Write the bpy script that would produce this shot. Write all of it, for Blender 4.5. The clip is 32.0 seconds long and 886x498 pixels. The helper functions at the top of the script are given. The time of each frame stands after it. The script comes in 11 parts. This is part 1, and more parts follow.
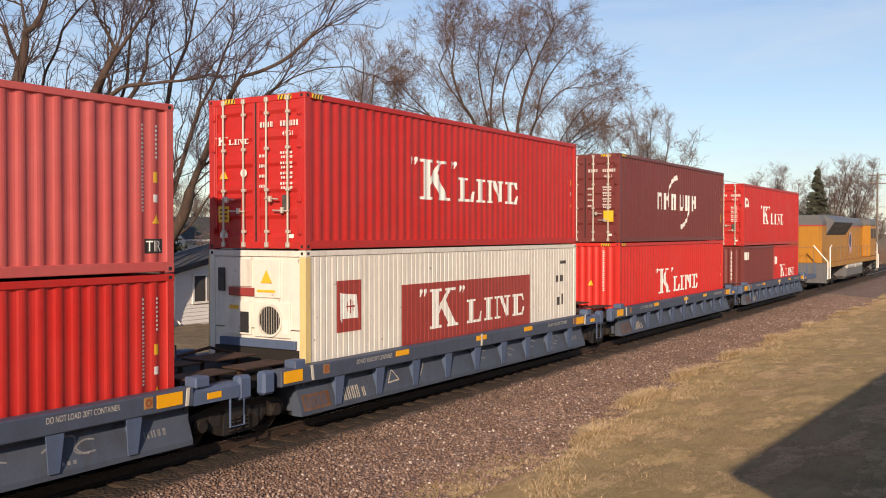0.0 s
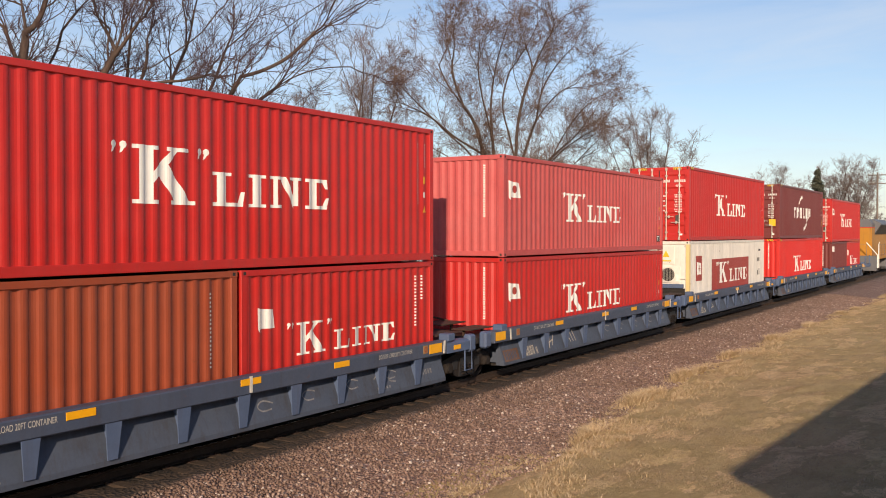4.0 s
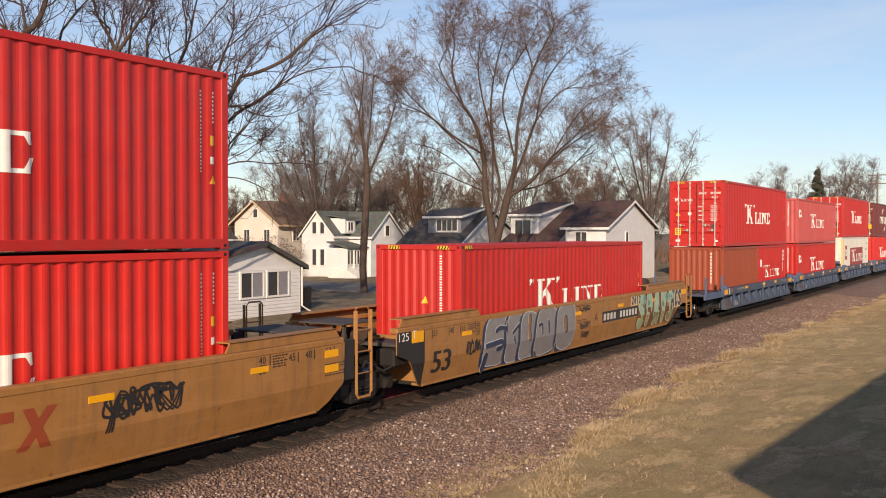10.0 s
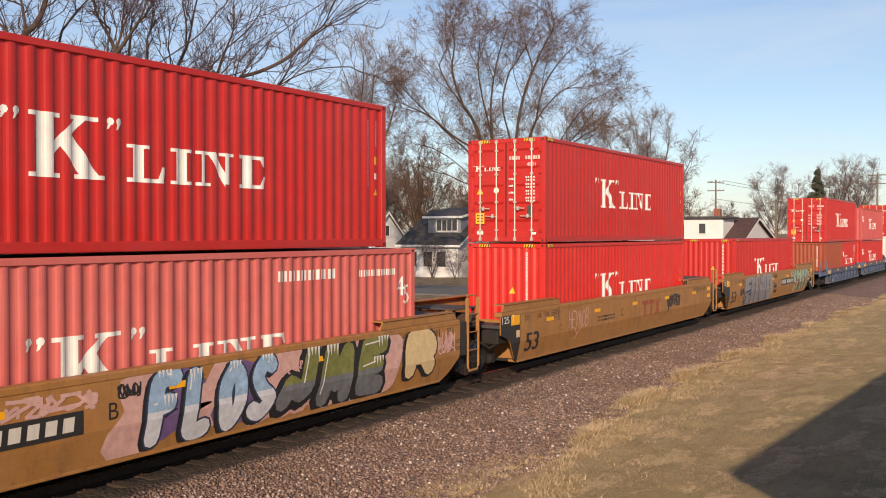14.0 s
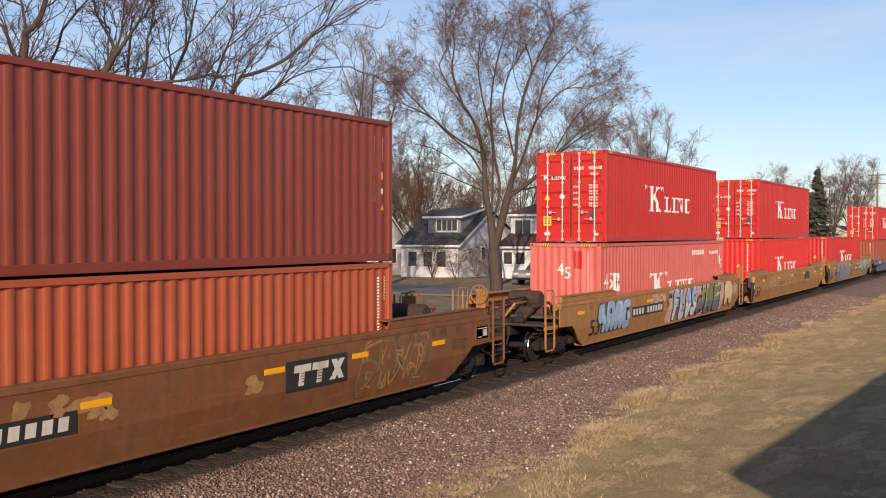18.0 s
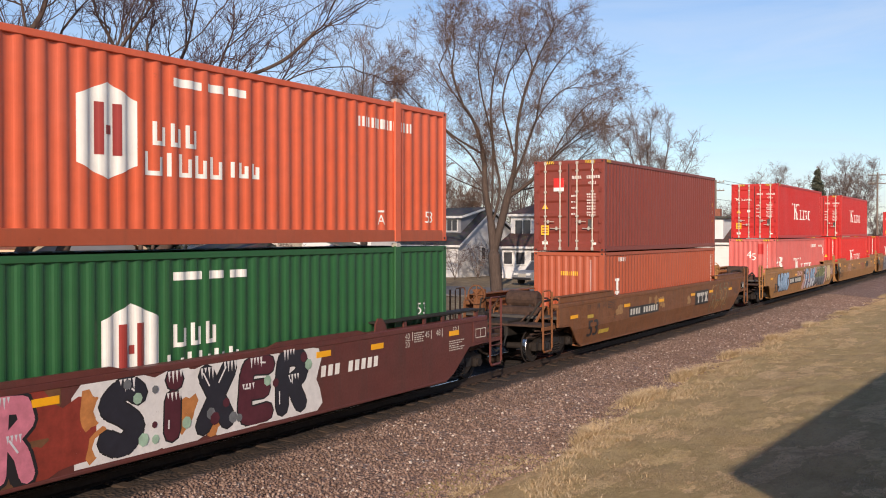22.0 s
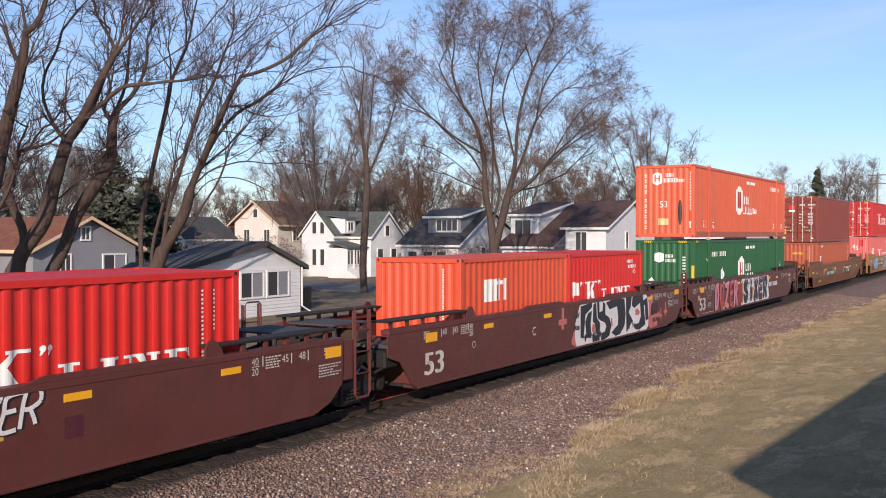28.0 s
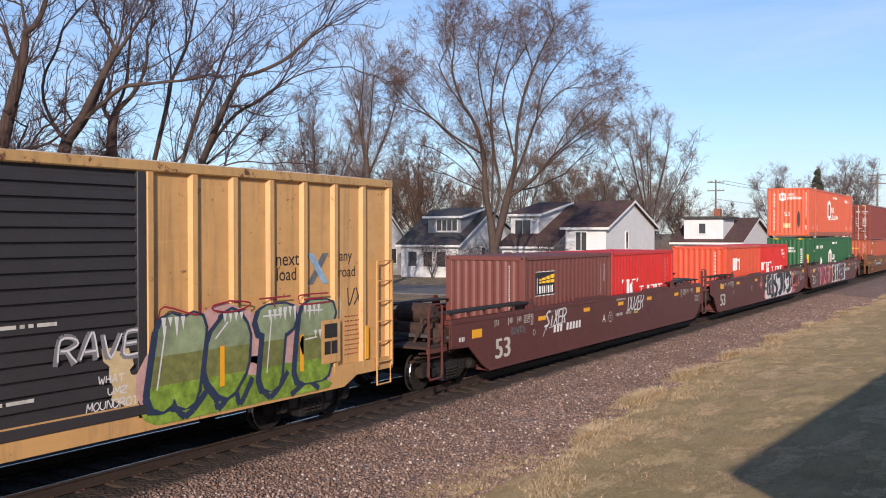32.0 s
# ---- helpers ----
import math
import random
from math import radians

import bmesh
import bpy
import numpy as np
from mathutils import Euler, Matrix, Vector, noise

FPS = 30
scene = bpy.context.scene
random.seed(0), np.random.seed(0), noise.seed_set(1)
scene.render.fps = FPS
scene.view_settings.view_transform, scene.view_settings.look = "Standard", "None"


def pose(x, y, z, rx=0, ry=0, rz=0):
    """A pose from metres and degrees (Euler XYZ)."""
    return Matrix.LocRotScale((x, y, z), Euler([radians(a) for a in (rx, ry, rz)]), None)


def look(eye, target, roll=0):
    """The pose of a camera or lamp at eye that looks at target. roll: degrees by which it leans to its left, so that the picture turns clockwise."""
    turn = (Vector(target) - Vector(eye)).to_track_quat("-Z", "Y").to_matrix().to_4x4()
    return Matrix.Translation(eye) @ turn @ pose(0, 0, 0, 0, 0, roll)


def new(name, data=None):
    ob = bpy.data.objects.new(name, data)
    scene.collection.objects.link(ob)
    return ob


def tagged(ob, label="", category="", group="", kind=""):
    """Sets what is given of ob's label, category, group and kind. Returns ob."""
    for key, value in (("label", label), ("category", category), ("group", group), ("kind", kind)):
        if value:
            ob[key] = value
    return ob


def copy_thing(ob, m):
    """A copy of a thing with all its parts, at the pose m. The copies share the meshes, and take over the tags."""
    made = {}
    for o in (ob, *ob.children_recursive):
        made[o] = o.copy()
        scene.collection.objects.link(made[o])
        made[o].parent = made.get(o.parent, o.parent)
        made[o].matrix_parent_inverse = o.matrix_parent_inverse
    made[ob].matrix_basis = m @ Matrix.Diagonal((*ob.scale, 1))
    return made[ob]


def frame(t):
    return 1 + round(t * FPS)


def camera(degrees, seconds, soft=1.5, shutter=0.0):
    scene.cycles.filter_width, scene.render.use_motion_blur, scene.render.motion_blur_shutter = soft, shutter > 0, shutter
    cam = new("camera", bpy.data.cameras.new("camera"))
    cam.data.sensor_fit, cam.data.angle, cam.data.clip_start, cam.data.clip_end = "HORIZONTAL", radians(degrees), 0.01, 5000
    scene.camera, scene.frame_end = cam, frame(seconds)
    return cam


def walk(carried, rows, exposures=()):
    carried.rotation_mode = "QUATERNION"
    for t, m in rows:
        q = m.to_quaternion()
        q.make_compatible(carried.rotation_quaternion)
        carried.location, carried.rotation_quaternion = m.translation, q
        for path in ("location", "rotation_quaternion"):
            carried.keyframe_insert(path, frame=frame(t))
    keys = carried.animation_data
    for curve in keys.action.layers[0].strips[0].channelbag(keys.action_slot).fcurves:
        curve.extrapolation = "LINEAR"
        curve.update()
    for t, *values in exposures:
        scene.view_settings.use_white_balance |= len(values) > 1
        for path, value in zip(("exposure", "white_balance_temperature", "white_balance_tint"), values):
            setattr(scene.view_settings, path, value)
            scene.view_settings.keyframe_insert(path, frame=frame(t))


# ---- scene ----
from mathutils import geometry

# ---- camera ----
CAM_Z = 3.55
cam = camera(49.91, 32.0, soft=1.0)
YAW, PITCH = radians(31.68), radians(-0.967)
AIM = (math.cos(YAW) * math.cos(PITCH), math.sin(YAW) * math.cos(PITCH), CAM_Z + math.sin(PITCH))
walk(cam, [(0.0, look((0, 0, CAM_Z), AIM)), (32.0, look((0, 0, CAM_Z), AIM))],
     [(0.0, 0.14, 6850, 17), (14.0, 0.14, 6850, 17), (18.0, 0.14, 6600, 17), (23.0, 0.14, 6200, 17), (28.0, 0.14, 5800, 17), (32.0, 0.14, 5800, 17)])

# ---- light ----
SUN_EL, SUN_AZ = radians(20.2), radians(27.0)
world = bpy.data.worlds.new("winter_sky")
scene.world = world
world.use_nodes = True
wn = world.node_tree.nodes
sky = wn.new("ShaderNodeTexSky")
sky.sky_type, sky.sun_disc = "NISHITA", False
sky.sun_elevation, sky.sun_rotation = SUN_EL, radians(243.0)
sky.air_density, sky.dust_density, sky.ozone_density = 1.0, 0.35, 3.2
wn["Background"].inputs["Strength"].default_value = 0.12
# thin cirrus drawn out across the blue
wl = world.node_tree.links
way = wn.new("ShaderNodeTexCoord")
pull = wn.new("ShaderNodeMapping")
pull.inputs["Rotation"].default_value, pull.inputs["Scale"].default_value = (0.0, radians(8.0), radians(-31.0)), (1.6, 2.6, 13.0)
wl.new(way.outputs["Generated"], pull.inputs["Vector"])
wisp = wn.new("ShaderNodeTexNoise")
wisp.inputs["Scale"].default_value, wisp.inputs["Detail"].default_value, wisp.inputs["Roughness"].default_value = 1.5, 7.0, 0.62
wisp.inputs["Distortion"].default_value = 0.5
wl.new(pull.outputs[0], wisp.inputs["Vector"])
thin = wn.new("ShaderNodeMapRange")
thin.inputs["From Min"].default_value, thin.inputs["From Max"].default_value = 0.38, 0.78
thin.inputs["To Min"].default_value, thin.inputs["To Max"].default_value = 0.1, 0.62
wl.new(wisp.outputs["Fac"], thin.inputs["Value"])
veil = wn.new("ShaderNodeMix")
veil.data_type = "RGBA"
veil.inputs[7].default_value = (5.0, 5.9, 6.7, 1)
rise = wn.new("ShaderNodeSeparateXYZ")
wl.new(way.outputs["Generated"], rise.inputs[0])
low = wn.new("ShaderNodeMapRange")
low.inputs["From Min"].default_value, low.inputs["From Max"].default_value = 0.5, 0.2
wl.new(rise.outputs[2], low.inputs["Value"])
bank = wn.new("ShaderNodeMath")
bank.operation = "MULTIPLY"
wl.new(thin.outputs[0], bank.inputs[0])
wl.new(low.outputs[0], bank.inputs[1])
wl.new(bank.outputs[0], veil.inputs[0])
wl.new(sky.outputs[0], veil.inputs[6])
wl.new(veil.outputs[2], wn["Background"].inputs["Color"])
sun = new("sun", bpy.data.lights.new("sun", "SUN"))
sun.data.energy, sun.data.angle, sun.data.color = 4.5, radians(0.53), (1.0, 0.83, 0.62)
sun.matrix_world = look((0, 0, 60), (math.cos(SUN_AZ) * math.cos(SUN_EL), math.sin(SUN_AZ) * math.cos(SUN_EL), 60 - math.sin(SUN_EL)))

# ---- where the train is ----
TRACK_Y = 12.487
SPEED = (96.5859, -2.0214, -3.0826, 1.2326, 0.6743)
JITTER = {0.0: -0.073, 1.0: 0.065, 1.5: 0.057, 2.0: 0.022, 3.5: -0.049, 5.5: 0.038, 6.0: -0.034, 10.5: 0.047, 11.0: 0.034,
          18.5: 0.048, 19.0: 0.023, 21.0: -0.035, 21.5: -0.034, 22.0: -0.039, 22.5: -0.049, 23.0: -0.022, 25.0: 0.024, 25.5: 0.029,
          27.5: -0.105, 28.0: 0.099, 28.5: -0.077, 29.0: 0.125, 29.5: -0.034, 30.0: -0.029, 32.0: 0.017}


def glide(t):
    u = (t - 16.0) / 16.0
    return sum(c * u ** (i + 1) for i, c in enumerate(SPEED))


def train_at(t):
    return glide(t) + JITTER.get(round(t, 1), 0.0)


TRAIN_TIMES = [i * 0.5 for i in range(65)]
MOVERS = []      # (thing, x at rest, y, z)
ROLLERS = []     # (wheelset, x, y, z) in their parents' space


# ---- mesh helpers ----
class Shape:
    """Vertices and faces of one part, with a material slot per face."""

    def __init__(self):
        self.v, self.f, self.m = [], [], []

    def add(self, verts, faces, slot=0):
        n = len(self.v)
        self.v += [tuple(p) for p in verts]
        self.f += [tuple(i + n for i in f) for f in faces]
        self.m += [slot] * len(faces)
        return self

    def box(self, x0, x1, y0, y1, z0, z1, b=0.0, slot=0):
        if b <= 0:
            vs = [(x, y, z) for x in (x0, x1) for y in (y0, y1) for z in (z0, z1)]
            return self.add(vs, [(0, 1, 3, 2), (4, 6, 7, 5), (0, 4, 5, 1), (2, 3, 7, 6), (0, 2, 6, 4), (1, 5, 7, 3)], slot)
        c, h = ((x0 + x1) / 2, (y0 + y1) / 2, (z0 + z1) / 2), ((x1 - x0) / 2, (y1 - y0) / 2, (z1 - z0) / 2)
        b = min(b, 0.45 * min(h))
        vs, idx = [], {}
        for sx in (-1, 1):
            for sy in (-1, 1):
                for sz in (-1, 1):
                    for k in range(3):
                        s = (sx, sy, sz)
                        idx[s, k] = len(vs)
                        vs.append(tuple(c[i] + s[i] * (h[i] - (0 if i == k else b)) for i in range(3)))
        fs = []
        for k in range(3):
            i, j = (k + 1) % 3, (k + 2) % 3
            for s in (-1, 1):
                ring = []
                for a, d in ((-1, -1), (1, -1), (1, 1), (-1, 1)):
                    q = [0, 0, 0]
                    q[k], q[i], q[j] = s, a, d
                    ring.append(idx[tuple(q), k])
                fs.append(tuple(ring if s > 0 else ring[::-1]))
            for a in (-1, 1):
                for d in (-1, 1):
                    p, q = [0, 0, 0], [0, 0, 0]
                    p[i], p[j], p[k] = a, d, -1
                    q[i], q[j], q[k] = a, d, 1
                    fs.append((idx[tuple(p), i], idx[tuple(q), i], idx[tuple(q), j], idx[tuple(p), j]))
        for sx in (-1, 1):
            for sy in (-1, 1):
                for sz in (-1, 1):
                    fs.append(tuple(idx[(sx, sy, sz), k] for k in range(3)))
        return self.add(vs, fs, slot)

    def tube(self, pts, radii, n=8, slot=0, caps=True):
        pts = [Vector(p) for p in pts]
        if not isinstance(radii, (list, tuple)):
            radii = [radii] * len(pts)
        vs, fs = [], []
        for i, p in enumerate(pts):
            d = (pts[min(i + 1, len(pts) - 1)] - pts[max(i - 1, 0)]).normalized()
            a = d.cross(Vector((0, 0, 1)) if abs(d.z) < 0.9 else Vector((1, 0, 0))).normalized()
            c = d.cross(a)
            for k in range(n):
                w = 2 * math.pi * k / n
                vs.append(p + (a * math.cos(w) + c * math.sin(w)) * radii[i])
        for i in range(len(pts) - 1):
            for k in range(n):
                fs.append((i * n + k, i * n + (k + 1) % n, (i + 1) * n + (k + 1) % n, (i + 1) * n + k))
        if caps:
            fs += [tuple(range(n)), tuple(range((len(pts) - 1) * n, len(pts) * n))]
        return self.add(vs, fs, slot)

    def prism(self, poly, axis, a, b, slot=0):
        """A polygon drawn in the two other axes, pushed from a to b along axis (0, 1, 2)."""
        def at(p, t):
            q = list(p)
            q.insert(axis, t)
            return tuple(q)
        n = len(poly)
        vs = [at(p, a) for p in poly] + [at(p, b) for p in poly]
        fs = [tuple(range(n)), tuple(range(2 * n - 1, n - 1, -1))]
        fs += [(i, i + n, (i + 1) % n + n, (i + 1) % n) for i in range(n)]
        return self.add(vs, fs, slot)

    def revolve(self, prof, centre, axis=1, n=24, slot=0):
        """A profile of (distance along the axis, radius), turned round an axis through centre."""
        vs, fs = [], []
        i, j = [k for k in range(3) if k != axis]
        for d, r in prof:
            for k in range(n):
                w = 2 * math.pi * k / n
                q = [0, 0, 0]
                q[axis], q[i], q[j] = centre[axis] + d, centre[i] + r * math.cos(w), centre[j] + r * math.sin(w)
                vs.append(tuple(q))
        for s in range(len(prof) - 1):
            for k in range(n):
                fs.append((s * n + k, s * n + (k + 1) % n, (s + 1) * n + (k + 1) % n, (s + 1) * n + k))
        return self.add(vs, fs, slot)

    def mesh(self, name, slots=1):
        me = bpy.data.meshes.new(name)
        me.from_pydata(self.v, [], self.f)
        for _ in range(slots):
            me.materials.append(None)
        if slots > 1:
            me.polygons.foreach_set("material_index", self.m)
        bm = bmesh.new()
        bm.from_mesh(me)
        bmesh.ops.recalc_face_normals(bm, faces=bm.faces)
        bm.to_mesh(me)
        bm.free()
        return me


def part(name, shape, material, parent, label="", at=None):
    """Links one mesh object under a thing or a part; material is one or a list."""
    mats = material if isinstance(material, (list, tuple)) else [material]
    me = shape.mesh(name, len(mats)) if isinstance(shape, Shape) else shape
    ob = new(name, me)
    for i, m in enumerate(mats):
        ob.material_slots[i].link = "OBJECT"
        ob.material_slots[i].material = m
    ob.parent = parent
    if at is not None:
        ob.matrix_basis = at
    if label:
        ob["label"] = label
    return ob


def thing(name, label, category, m=None, group="", kind=""):
    ob = new(name)
    ob.empty_display_size = 0.3
    if m is not None:
        ob.matrix_basis = m
    return tagged(ob, label, category, group, kind)


def structure(name, shape, material, label="", category=""):
    ob = part(name, shape, material, None)
    return tagged(ob, label, category, "", "structure")


# ---- materials ----
def node_mat(name):
    m = bpy.data.materials.new(name)
    m.use_nodes = True
    nt = m.node_tree
    return m, nt, nt.nodes["Principled BSDF"]


def noise_node(nt, coord, scale, detail=4.0, rough=0.6, stretch=None):
    n = nt.nodes.new("ShaderNodeTexNoise")
    n.inputs["Scale"].default_value, n.inputs["Detail"].default_value, n.inputs["Roughness"].default_value = scale, detail, rough
    src = coord
    if stretch:
        mp = nt.nodes.new("ShaderNodeMapping")
        mp.inputs["Scale"].default_value = stretch
        nt.links.new(coord, mp.inputs["Vector"])
        src = mp.outputs[0]
    nt.links.new(src, n.inputs["Vector"])
    return n.outputs["Fac"]


def ramp(nt, fac, stops):
    r = nt.nodes.new("ShaderNodeValToRGB")
    while len(r.color_ramp.elements) < len(stops):
        r.color_ramp.elements.new(0.5)
    for e, (pos, col) in zip(r.color_ramp.elements, stops):
        e.position, e.color = pos, (*col, 1) if len(col) == 3 else col
    nt.links.new(fac, r.inputs[0])
    return r.outputs[0]


def mix(nt, fac, a, b, mode="MIX"):
    n = nt.nodes.new("ShaderNodeMix")
    n.data_type, n.blend_type = "RGBA", mode
    for sock, val in ((n.inputs[0], fac), (n.inputs[6], a), (n.inputs[7], b)):
        if hasattr(val, "links") or isinstance(val, bpy.types.NodeSocket):
            nt.links.new(val, sock)
        elif isinstance(val, (int, float)):
            sock.default_value = val
        else:
            sock.default_value = (*val, 1)
    return n.outputs[2]


def grey(nt, fac, lo, hi, a=0.0, b=1.0):
    return ramp(nt, fac, [(lo, (a, a, a)), (hi, (b, b, b))])


def bump(nt, bsdf, height, strength, dist):
    b = nt.nodes.new("ShaderNodeBump")
    b.inputs["Strength"].default_value, b.inputs["Distance"].default_value = strength, dist
    nt.links.new(height, b.inputs["Height"])
    nt.links.new(b.outputs[0], bsdf.inputs["Normal"])


def coords(nt, kind="Object"):
    return nt.nodes.new("ShaderNodeTexCoord").outputs[kind]


def paint(name, col, rough=0.45, dirt=0.3, rust=0.12, fade=0.12, metal=0.0, mottle=0.25, scuff=0.0):
    """Weathered paint on steel: fading, mottling, streaked grime, scuffs, rust blooms."""
    m, nt, bsdf = node_mat(name)
    co = coords(nt)
    info = nt.nodes.new("ShaderNodeObjectInfo")
    off = nt.nodes.new("ShaderNodeVectorMath")
    off.operation = "MULTIPLY_ADD"
    off.inputs[1].default_value = (1, 1, 1)
    comb = nt.nodes.new("ShaderNodeCombineXYZ")
    for i, k in enumerate((31.0, 17.0, 5.0)):
        mul = nt.nodes.new("ShaderNodeMath")
        mul.operation = "MULTIPLY"
        mul.inputs[1].default_value = k
        nt.links.new(info.outputs["Random"], mul.inputs[0])
        nt.links.new(mul.outputs[0], comb.inputs[i])
    nt.links.new(co, off.inputs[0])
    nt.links.new(comb.outputs[0], off.inputs[2])
    co = off.outputs[0]
    big = noise_node(nt, co, 0.7, 4)
    mid = noise_node(nt, co, 2.6, 6, 0.7)
    streak = noise_node(nt, co, 1.0, 6, 0.7, (4.5, 4.5, 0.3))
    fine = noise_node(nt, co, 22, 3)
    chalk = tuple(min(1, c * 0.8 + min(0.13, 0.02 + 0.24 * max(col))) for c in col)
    grime = tuple(min(1.0, 0.25 + 2.5 * max(col)) * g for g in (0.085, 0.065, 0.05))
    c = mix(nt, grey(nt, big, 0.35, 0.75, 0, fade), col, chalk)
    c = mix(nt, grey(nt, mid, 0.42, 0.72, 0, mottle), c, tuple(x * 0.55 for x in col))
    c = mix(nt, grey(nt, streak, 0.5, 0.78, 0, dirt), c, grime)
    if scuff:
        sc = noise_node(nt, co, 1.0, 6, 0.75, (0.5, 4, 7))
        c = mix(nt, grey(nt, sc, 0.56, 0.7, 0, scuff), c, tuple(min(1, x * 1.25 + min(0.06, 0.2 * max(col))) for x in col))
    spots = noise_node(nt, co, 5.0, 6, 0.7)
    c = mix(nt, grey(nt, spots, 0.66 - 0.1 * rust, 0.74 - 0.1 * rust, 0, min(1, rust * 4)), c, (0.13, 0.05, 0.025))
    nt.links.new(c, bsdf.inputs["Base Color"])
    nt.links.new(grey(nt, fine, 0.3, 0.7, rough - 0.08, rough + 0.14), bsdf.inputs["Roughness"])
    bsdf.inputs["Metallic"].default_value = metal
    bump(nt, bsdf, mid, 0.15, 0.012)
    return m


def plain(name, col, rough=0.6, metal=0.0, var=0.15, scale=6.0, bumpy=0.0, stretch=None):
    m, nt, bsdf = node_mat(name)
    co = coords(nt)
    n = noise_node(nt, co, scale, 4, 0.65, stretch)
    lo, hi = tuple(c * (1 - var) for c in col), tuple(min(1, c * (1 + var)) for c in col)
    big = noise_node(nt, co, scale * 0.13, 3)
    c = mix(nt, grey(nt, big, 0.35, 0.7, 0, 0.5), ramp(nt, n, [(0.3, lo), (0.7, hi)]), tuple(x * (1 - 1.3 * var) for x in col))
    nt.links.new(c, bsdf.inputs["Base Color"])
    bsdf.inputs["Roughness"].default_value, bsdf.inputs["Metallic"].default_value = rough, metal
    if bumpy:
        bump(nt, bsdf, n, bumpy, 0.03)
    return m


RED = paint("container_red", (0.51, 0.018, 0.013), dirt=0.25, rust=0.06)
RED_BRIGHT = paint("container_red_fresh", (0.64, 0.022, 0.014), dirt=0.12, rust=0.03)
PINK_DEEP = paint("container_red_chalky", (0.53, 0.085, 0.08), dirt=0.25, rust=0.1, fade=0.25, rough=0.6)
PINK = paint("container_red_bleached", (0.62, 0.13, 0.11), dirt=0.25, rust=0.1, fade=0.35, rough=0.6)
BROWN_DULL = paint("container_dull_brown", (0.185, 0.058, 0.044), dirt=0.25, rust=0.1)
MAROON = paint("container_maroon", (0.17, 0.032, 0.028), dirt=0.2, rust=0.08)
OXIDE = paint("container_oxide_brown", (0.32, 0.06, 0.022), dirt=0.25, rust=0.12)
OXIDE_DARK = paint("container_oxide_dark", (0.225, 0.042, 0.026), dirt=0.25, rust=0.1)
ORANGE_BROWN = paint("container_orange_brown", (0.41, 0.088, 0.036), dirt=0.25, rust=0.1)
ORANGE_RED = paint("container_orange_red", (0.68, 0.085, 0.028), dirt=0.2, rust=0.06)
ORANGE = paint("container_orange", (0.66, 0.118, 0.045), dirt=0.25, rust=0.08, fade=0.2)
GREEN = paint("container_green", (0.022, 0.11, 0.035), dirt=0.2, rust=0.05)
CREAM = paint("reefer_cream", (0.78, 0.74, 0.66), dirt=0.35, rust=0.28, fade=0.1)
REEFER_YELLOW = paint("reefer_corner_yellow", (0.72, 0.56, 0.25), dirt=0.3, rust=0.2)
BLUE = paint("well_car_blue", (0.075, 0.115, 0.205), dirt=0.4, rust=0.14, fade=0.3, rough=0.55)
BLUE_GREY = paint("well_car_blue_grey", (0.062, 0.08, 0.118), dirt=0.65, rust=0.16, fade=0.4, rough=0.6)
TTX_YELLOW = paint("well_car_yellow", (0.37, 0.168, 0.042), dirt=0.6, rust=0.22, fade=0.25, rough=0.55, mottle=0.4, scuff=0.35)
TTX_RUSTY = paint("well_car_rusty_yellow", (0.2, 0.072, 0.02), dirt=0.6, rust=0.3, fade=0.3, rough=0.6, mottle=0.6, scuff=0.5)
AOK_BROWN = paint("well_car_brown", (0.118, 0.031, 0.024), dirt=0.55, rust=0.15, fade=0.2, rough=0.5, mottle=0.45, scuff=0.25)
BOX_YELLOW = paint("boxcar_yellow", (0.64, 0.36, 0.125), dirt=0.5, rust=0.3, fade=0.2, mottle=0.3, scuff=0.2)
BOX_BLACK = paint("boxcar_door_black", (0.04, 0.036, 0.038), dirt=0.35, rust=0.14, fade=0.25)
# part of this dirt stands for the dull grazing light on the side
LOCO_YELLOW = paint("locomotive_yellow", (0.44, 0.19, 0.012), dirt=0.6, rust=0.08, fade=0.03)
LOCO_GREY = paint("locomotive_grey", (0.13, 0.13, 0.135), dirt=0.3, rust=0.05)
WHITE = paint("lettering_white", (0.86, 0.84, 0.78), dirt=0.15, rust=0.03, rough=0.5)
WHITE_DULL = paint("lettering_white_worn", (0.6, 0.57, 0.5), dirt=0.5, rust=0.1, rough=0.6)
BLACK = plain("lettering_black", (0.025, 0.024, 0.025), 0.5)
YELLOW = plain("sticker_yellow", (0.85, 0.5, 0.03), 0.4, var=0.08)
REFLECT = plain("reflector_amber", (0.9, 0.42, 0.01), 0.35, var=0.06)
BROWN_PANEL = paint("panel_brown_red", (0.34, 0.045, 0.035), dirt=0.12, rust=0.04)
ZINC = plain("galvanised_rod", (0.62, 0.58, 0.5), 0.4, 0.35)
STEEL_DARK = plain("dark_oily_steel", (0.022, 0.018, 0.015), 0.75, 0.1, 0.35, 9, 0.2)
STEEL_RUST = plain("rusty_cast_steel", (0.066, 0.036, 0.024), 0.85, 0.1, 0.4, 11, 0.3)
STEEL_BRIGHT = plain("polished_tread", (0.6, 0.58, 0.55), 0.22, 1.0, 0.1)
RUBBER = plain("black_rubber", (0.02, 0.02, 0.02), 0.8)
GRATE = plain("grey_walkway_grating", (0.085, 0.076, 0.07), 0.75, 0.2, 0.3, 14, 0.3)


# ---- ground, lawn, street ----
def smooth(a, b, x):
    t = min(1.0, max(0.0, (x - a) / (b - a)))
    return t * t * (3 - 2 * t)


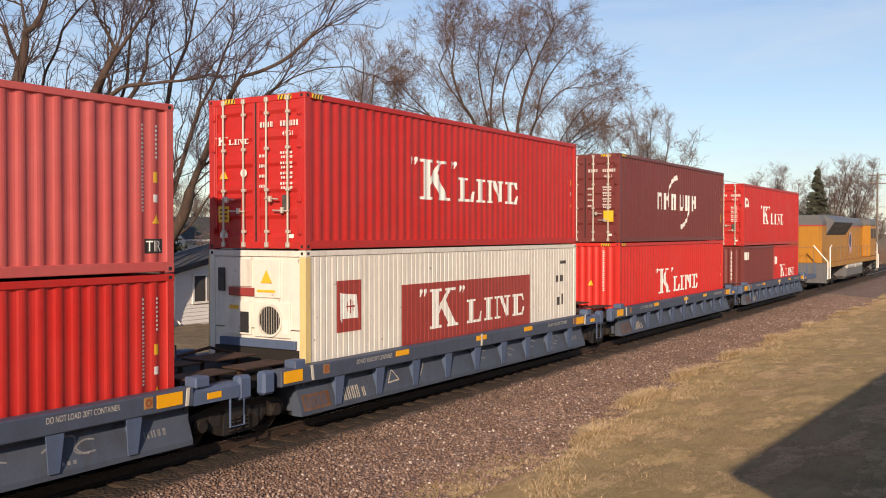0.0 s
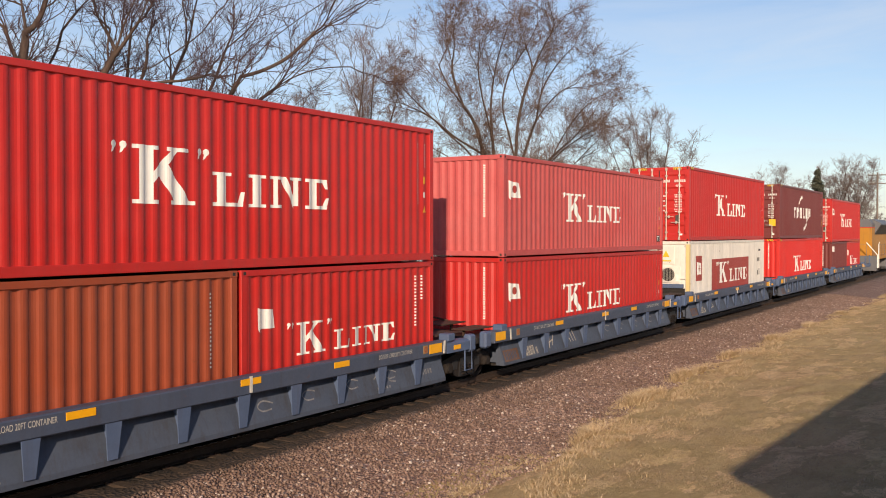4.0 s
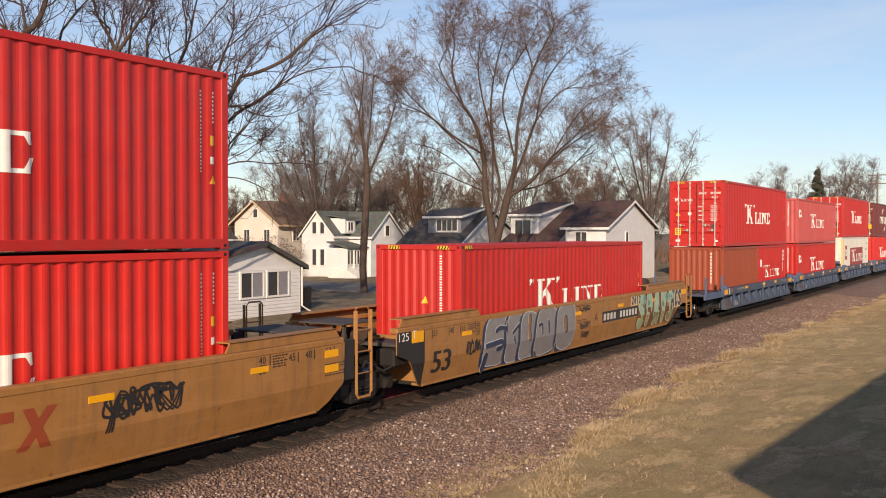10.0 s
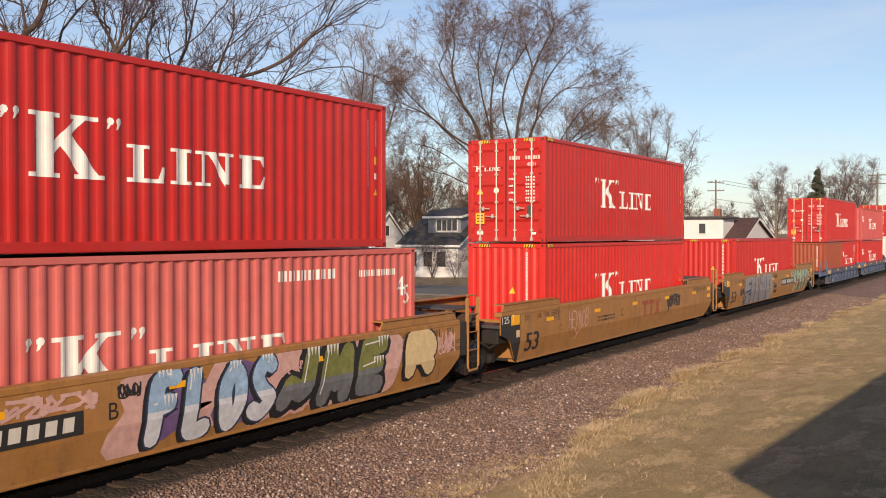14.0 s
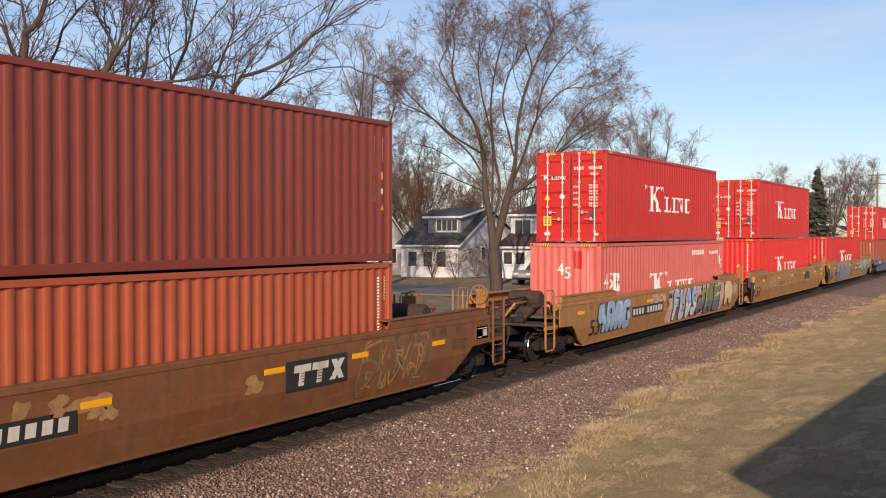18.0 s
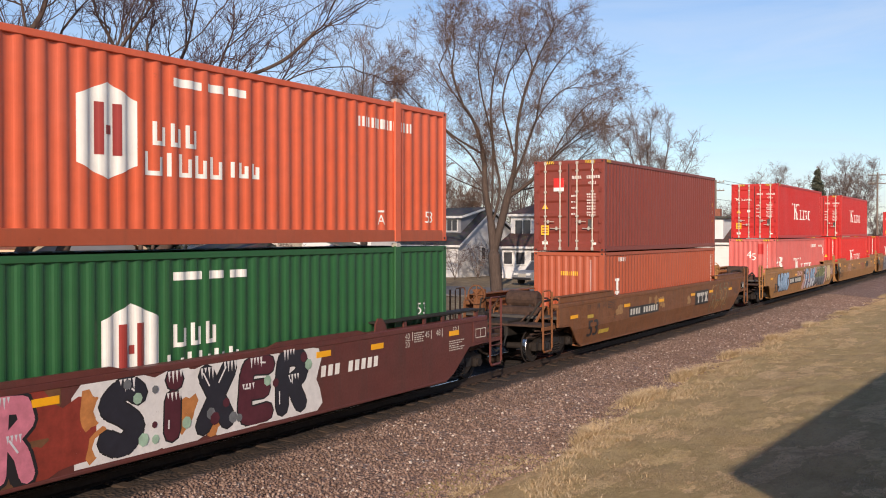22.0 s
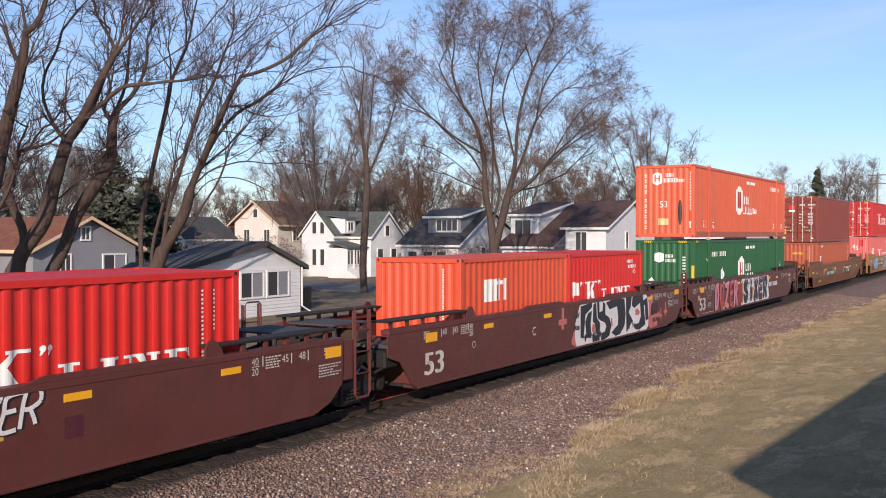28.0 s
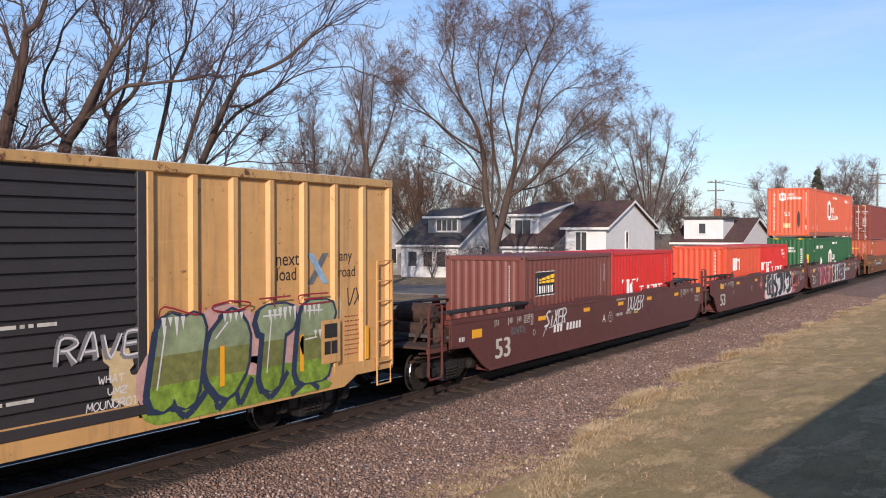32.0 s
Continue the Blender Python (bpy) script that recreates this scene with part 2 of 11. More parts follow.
def edge(x):
    """The uneven line where the grass gives way to stone."""
    e = 6.92 + 0.85 * smooth(14, 23, x) + 0.15 * smooth(23, 34, x) - 0.6 * smooth(36, 60, x)
    return e + 0.22 * noise.noise(Vector((x * 0.42, 1.0, 0))) + 0.16 * noise.noise(Vector((x * 1.5, 3.0, 0)))


def lie(x, y):
    """Height of the ground: a lawn that rises towards the near side, flat ground beyond the track."""
    near = -0.36 + 0.62 * smooth(7.4, -1.0, y)
    if 6.0 < y < 9.0:
        e = edge(x)
        near += 0.10 * smooth(e + 0.2, e - 0.45, y)
    elif y <= 6.0:
        near += 0.10
    z = near if y < 9 else -0.42
    if y > 17.5:
        z = -0.42 + 0.09 * smooth(17.5, 22, y)
    if -3 < y < 8 or 17.5 < y < 60:
        z += 0.07 * noise.noise(Vector((x * 0.35, y * 0.35, 0.0))) + 0.055 * noise.noise(Vector((x * 0.9, y * 1.2, 3.0))) + 0.028 * noise.noise(Vector((x * 1.9, y * 2.6, 5.0)))
    return z


def spaced(a, b, n, power=1.0):
    return [a + (b - a) * (i / n) ** power for i in range(n + 1)]


def ground_sheet():
    xs = [-2500, -600, -150, -50] + spaced(-20, 8, 40) + spaced(8.2, 50, 210) + spaced(50.4, 70, 45) + spaced(72, 240, 60) + [300, 500, 1200, 4000]
    ys = [-2500, -500, -100, -30] + spaced(-8, 5.8, 92) + spaced(6.0, 8.8, 28) + [9.5, 12.5, 16.5, 17.4] + spaced(18, 62, 50) + spaced(66, 140, 20) + [300, 900, 3000]
    s = Shape()
    vs = [(x, y, lie(x, y)) for x in xs for y in ys]
    n = len(ys)
    fs = [(i * n + j, (i + 1) * n + j, (i + 1) * n + j + 1, i * n + j + 1) for i in range(len(xs) - 1) for j in range(n - 1)]
    s.add(vs, fs)
    return s


def lawn_mat(name, straw, dark, green, amount):
    m, nt, bsdf = node_mat(name)
    co = coords(nt)
    patch = noise_node(nt, co, 0.45, 5, 0.6)
    fine = noise_node(nt, co, 14, 5, 0.7)
    blotch = noise_node(nt, co, 1.6, 4, 0.65)
    streak = noise_node(nt, co, 5.0, 5, 0.75)
    c = ramp(nt, fine, [(0.3, dark), (0.7, straw)])
    c = mix(nt, grey(nt, patch, 0.44, 0.6, 0, amount), c, green)
    c = mix(nt, grey(nt, blotch, 0.46, 0.66, 0, 0.8), c, tuple(x * 0.72 for x in dark))
    c = mix(nt, grey(nt, streak, 0.48, 0.7, 0, 0.6), c, (0.72, 0.55, 0.32))
    thatch = noise_node(nt, co, 9.0, 6, 0.8)
    c = mix(nt, grey(nt, thatch, 0.5, 0.66, 0, 0.6), c, tuple(x * 0.8 for x in dark))
    # broad bleached drifts and dull thin spots
    drift = noise_node(nt, co, 0.8, 5, 0.7, (0.6, 1.3, 1.0))
    c = mix(nt, grey(nt, drift, 0.5, 0.64, 0, 0.6), c, tuple(min(0.85, x * 1.08) for x in straw))
    c = mix(nt, grey(nt, drift, 0.46, 0.34, 0, 0.55), c, tuple(x * 0.7 for x in green))
    # darker, browner ground colour on the town's side of the line
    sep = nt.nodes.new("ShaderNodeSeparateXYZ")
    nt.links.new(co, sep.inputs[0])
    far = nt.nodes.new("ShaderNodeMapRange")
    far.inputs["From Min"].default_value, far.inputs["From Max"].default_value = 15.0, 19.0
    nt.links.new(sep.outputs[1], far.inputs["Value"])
    town_ground = mix(nt, grey(nt, blotch, 0.4, 0.65, 0, 1), (0.19, 0.148, 0.098), (0.3, 0.235, 0.15))
    c = mix(nt, far.outputs[0], c, town_ground)
    nt.links.new(c, bsdf.inputs["Base Color"])
    bsdf.inputs["Roughness"].default_value = 0.95
    bsdf.inputs["Specular IOR Level"].default_value = 0.15
    bump(nt, bsdf, thatch, 0.9, 0.07)
    return m


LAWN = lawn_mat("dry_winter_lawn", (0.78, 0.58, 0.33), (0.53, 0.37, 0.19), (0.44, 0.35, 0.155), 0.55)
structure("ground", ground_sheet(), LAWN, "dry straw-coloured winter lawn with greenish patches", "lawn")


def fouling_and_shade(nt, co, c):
    """Brown fouling of the stone towards the rails, with the train's shade painted black beneath it."""
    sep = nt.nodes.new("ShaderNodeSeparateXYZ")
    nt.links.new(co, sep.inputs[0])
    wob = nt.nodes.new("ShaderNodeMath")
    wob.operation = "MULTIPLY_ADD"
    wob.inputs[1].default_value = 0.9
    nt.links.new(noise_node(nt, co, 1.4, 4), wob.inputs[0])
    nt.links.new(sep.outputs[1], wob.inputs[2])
    # the last band paints the black shade beneath the cars
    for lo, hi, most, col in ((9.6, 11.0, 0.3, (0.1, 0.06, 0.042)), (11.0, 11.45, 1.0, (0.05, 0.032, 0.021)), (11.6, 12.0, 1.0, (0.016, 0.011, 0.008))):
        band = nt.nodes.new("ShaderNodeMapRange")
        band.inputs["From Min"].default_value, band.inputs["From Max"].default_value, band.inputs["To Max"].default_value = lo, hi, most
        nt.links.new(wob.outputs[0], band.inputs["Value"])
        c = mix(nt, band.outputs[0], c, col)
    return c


def gravel_mat():
    m, nt, bsdf = node_mat("ballast_gravel")
    co = coords(nt)
    v = nt.nodes.new("ShaderNodeTexVoronoi")
    v.inputs["Scale"].default_value = 15
    nt.links.new(co, v.inputs["Vector"])
    sep = nt.nodes.new("ShaderNodeSeparateColor")
    nt.links.new(v.outputs["Color"], sep.inputs[0])
    c = ramp(nt, sep.outputs[0], [(0.0, (0.125, 0.076, 0.058)), (0.45, (0.235, 0.152, 0.116)), (0.85, (0.33, 0.23, 0.175)), (0.97, (0.55, 0.45, 0.38))])
    big = noise_node(nt, co, 0.5, 4)
    c = mix(nt, grey(nt, big, 0.4, 0.7, 0, 0.45), c, (0.15, 0.09, 0.065))
    c = fouling_and_shade(nt, co, c)
    nt.links.new(c, bsdf.inputs["Base Color"])
    bsdf.inputs["Roughness"].default_value = 0.9
    bump(nt, bsdf, v.outputs["Distance"], 0.9, 0.05)
    return m


def stone_mat():
    m, nt, bsdf = node_mat("crushed_stone")
    geo = nt.nodes.new("ShaderNodeNewGeometry")
    c = ramp(nt, geo.outputs["Random Per Island"], [(0.0, (0.12, 0.074, 0.055)), (0.4, (0.235, 0.15, 0.113)), (0.8, (0.33, 0.225, 0.172)), (0.95, (0.42, 0.305, 0.24)), (0.99, (0.72, 0.62, 0.53))])
    co = coords(nt)
    c = mix(nt, grey(nt, noise_node(nt, co, 0.5, 4), 0.4, 0.7, 0, 0.5), c, (0.14, 0.085, 0.06))
    c = fouling_and_shade(nt, co, c)
    nt.links.new(c, bsdf.inputs["Base Color"])
    bsdf.inputs["Roughness"].default_value = 0.75
    return m


GRAVEL, STONE = gravel_mat(), stone_mat()


def bed_z(y):
    """Top of the ballast across the track."""
    d = abs(y - TRACK_Y)
    if d < 1.75:
        return -0.192
    if y < TRACK_Y:
        return -0.192 - 0.166 * smooth(1.75, 4.9, d)
    return -0.192 - 0.276 * smooth(1.75, 4.2, d)


def ballast_bed():
    s = Shape()
    ys = [6.3, 6.5, 7.0, 7.4, 7.7, 8.2, 8.8, 9.4, 10.0, 10.4, 10.7, 10.85, 11.0, 11.1, 11.2, 11.3, 11.4, 11.5, 11.62, 12.0, 13.0, 13.8, 14.3, 15, 15.8, 16.6, 17.0]
    xs = [-400, -100, -30] + spaced(-10, 60, 420) + spaced(60.5, 200, 90) + [300, 700, 3000]
    vs = []
    for i, x in enumerate(xs):
        for y in ys:
            z = bed_z(y) + (0.03 * noise.noise(Vector((x * 2.2, y * 2.2, 0))) if y < 10.8 else 0.0)
            if 10.8 < y < 11.55:
                z += 0.012 + 0.05 * noise.noise(Vector((x * 2.4, y * 3.0, 5))) + 0.02 * noise.noise(Vector((x * 7, y * 7, 1)))
            if y <= 6.3 or y >= 17:
                z = -0.6
            vs.append((x, y, z))
    n = len(ys)
    s.add(vs, [(i * n + j, (i + 1) * n + j, (i + 1) * n + j + 1, i * n + j + 1) for i in range(len(xs) - 1) for j in range(n - 1)])
    return s


structure("ballast_bed", ballast_bed(), GRAVEL, "purplish brown crushed stone ballast under the track", "ballast")


def loose_stones(count, x0, x1, y0, y1, size, power):
    rng = np.random.default_rng(5)
    base = np.array([(1, 0, 0), (-1, 0, 0), (0, 1, 0), (0, -1, 0), (0, 0, 1), (0, 0, -0.6)], float)
    tris = np.array([(0, 2, 4), (2, 1, 4), (1, 3, 4), (3, 0, 4), (2, 0, 5), (1, 2, 5), (3, 1, 5), (0, 3, 5)])
    xs = x0 + (x1 - x0) * rng.random(count) ** power
    ys = y0 + (y1 - y0) * rng.random(count)
    keep = ys > np.array([edge(x) for x in xs]) - 0.25 * rng.random(count)
    xs, ys = xs[keep], ys[keep]
    count = len(xs)
    r = size * (0.5 + 0.9 * rng.random(count) ** 2)
    zs = np.array([max(bed_z(y), lie(x, y)) for x, y in zip(xs, ys)]) + r * 0.25
    ang = rng.random((count, 2)) * 6.283
    v = base[None] * (0.65 + 0.6 * rng.random((count, 6, 1))) * r[:, None, None]
    v[:, :, 2] *= 0.75
    ca, sa = np.cos(ang[:, :1]), np.sin(ang[:, :1])
    x, y = v[:, :, 0] * ca - v[:, :, 1] * sa, v[:, :, 0] * sa + v[:, :, 1] * ca
    cb, sb = np.cos(ang[:, 1:] * 0.15), np.sin(ang[:, 1:] * 0.15)
    x, z = x * cb - v[:, :, 2] * sb, x * sb + v[:, :, 2] * cb
    v = np.stack([x + xs[:, None], y + ys[:, None], z + zs[:, None]], -1).reshape(-1, 3)
    f = (tris[None] + 6 * np.arange(count)[:, None, None]).reshape(-1, 3)
    return array_mesh("ballast_stones", v, f)


def array_mesh(name, v, f):
    """A mesh from arrays of points and triangles."""
    me = bpy.data.meshes.new(name)
    me.vertices.add(len(v))
    me.vertices.foreach_set("co", np.asarray(v, np.float32).ravel())
    me.loops.add(f.size)
    me.loops.foreach_set("vertex_index", np.asarray(f, np.int32).ravel())
    me.polygons.add(len(f))
    me.polygons.foreach_set("loop_start", np.arange(0, f.size, 3, dtype=np.int32))
    me.update(calc_edges=True)
    me.materials.append(None)
    return me


tagged(part("ballast_stones", loose_stones(66000, 6, 62, 6.8, 10.85, 0.033, 1.5), STONE, None),
       "loose crushed stones in purple, brown and pale grey beside the track", "gravel", "", "stuff")


def grass_mat(name, k):
    m, nt, bsdf = node_mat(name)
    geo = nt.nodes.new("ShaderNodeNewGeometry")
    c = ramp(nt, geo.outputs["Random Per Island"], [(a, (r * k, g * k, b * k)) for a, r, g, b in ((0.0, 0.42, 0.3, 0.165), (0.5, 0.53, 0.395, 0.235), (0.9, 0.66, 0.52, 0.335), (1.0, 0.45, 0.36, 0.19))])
    nt.links.new(c, bsdf.inputs["Base Color"])
    bsdf.inputs["Roughness"].default_value = 0.9
    bsdf.inputs["Specular IOR Level"].default_value = 0.1
    return m


# lawn blades use a dimmed copy, to offset the sun that upright blades catch
BLADE, BLADE_DIM = grass_mat("tall_straw_blade", 1.05), grass_mat("mown_grass_blade", 0.78)


def grass_blades(name, count, place, tall, lying=1.0, fine=1.0):
    rng = np.random.default_rng(len(name))
    pts = place(rng, count)
    h = tall * (0.4 + 0.9 * rng.random(len(pts)))
    a = rng.random(len(pts)) * 6.283
    lean = (0.3 + 0.8 * rng.random(len(pts))) * h * lying
    w = fine * (0.004 + 0.005 * rng.random(len(pts)))
    d = np.stack([np.cos(a), np.sin(a)], -1)
    p = np.stack([-d[:, 1], d[:, 0]], -1)
    base = np.array([(x, y, lie(x, y) - 0.01) for x, y in pts])
    v = np.zeros((len(pts), 5, 3))
    v[:, 0, :2], v[:, 1, :2] = base[:, :2] - p * w[:, None], base[:, :2] + p * w[:, None]
    mid = base[:, :2] + d * (lean * 0.35)[:, None]
    v[:, 2, :2], v[:, 3, :2] = mid - p * w[:, None] * 0.8, mid + p * w[:, None] * 0.8
    v[:, 4, :2] = base[:, :2] + d * lean[:, None]
    v[:, 0, 2] = v[:, 1, 2] = base[:, 2]
    v[:, 2, 2] = v[:, 3, 2] = base[:, 2] + h * 0.6 + 0.004
    v[:, 4, 2] = base[:, 2] + h
    t = np.array([(0, 1, 3), (0, 3, 2), (2, 3, 4)])
    f = (t[None] + 5 * np.arange(len(pts))[:, None, None]).reshape(-1, 3)
    return tagged(part(name, array_mesh(name, v.reshape(-1, 3), f), BLADE_DIM if name == "lawn_grass" else BLADE, None), "dry straw-coloured grass blades on the lawn", "grass", "", "stuff")


def verge(rng, n):
    x = 8 + 66 * rng.random(n) ** 1.5
    y = np.array([edge(a) for a in x]) + 0.4 - np.abs(rng.normal(0, 0.85, n))
    clump = np.array([noise.noise(Vector((a * 0.7, b * 1.1, 9))) + 0.6 * noise.noise(Vector((a * 2.6, b * 2.8, 4))) for a, b in zip(x, y)])
    keep = clump > -0.12 + 0.62 * rng.random(n)
    return np.stack([x, y], -1)[keep]


def tufts(rng, n):
    """Tall straw tufts in a few places along the verge."""
    c = [(TUFT_X + 3.2 * k + rng.normal(0, 1.2), s) for k, s in ((0, 1.0), (0.55, 0.8), (-0.7, 0.9), (1.6, 0.5), (2.7, 0.7), (4.4, 0.6), (6.0, 0.7), (-1.5, 0.7), (8.0, 0.5), (10.0, 0.6))]
    out = []
    for x, s in c:
        m = int(n * s / 7)
        out.append(np.stack([x + rng.normal(0, 0.42 * s, m), edge(x) - 0.05 + rng.normal(0, 0.13 * s, m)], -1))
    return np.concatenate(out)


def sward(rng, n):
    x = 9 + 48 * rng.random(n) ** 1.7
    y = 7.6 - 7.2 * rng.random(n)
    clump = np.array([noise.noise(Vector((a * 0.9, b * 0.9, 2))) + 0.7 * noise.noise(Vector((a * 3.4, b * 3.4, 6))) for a, b in zip(x, y)])
    keep = (y > 0.1 * x - 1.0) & (clump > -0.3 + 0.75 * rng.random(n))
    return np.stack([x, y], -1)[keep]


TUFT_X = 21.5
grass_blades("verge_grass", 190000, verge, 0.065, 2.4, 0.8)
grass_blades("straw_tufts", 13000, tufts, 0.2, 1.7, 0.8)
grass_blades("lawn_grass", 230000, sward, 0.026, 3.4, 0.7)

# ---- track ----
RAIL = plain("rail_steel_side", (0.075, 0.05, 0.038), 0.7, 0.5, 0.25, 12)
def tie_mat():
    """Weathered wood, brown at its near end; the shade under the train is painted black."""
    m, nt, bsdf = node_mat("weathered_tie")
    co = coords(nt)
    n = noise_node(nt, co, 7, 5, 0.65, (3, 0.4, 3))
    c = ramp(nt, n, [(0.3, (0.03, 0.02, 0.013)), (0.7, (0.072, 0.046, 0.03))])
    sep = nt.nodes.new("ShaderNodeSeparateXYZ")
    nt.links.new(co, sep.inputs[0])
    # black put into the colour where the train shades the tie
    under_train = nt.nodes.new("ShaderNodeMapRange")
    under_train.inputs["From Min"].default_value, under_train.inputs["From Max"].default_value = -0.85, -0.5
    nt.links.new(sep.outputs[1], under_train.inputs["Value"])
    c = mix(nt, under_train.outputs[0], c, (0.016, 0.012, 0.01))
    nt.links.new(c, bsdf.inputs["Base Color"])
    bsdf.inputs["Roughness"].default_value = 0.9
    bump(nt, bsdf, n, 0.5, 0.03)
    return m


TIE = tie_mat()


def rail_profile(y):
    half = [(0.07, -0.17), (0.07, -0.158), (0.012, -0.135), (0.012, -0.045), (0.036, -0.03), (0.036, -0.006), (0.028, 0.0)]
    return [(y + a, z) for a, z in half] + [(y - a, z) for a, z in half[::-1]]


track = thing("railway_track", "steel rails on weathered wooden ties in stone ballast", "track", pose(0, TRACK_Y, 0))
for side in (-0.755, 0.755):
    s = Shape()
    s.prism(rail_profile(side), 0, -400, 2500)
    rail = part("rail", s, RAIL, track)
    s = Shape()
    s.box(-400, 2500, side - 0.024, side + 0.024, -0.001, 0.002)
    part("running_surface", s, STEEL_BRIGHT, rail, "bright worn top of the rail")
tie_mesh = None
for i in range(300):
    if tie_mesh is None:
        s = Shape()
        s.box(-0.115, 0.115, -1.3, 1.3, -0.17, 0.0, 0.015)
        tie_mesh = s.mesh("tie")
    part("tie", tie_mesh, TIE, track, at=pose(-2 + i * 0.52 + random.uniform(-0.03, 0.03), random.uniform(-0.06, 0.06), -0.172 + random.uniform(-0.008, 0.004), 0, 0, random.uniform(-1.2, 1.2)))
plate = Shape()
plate.box(-0.09, 0.09, -0.18, 0.18, 0, 0.016, 0.004)
for dy in (-0.13, 0.13):
    plate.box(-0.02, 0.02, dy - 0.02, dy + 0.02, 0.016, 0.045, 0.005)
plate_mesh = plate.mesh("tie_plate")
for i in range(130):
    part("tie_plate", plate_mesh, STEEL_RUST, track, at=pose(-2 + i * 0.52, -0.755, -0.178))
s = Shape()
for i in range(3000):
    x = 154 + i * 0.52
    if x < 900:
        s.box(x - 0.115, x + 0.115, -1.3, 1.3, -0.34, -0.172)
tagged(part("far_ties", s, TIE, track), kind="stuff")


# ---- marks and lettering ----
GLYPHS = {}


def letters(body):
    """Triangles of a word in the built-in font, in a box of height 1."""
    if body not in GLYPHS:
        cu = bpy.data.curves.new("word", "FONT")
        cu.body = body
        ob = bpy.data.objects.new("word", cu)
        scene.collection.objects.link(ob)
        me = bpy.data.meshes.new_from_object(ob.evaluated_get(bpy.context.evaluated_depsgraph_get()))
        me.calc_loop_triangles()
        p = [v.co for v in me.vertices]
        x0, y0 = min(v.x for v in p), min(v.y for v in p)
        k = 1 / max(1e-6, max(v.y for v in p) - y0)
        GLYPHS[body] = [[((p[i].x - x0) * k, (p[i].y - y0) * k) for i in t.vertices] for t in me.loop_triangles]
        bpy.data.meshes.remove(me)
        bpy.data.objects.remove(ob)
        bpy.data.curves.remove(cu)
    return GLYPHS[body]


def word(body, u, v, h, w=None):
    tris = letters(body)
    full = max(p[0] for t in tris for p in t)
    k = h if w is None else w / full
    return [[(u + a * k, v + b * h) for a, b in t] for t in tris]


def block(u, v, w, h):
    return [[(u, v), (u + w, v), (u + w, v + h), (u, v + h)]]


def bars(u, v, h, widths, gap):
    """Plain bars in place of writing that is not spelled out."""
    out = []
    for w in widths:
        if h < 0.25 and w < 0.3:
            out += block(u, v, w * 0.36, h) + block(u + w * 0.62, v, w * 0.38, h)
        else:
            out += block(u, v, w, h)
        u += w + gap
    return out


def column(u, v, w, heights, gap):
    out = []
    for h in heights:
        out += block(u, v - h, w, h * 0.34) + block(u, v - h * 0.36, w, h * 0.36)
        v -= h + gap
    return out


def shear(polys, k, v0):
    return [[(a + k * (b - v0), b) for a, b in p] for p in polys]


def emblem_k(u, v, s):
    """The shipping line's mark as plain shapes: a tall bar with two wedges, then short slabs on feet."""
    k = 0.9 * s
    u, v = u - 0.1 * s, v + 0.07 * s

    def quad(*pts):
        return [[(u + a * k, v + b * k) for a, b in pts]]

    def slab(a, b, z0, z1):
        return quad((a, z0), (b, z0), (b, z1), (a, z1))

    out = slab(0.13, 0.44, 0.05, 0.95) + slab(0.0, 0.56, 0.0, 0.07) + slab(0.0, 0.56, 0.93, 1.0)
    out += quad((0.44, 0.36), (1.02, 0.95), (0.84, 0.95), (0.44, 0.56)) + slab(0.74, 1.26, 0.93, 1.0)
    out += quad((0.56, 0.5), (0.92, 0.05), (1.28, 0.05), (0.76, 0.7)) + slab(0.82, 1.39, 0.0, 0.07)
    for a in (-0.44, -0.25, 1.46, 1.62):
        out += disc(u + (a + 0.05) * k, v + 0.97 * k, 0.065 * k, 7) + quad((a + 0.02, 0.97), (a - 0.01, 0.83), (a + 0.03, 0.85), (a + 0.1, 0.97))
    h = 0.63
    out += slab(1.95, 2.19, 0.05, h - 0.05) + slab(1.84, 2.31, h - 0.06, h) + slab(1.84, 2.62, 0.0, 0.07) + quad((2.5, 0.07), (2.62, 0.07), (2.66, 0.28), (2.58, 0.28))
    out += slab(2.9, 3.15, 0.05, h - 0.05) + slab(2.79, 3.26, 0.0, 0.06) + slab(2.79, 3.26, h - 0.06, h)
    out += slab(3.5, 3.6, 0.05, h - 0.05) + slab(3.38, 3.74, 0.0, 0.06) + slab(3.38, 3.74, h - 0.06, h)
    out += slab(4.1, 4.22, 0.05, h - 0.05) + slab(3.96, 4.34, h - 0.06, h) + quad((3.66, h), (4.02, 0.12), (4.1, 0.0), (4.1, 0.26), (3.86, h))
    out += slab(4.57, 4.82, 0.05, h - 0.05) + slab(4.47, 5.16, 0.0, 0.07) + slab(4.47, 5.16, h - 0.07, h) + quad((5.04, 0.07), (5.16, 0.07), (5.22, 0.24), (5.14, 0.24)) + quad((5.04, h - 0.07), (5.16, h - 0.07), (5.18, h - 0.2), (5.12, h - 0.2))
    return out


def emblem_flag(u, v, w, h):
    return [[(u, v), (u + 0.1 * w, v - 0.15 * h), (u + 0.12 * w, v + h), (u - 0.02 * w, v + 1.05 * h)],
            [(u + 0.12 * w, v + 0.02 * h), (u + w, v), (u + 0.9 * w, v + 0.92 * h), (u + 0.12 * w, v + h)]]


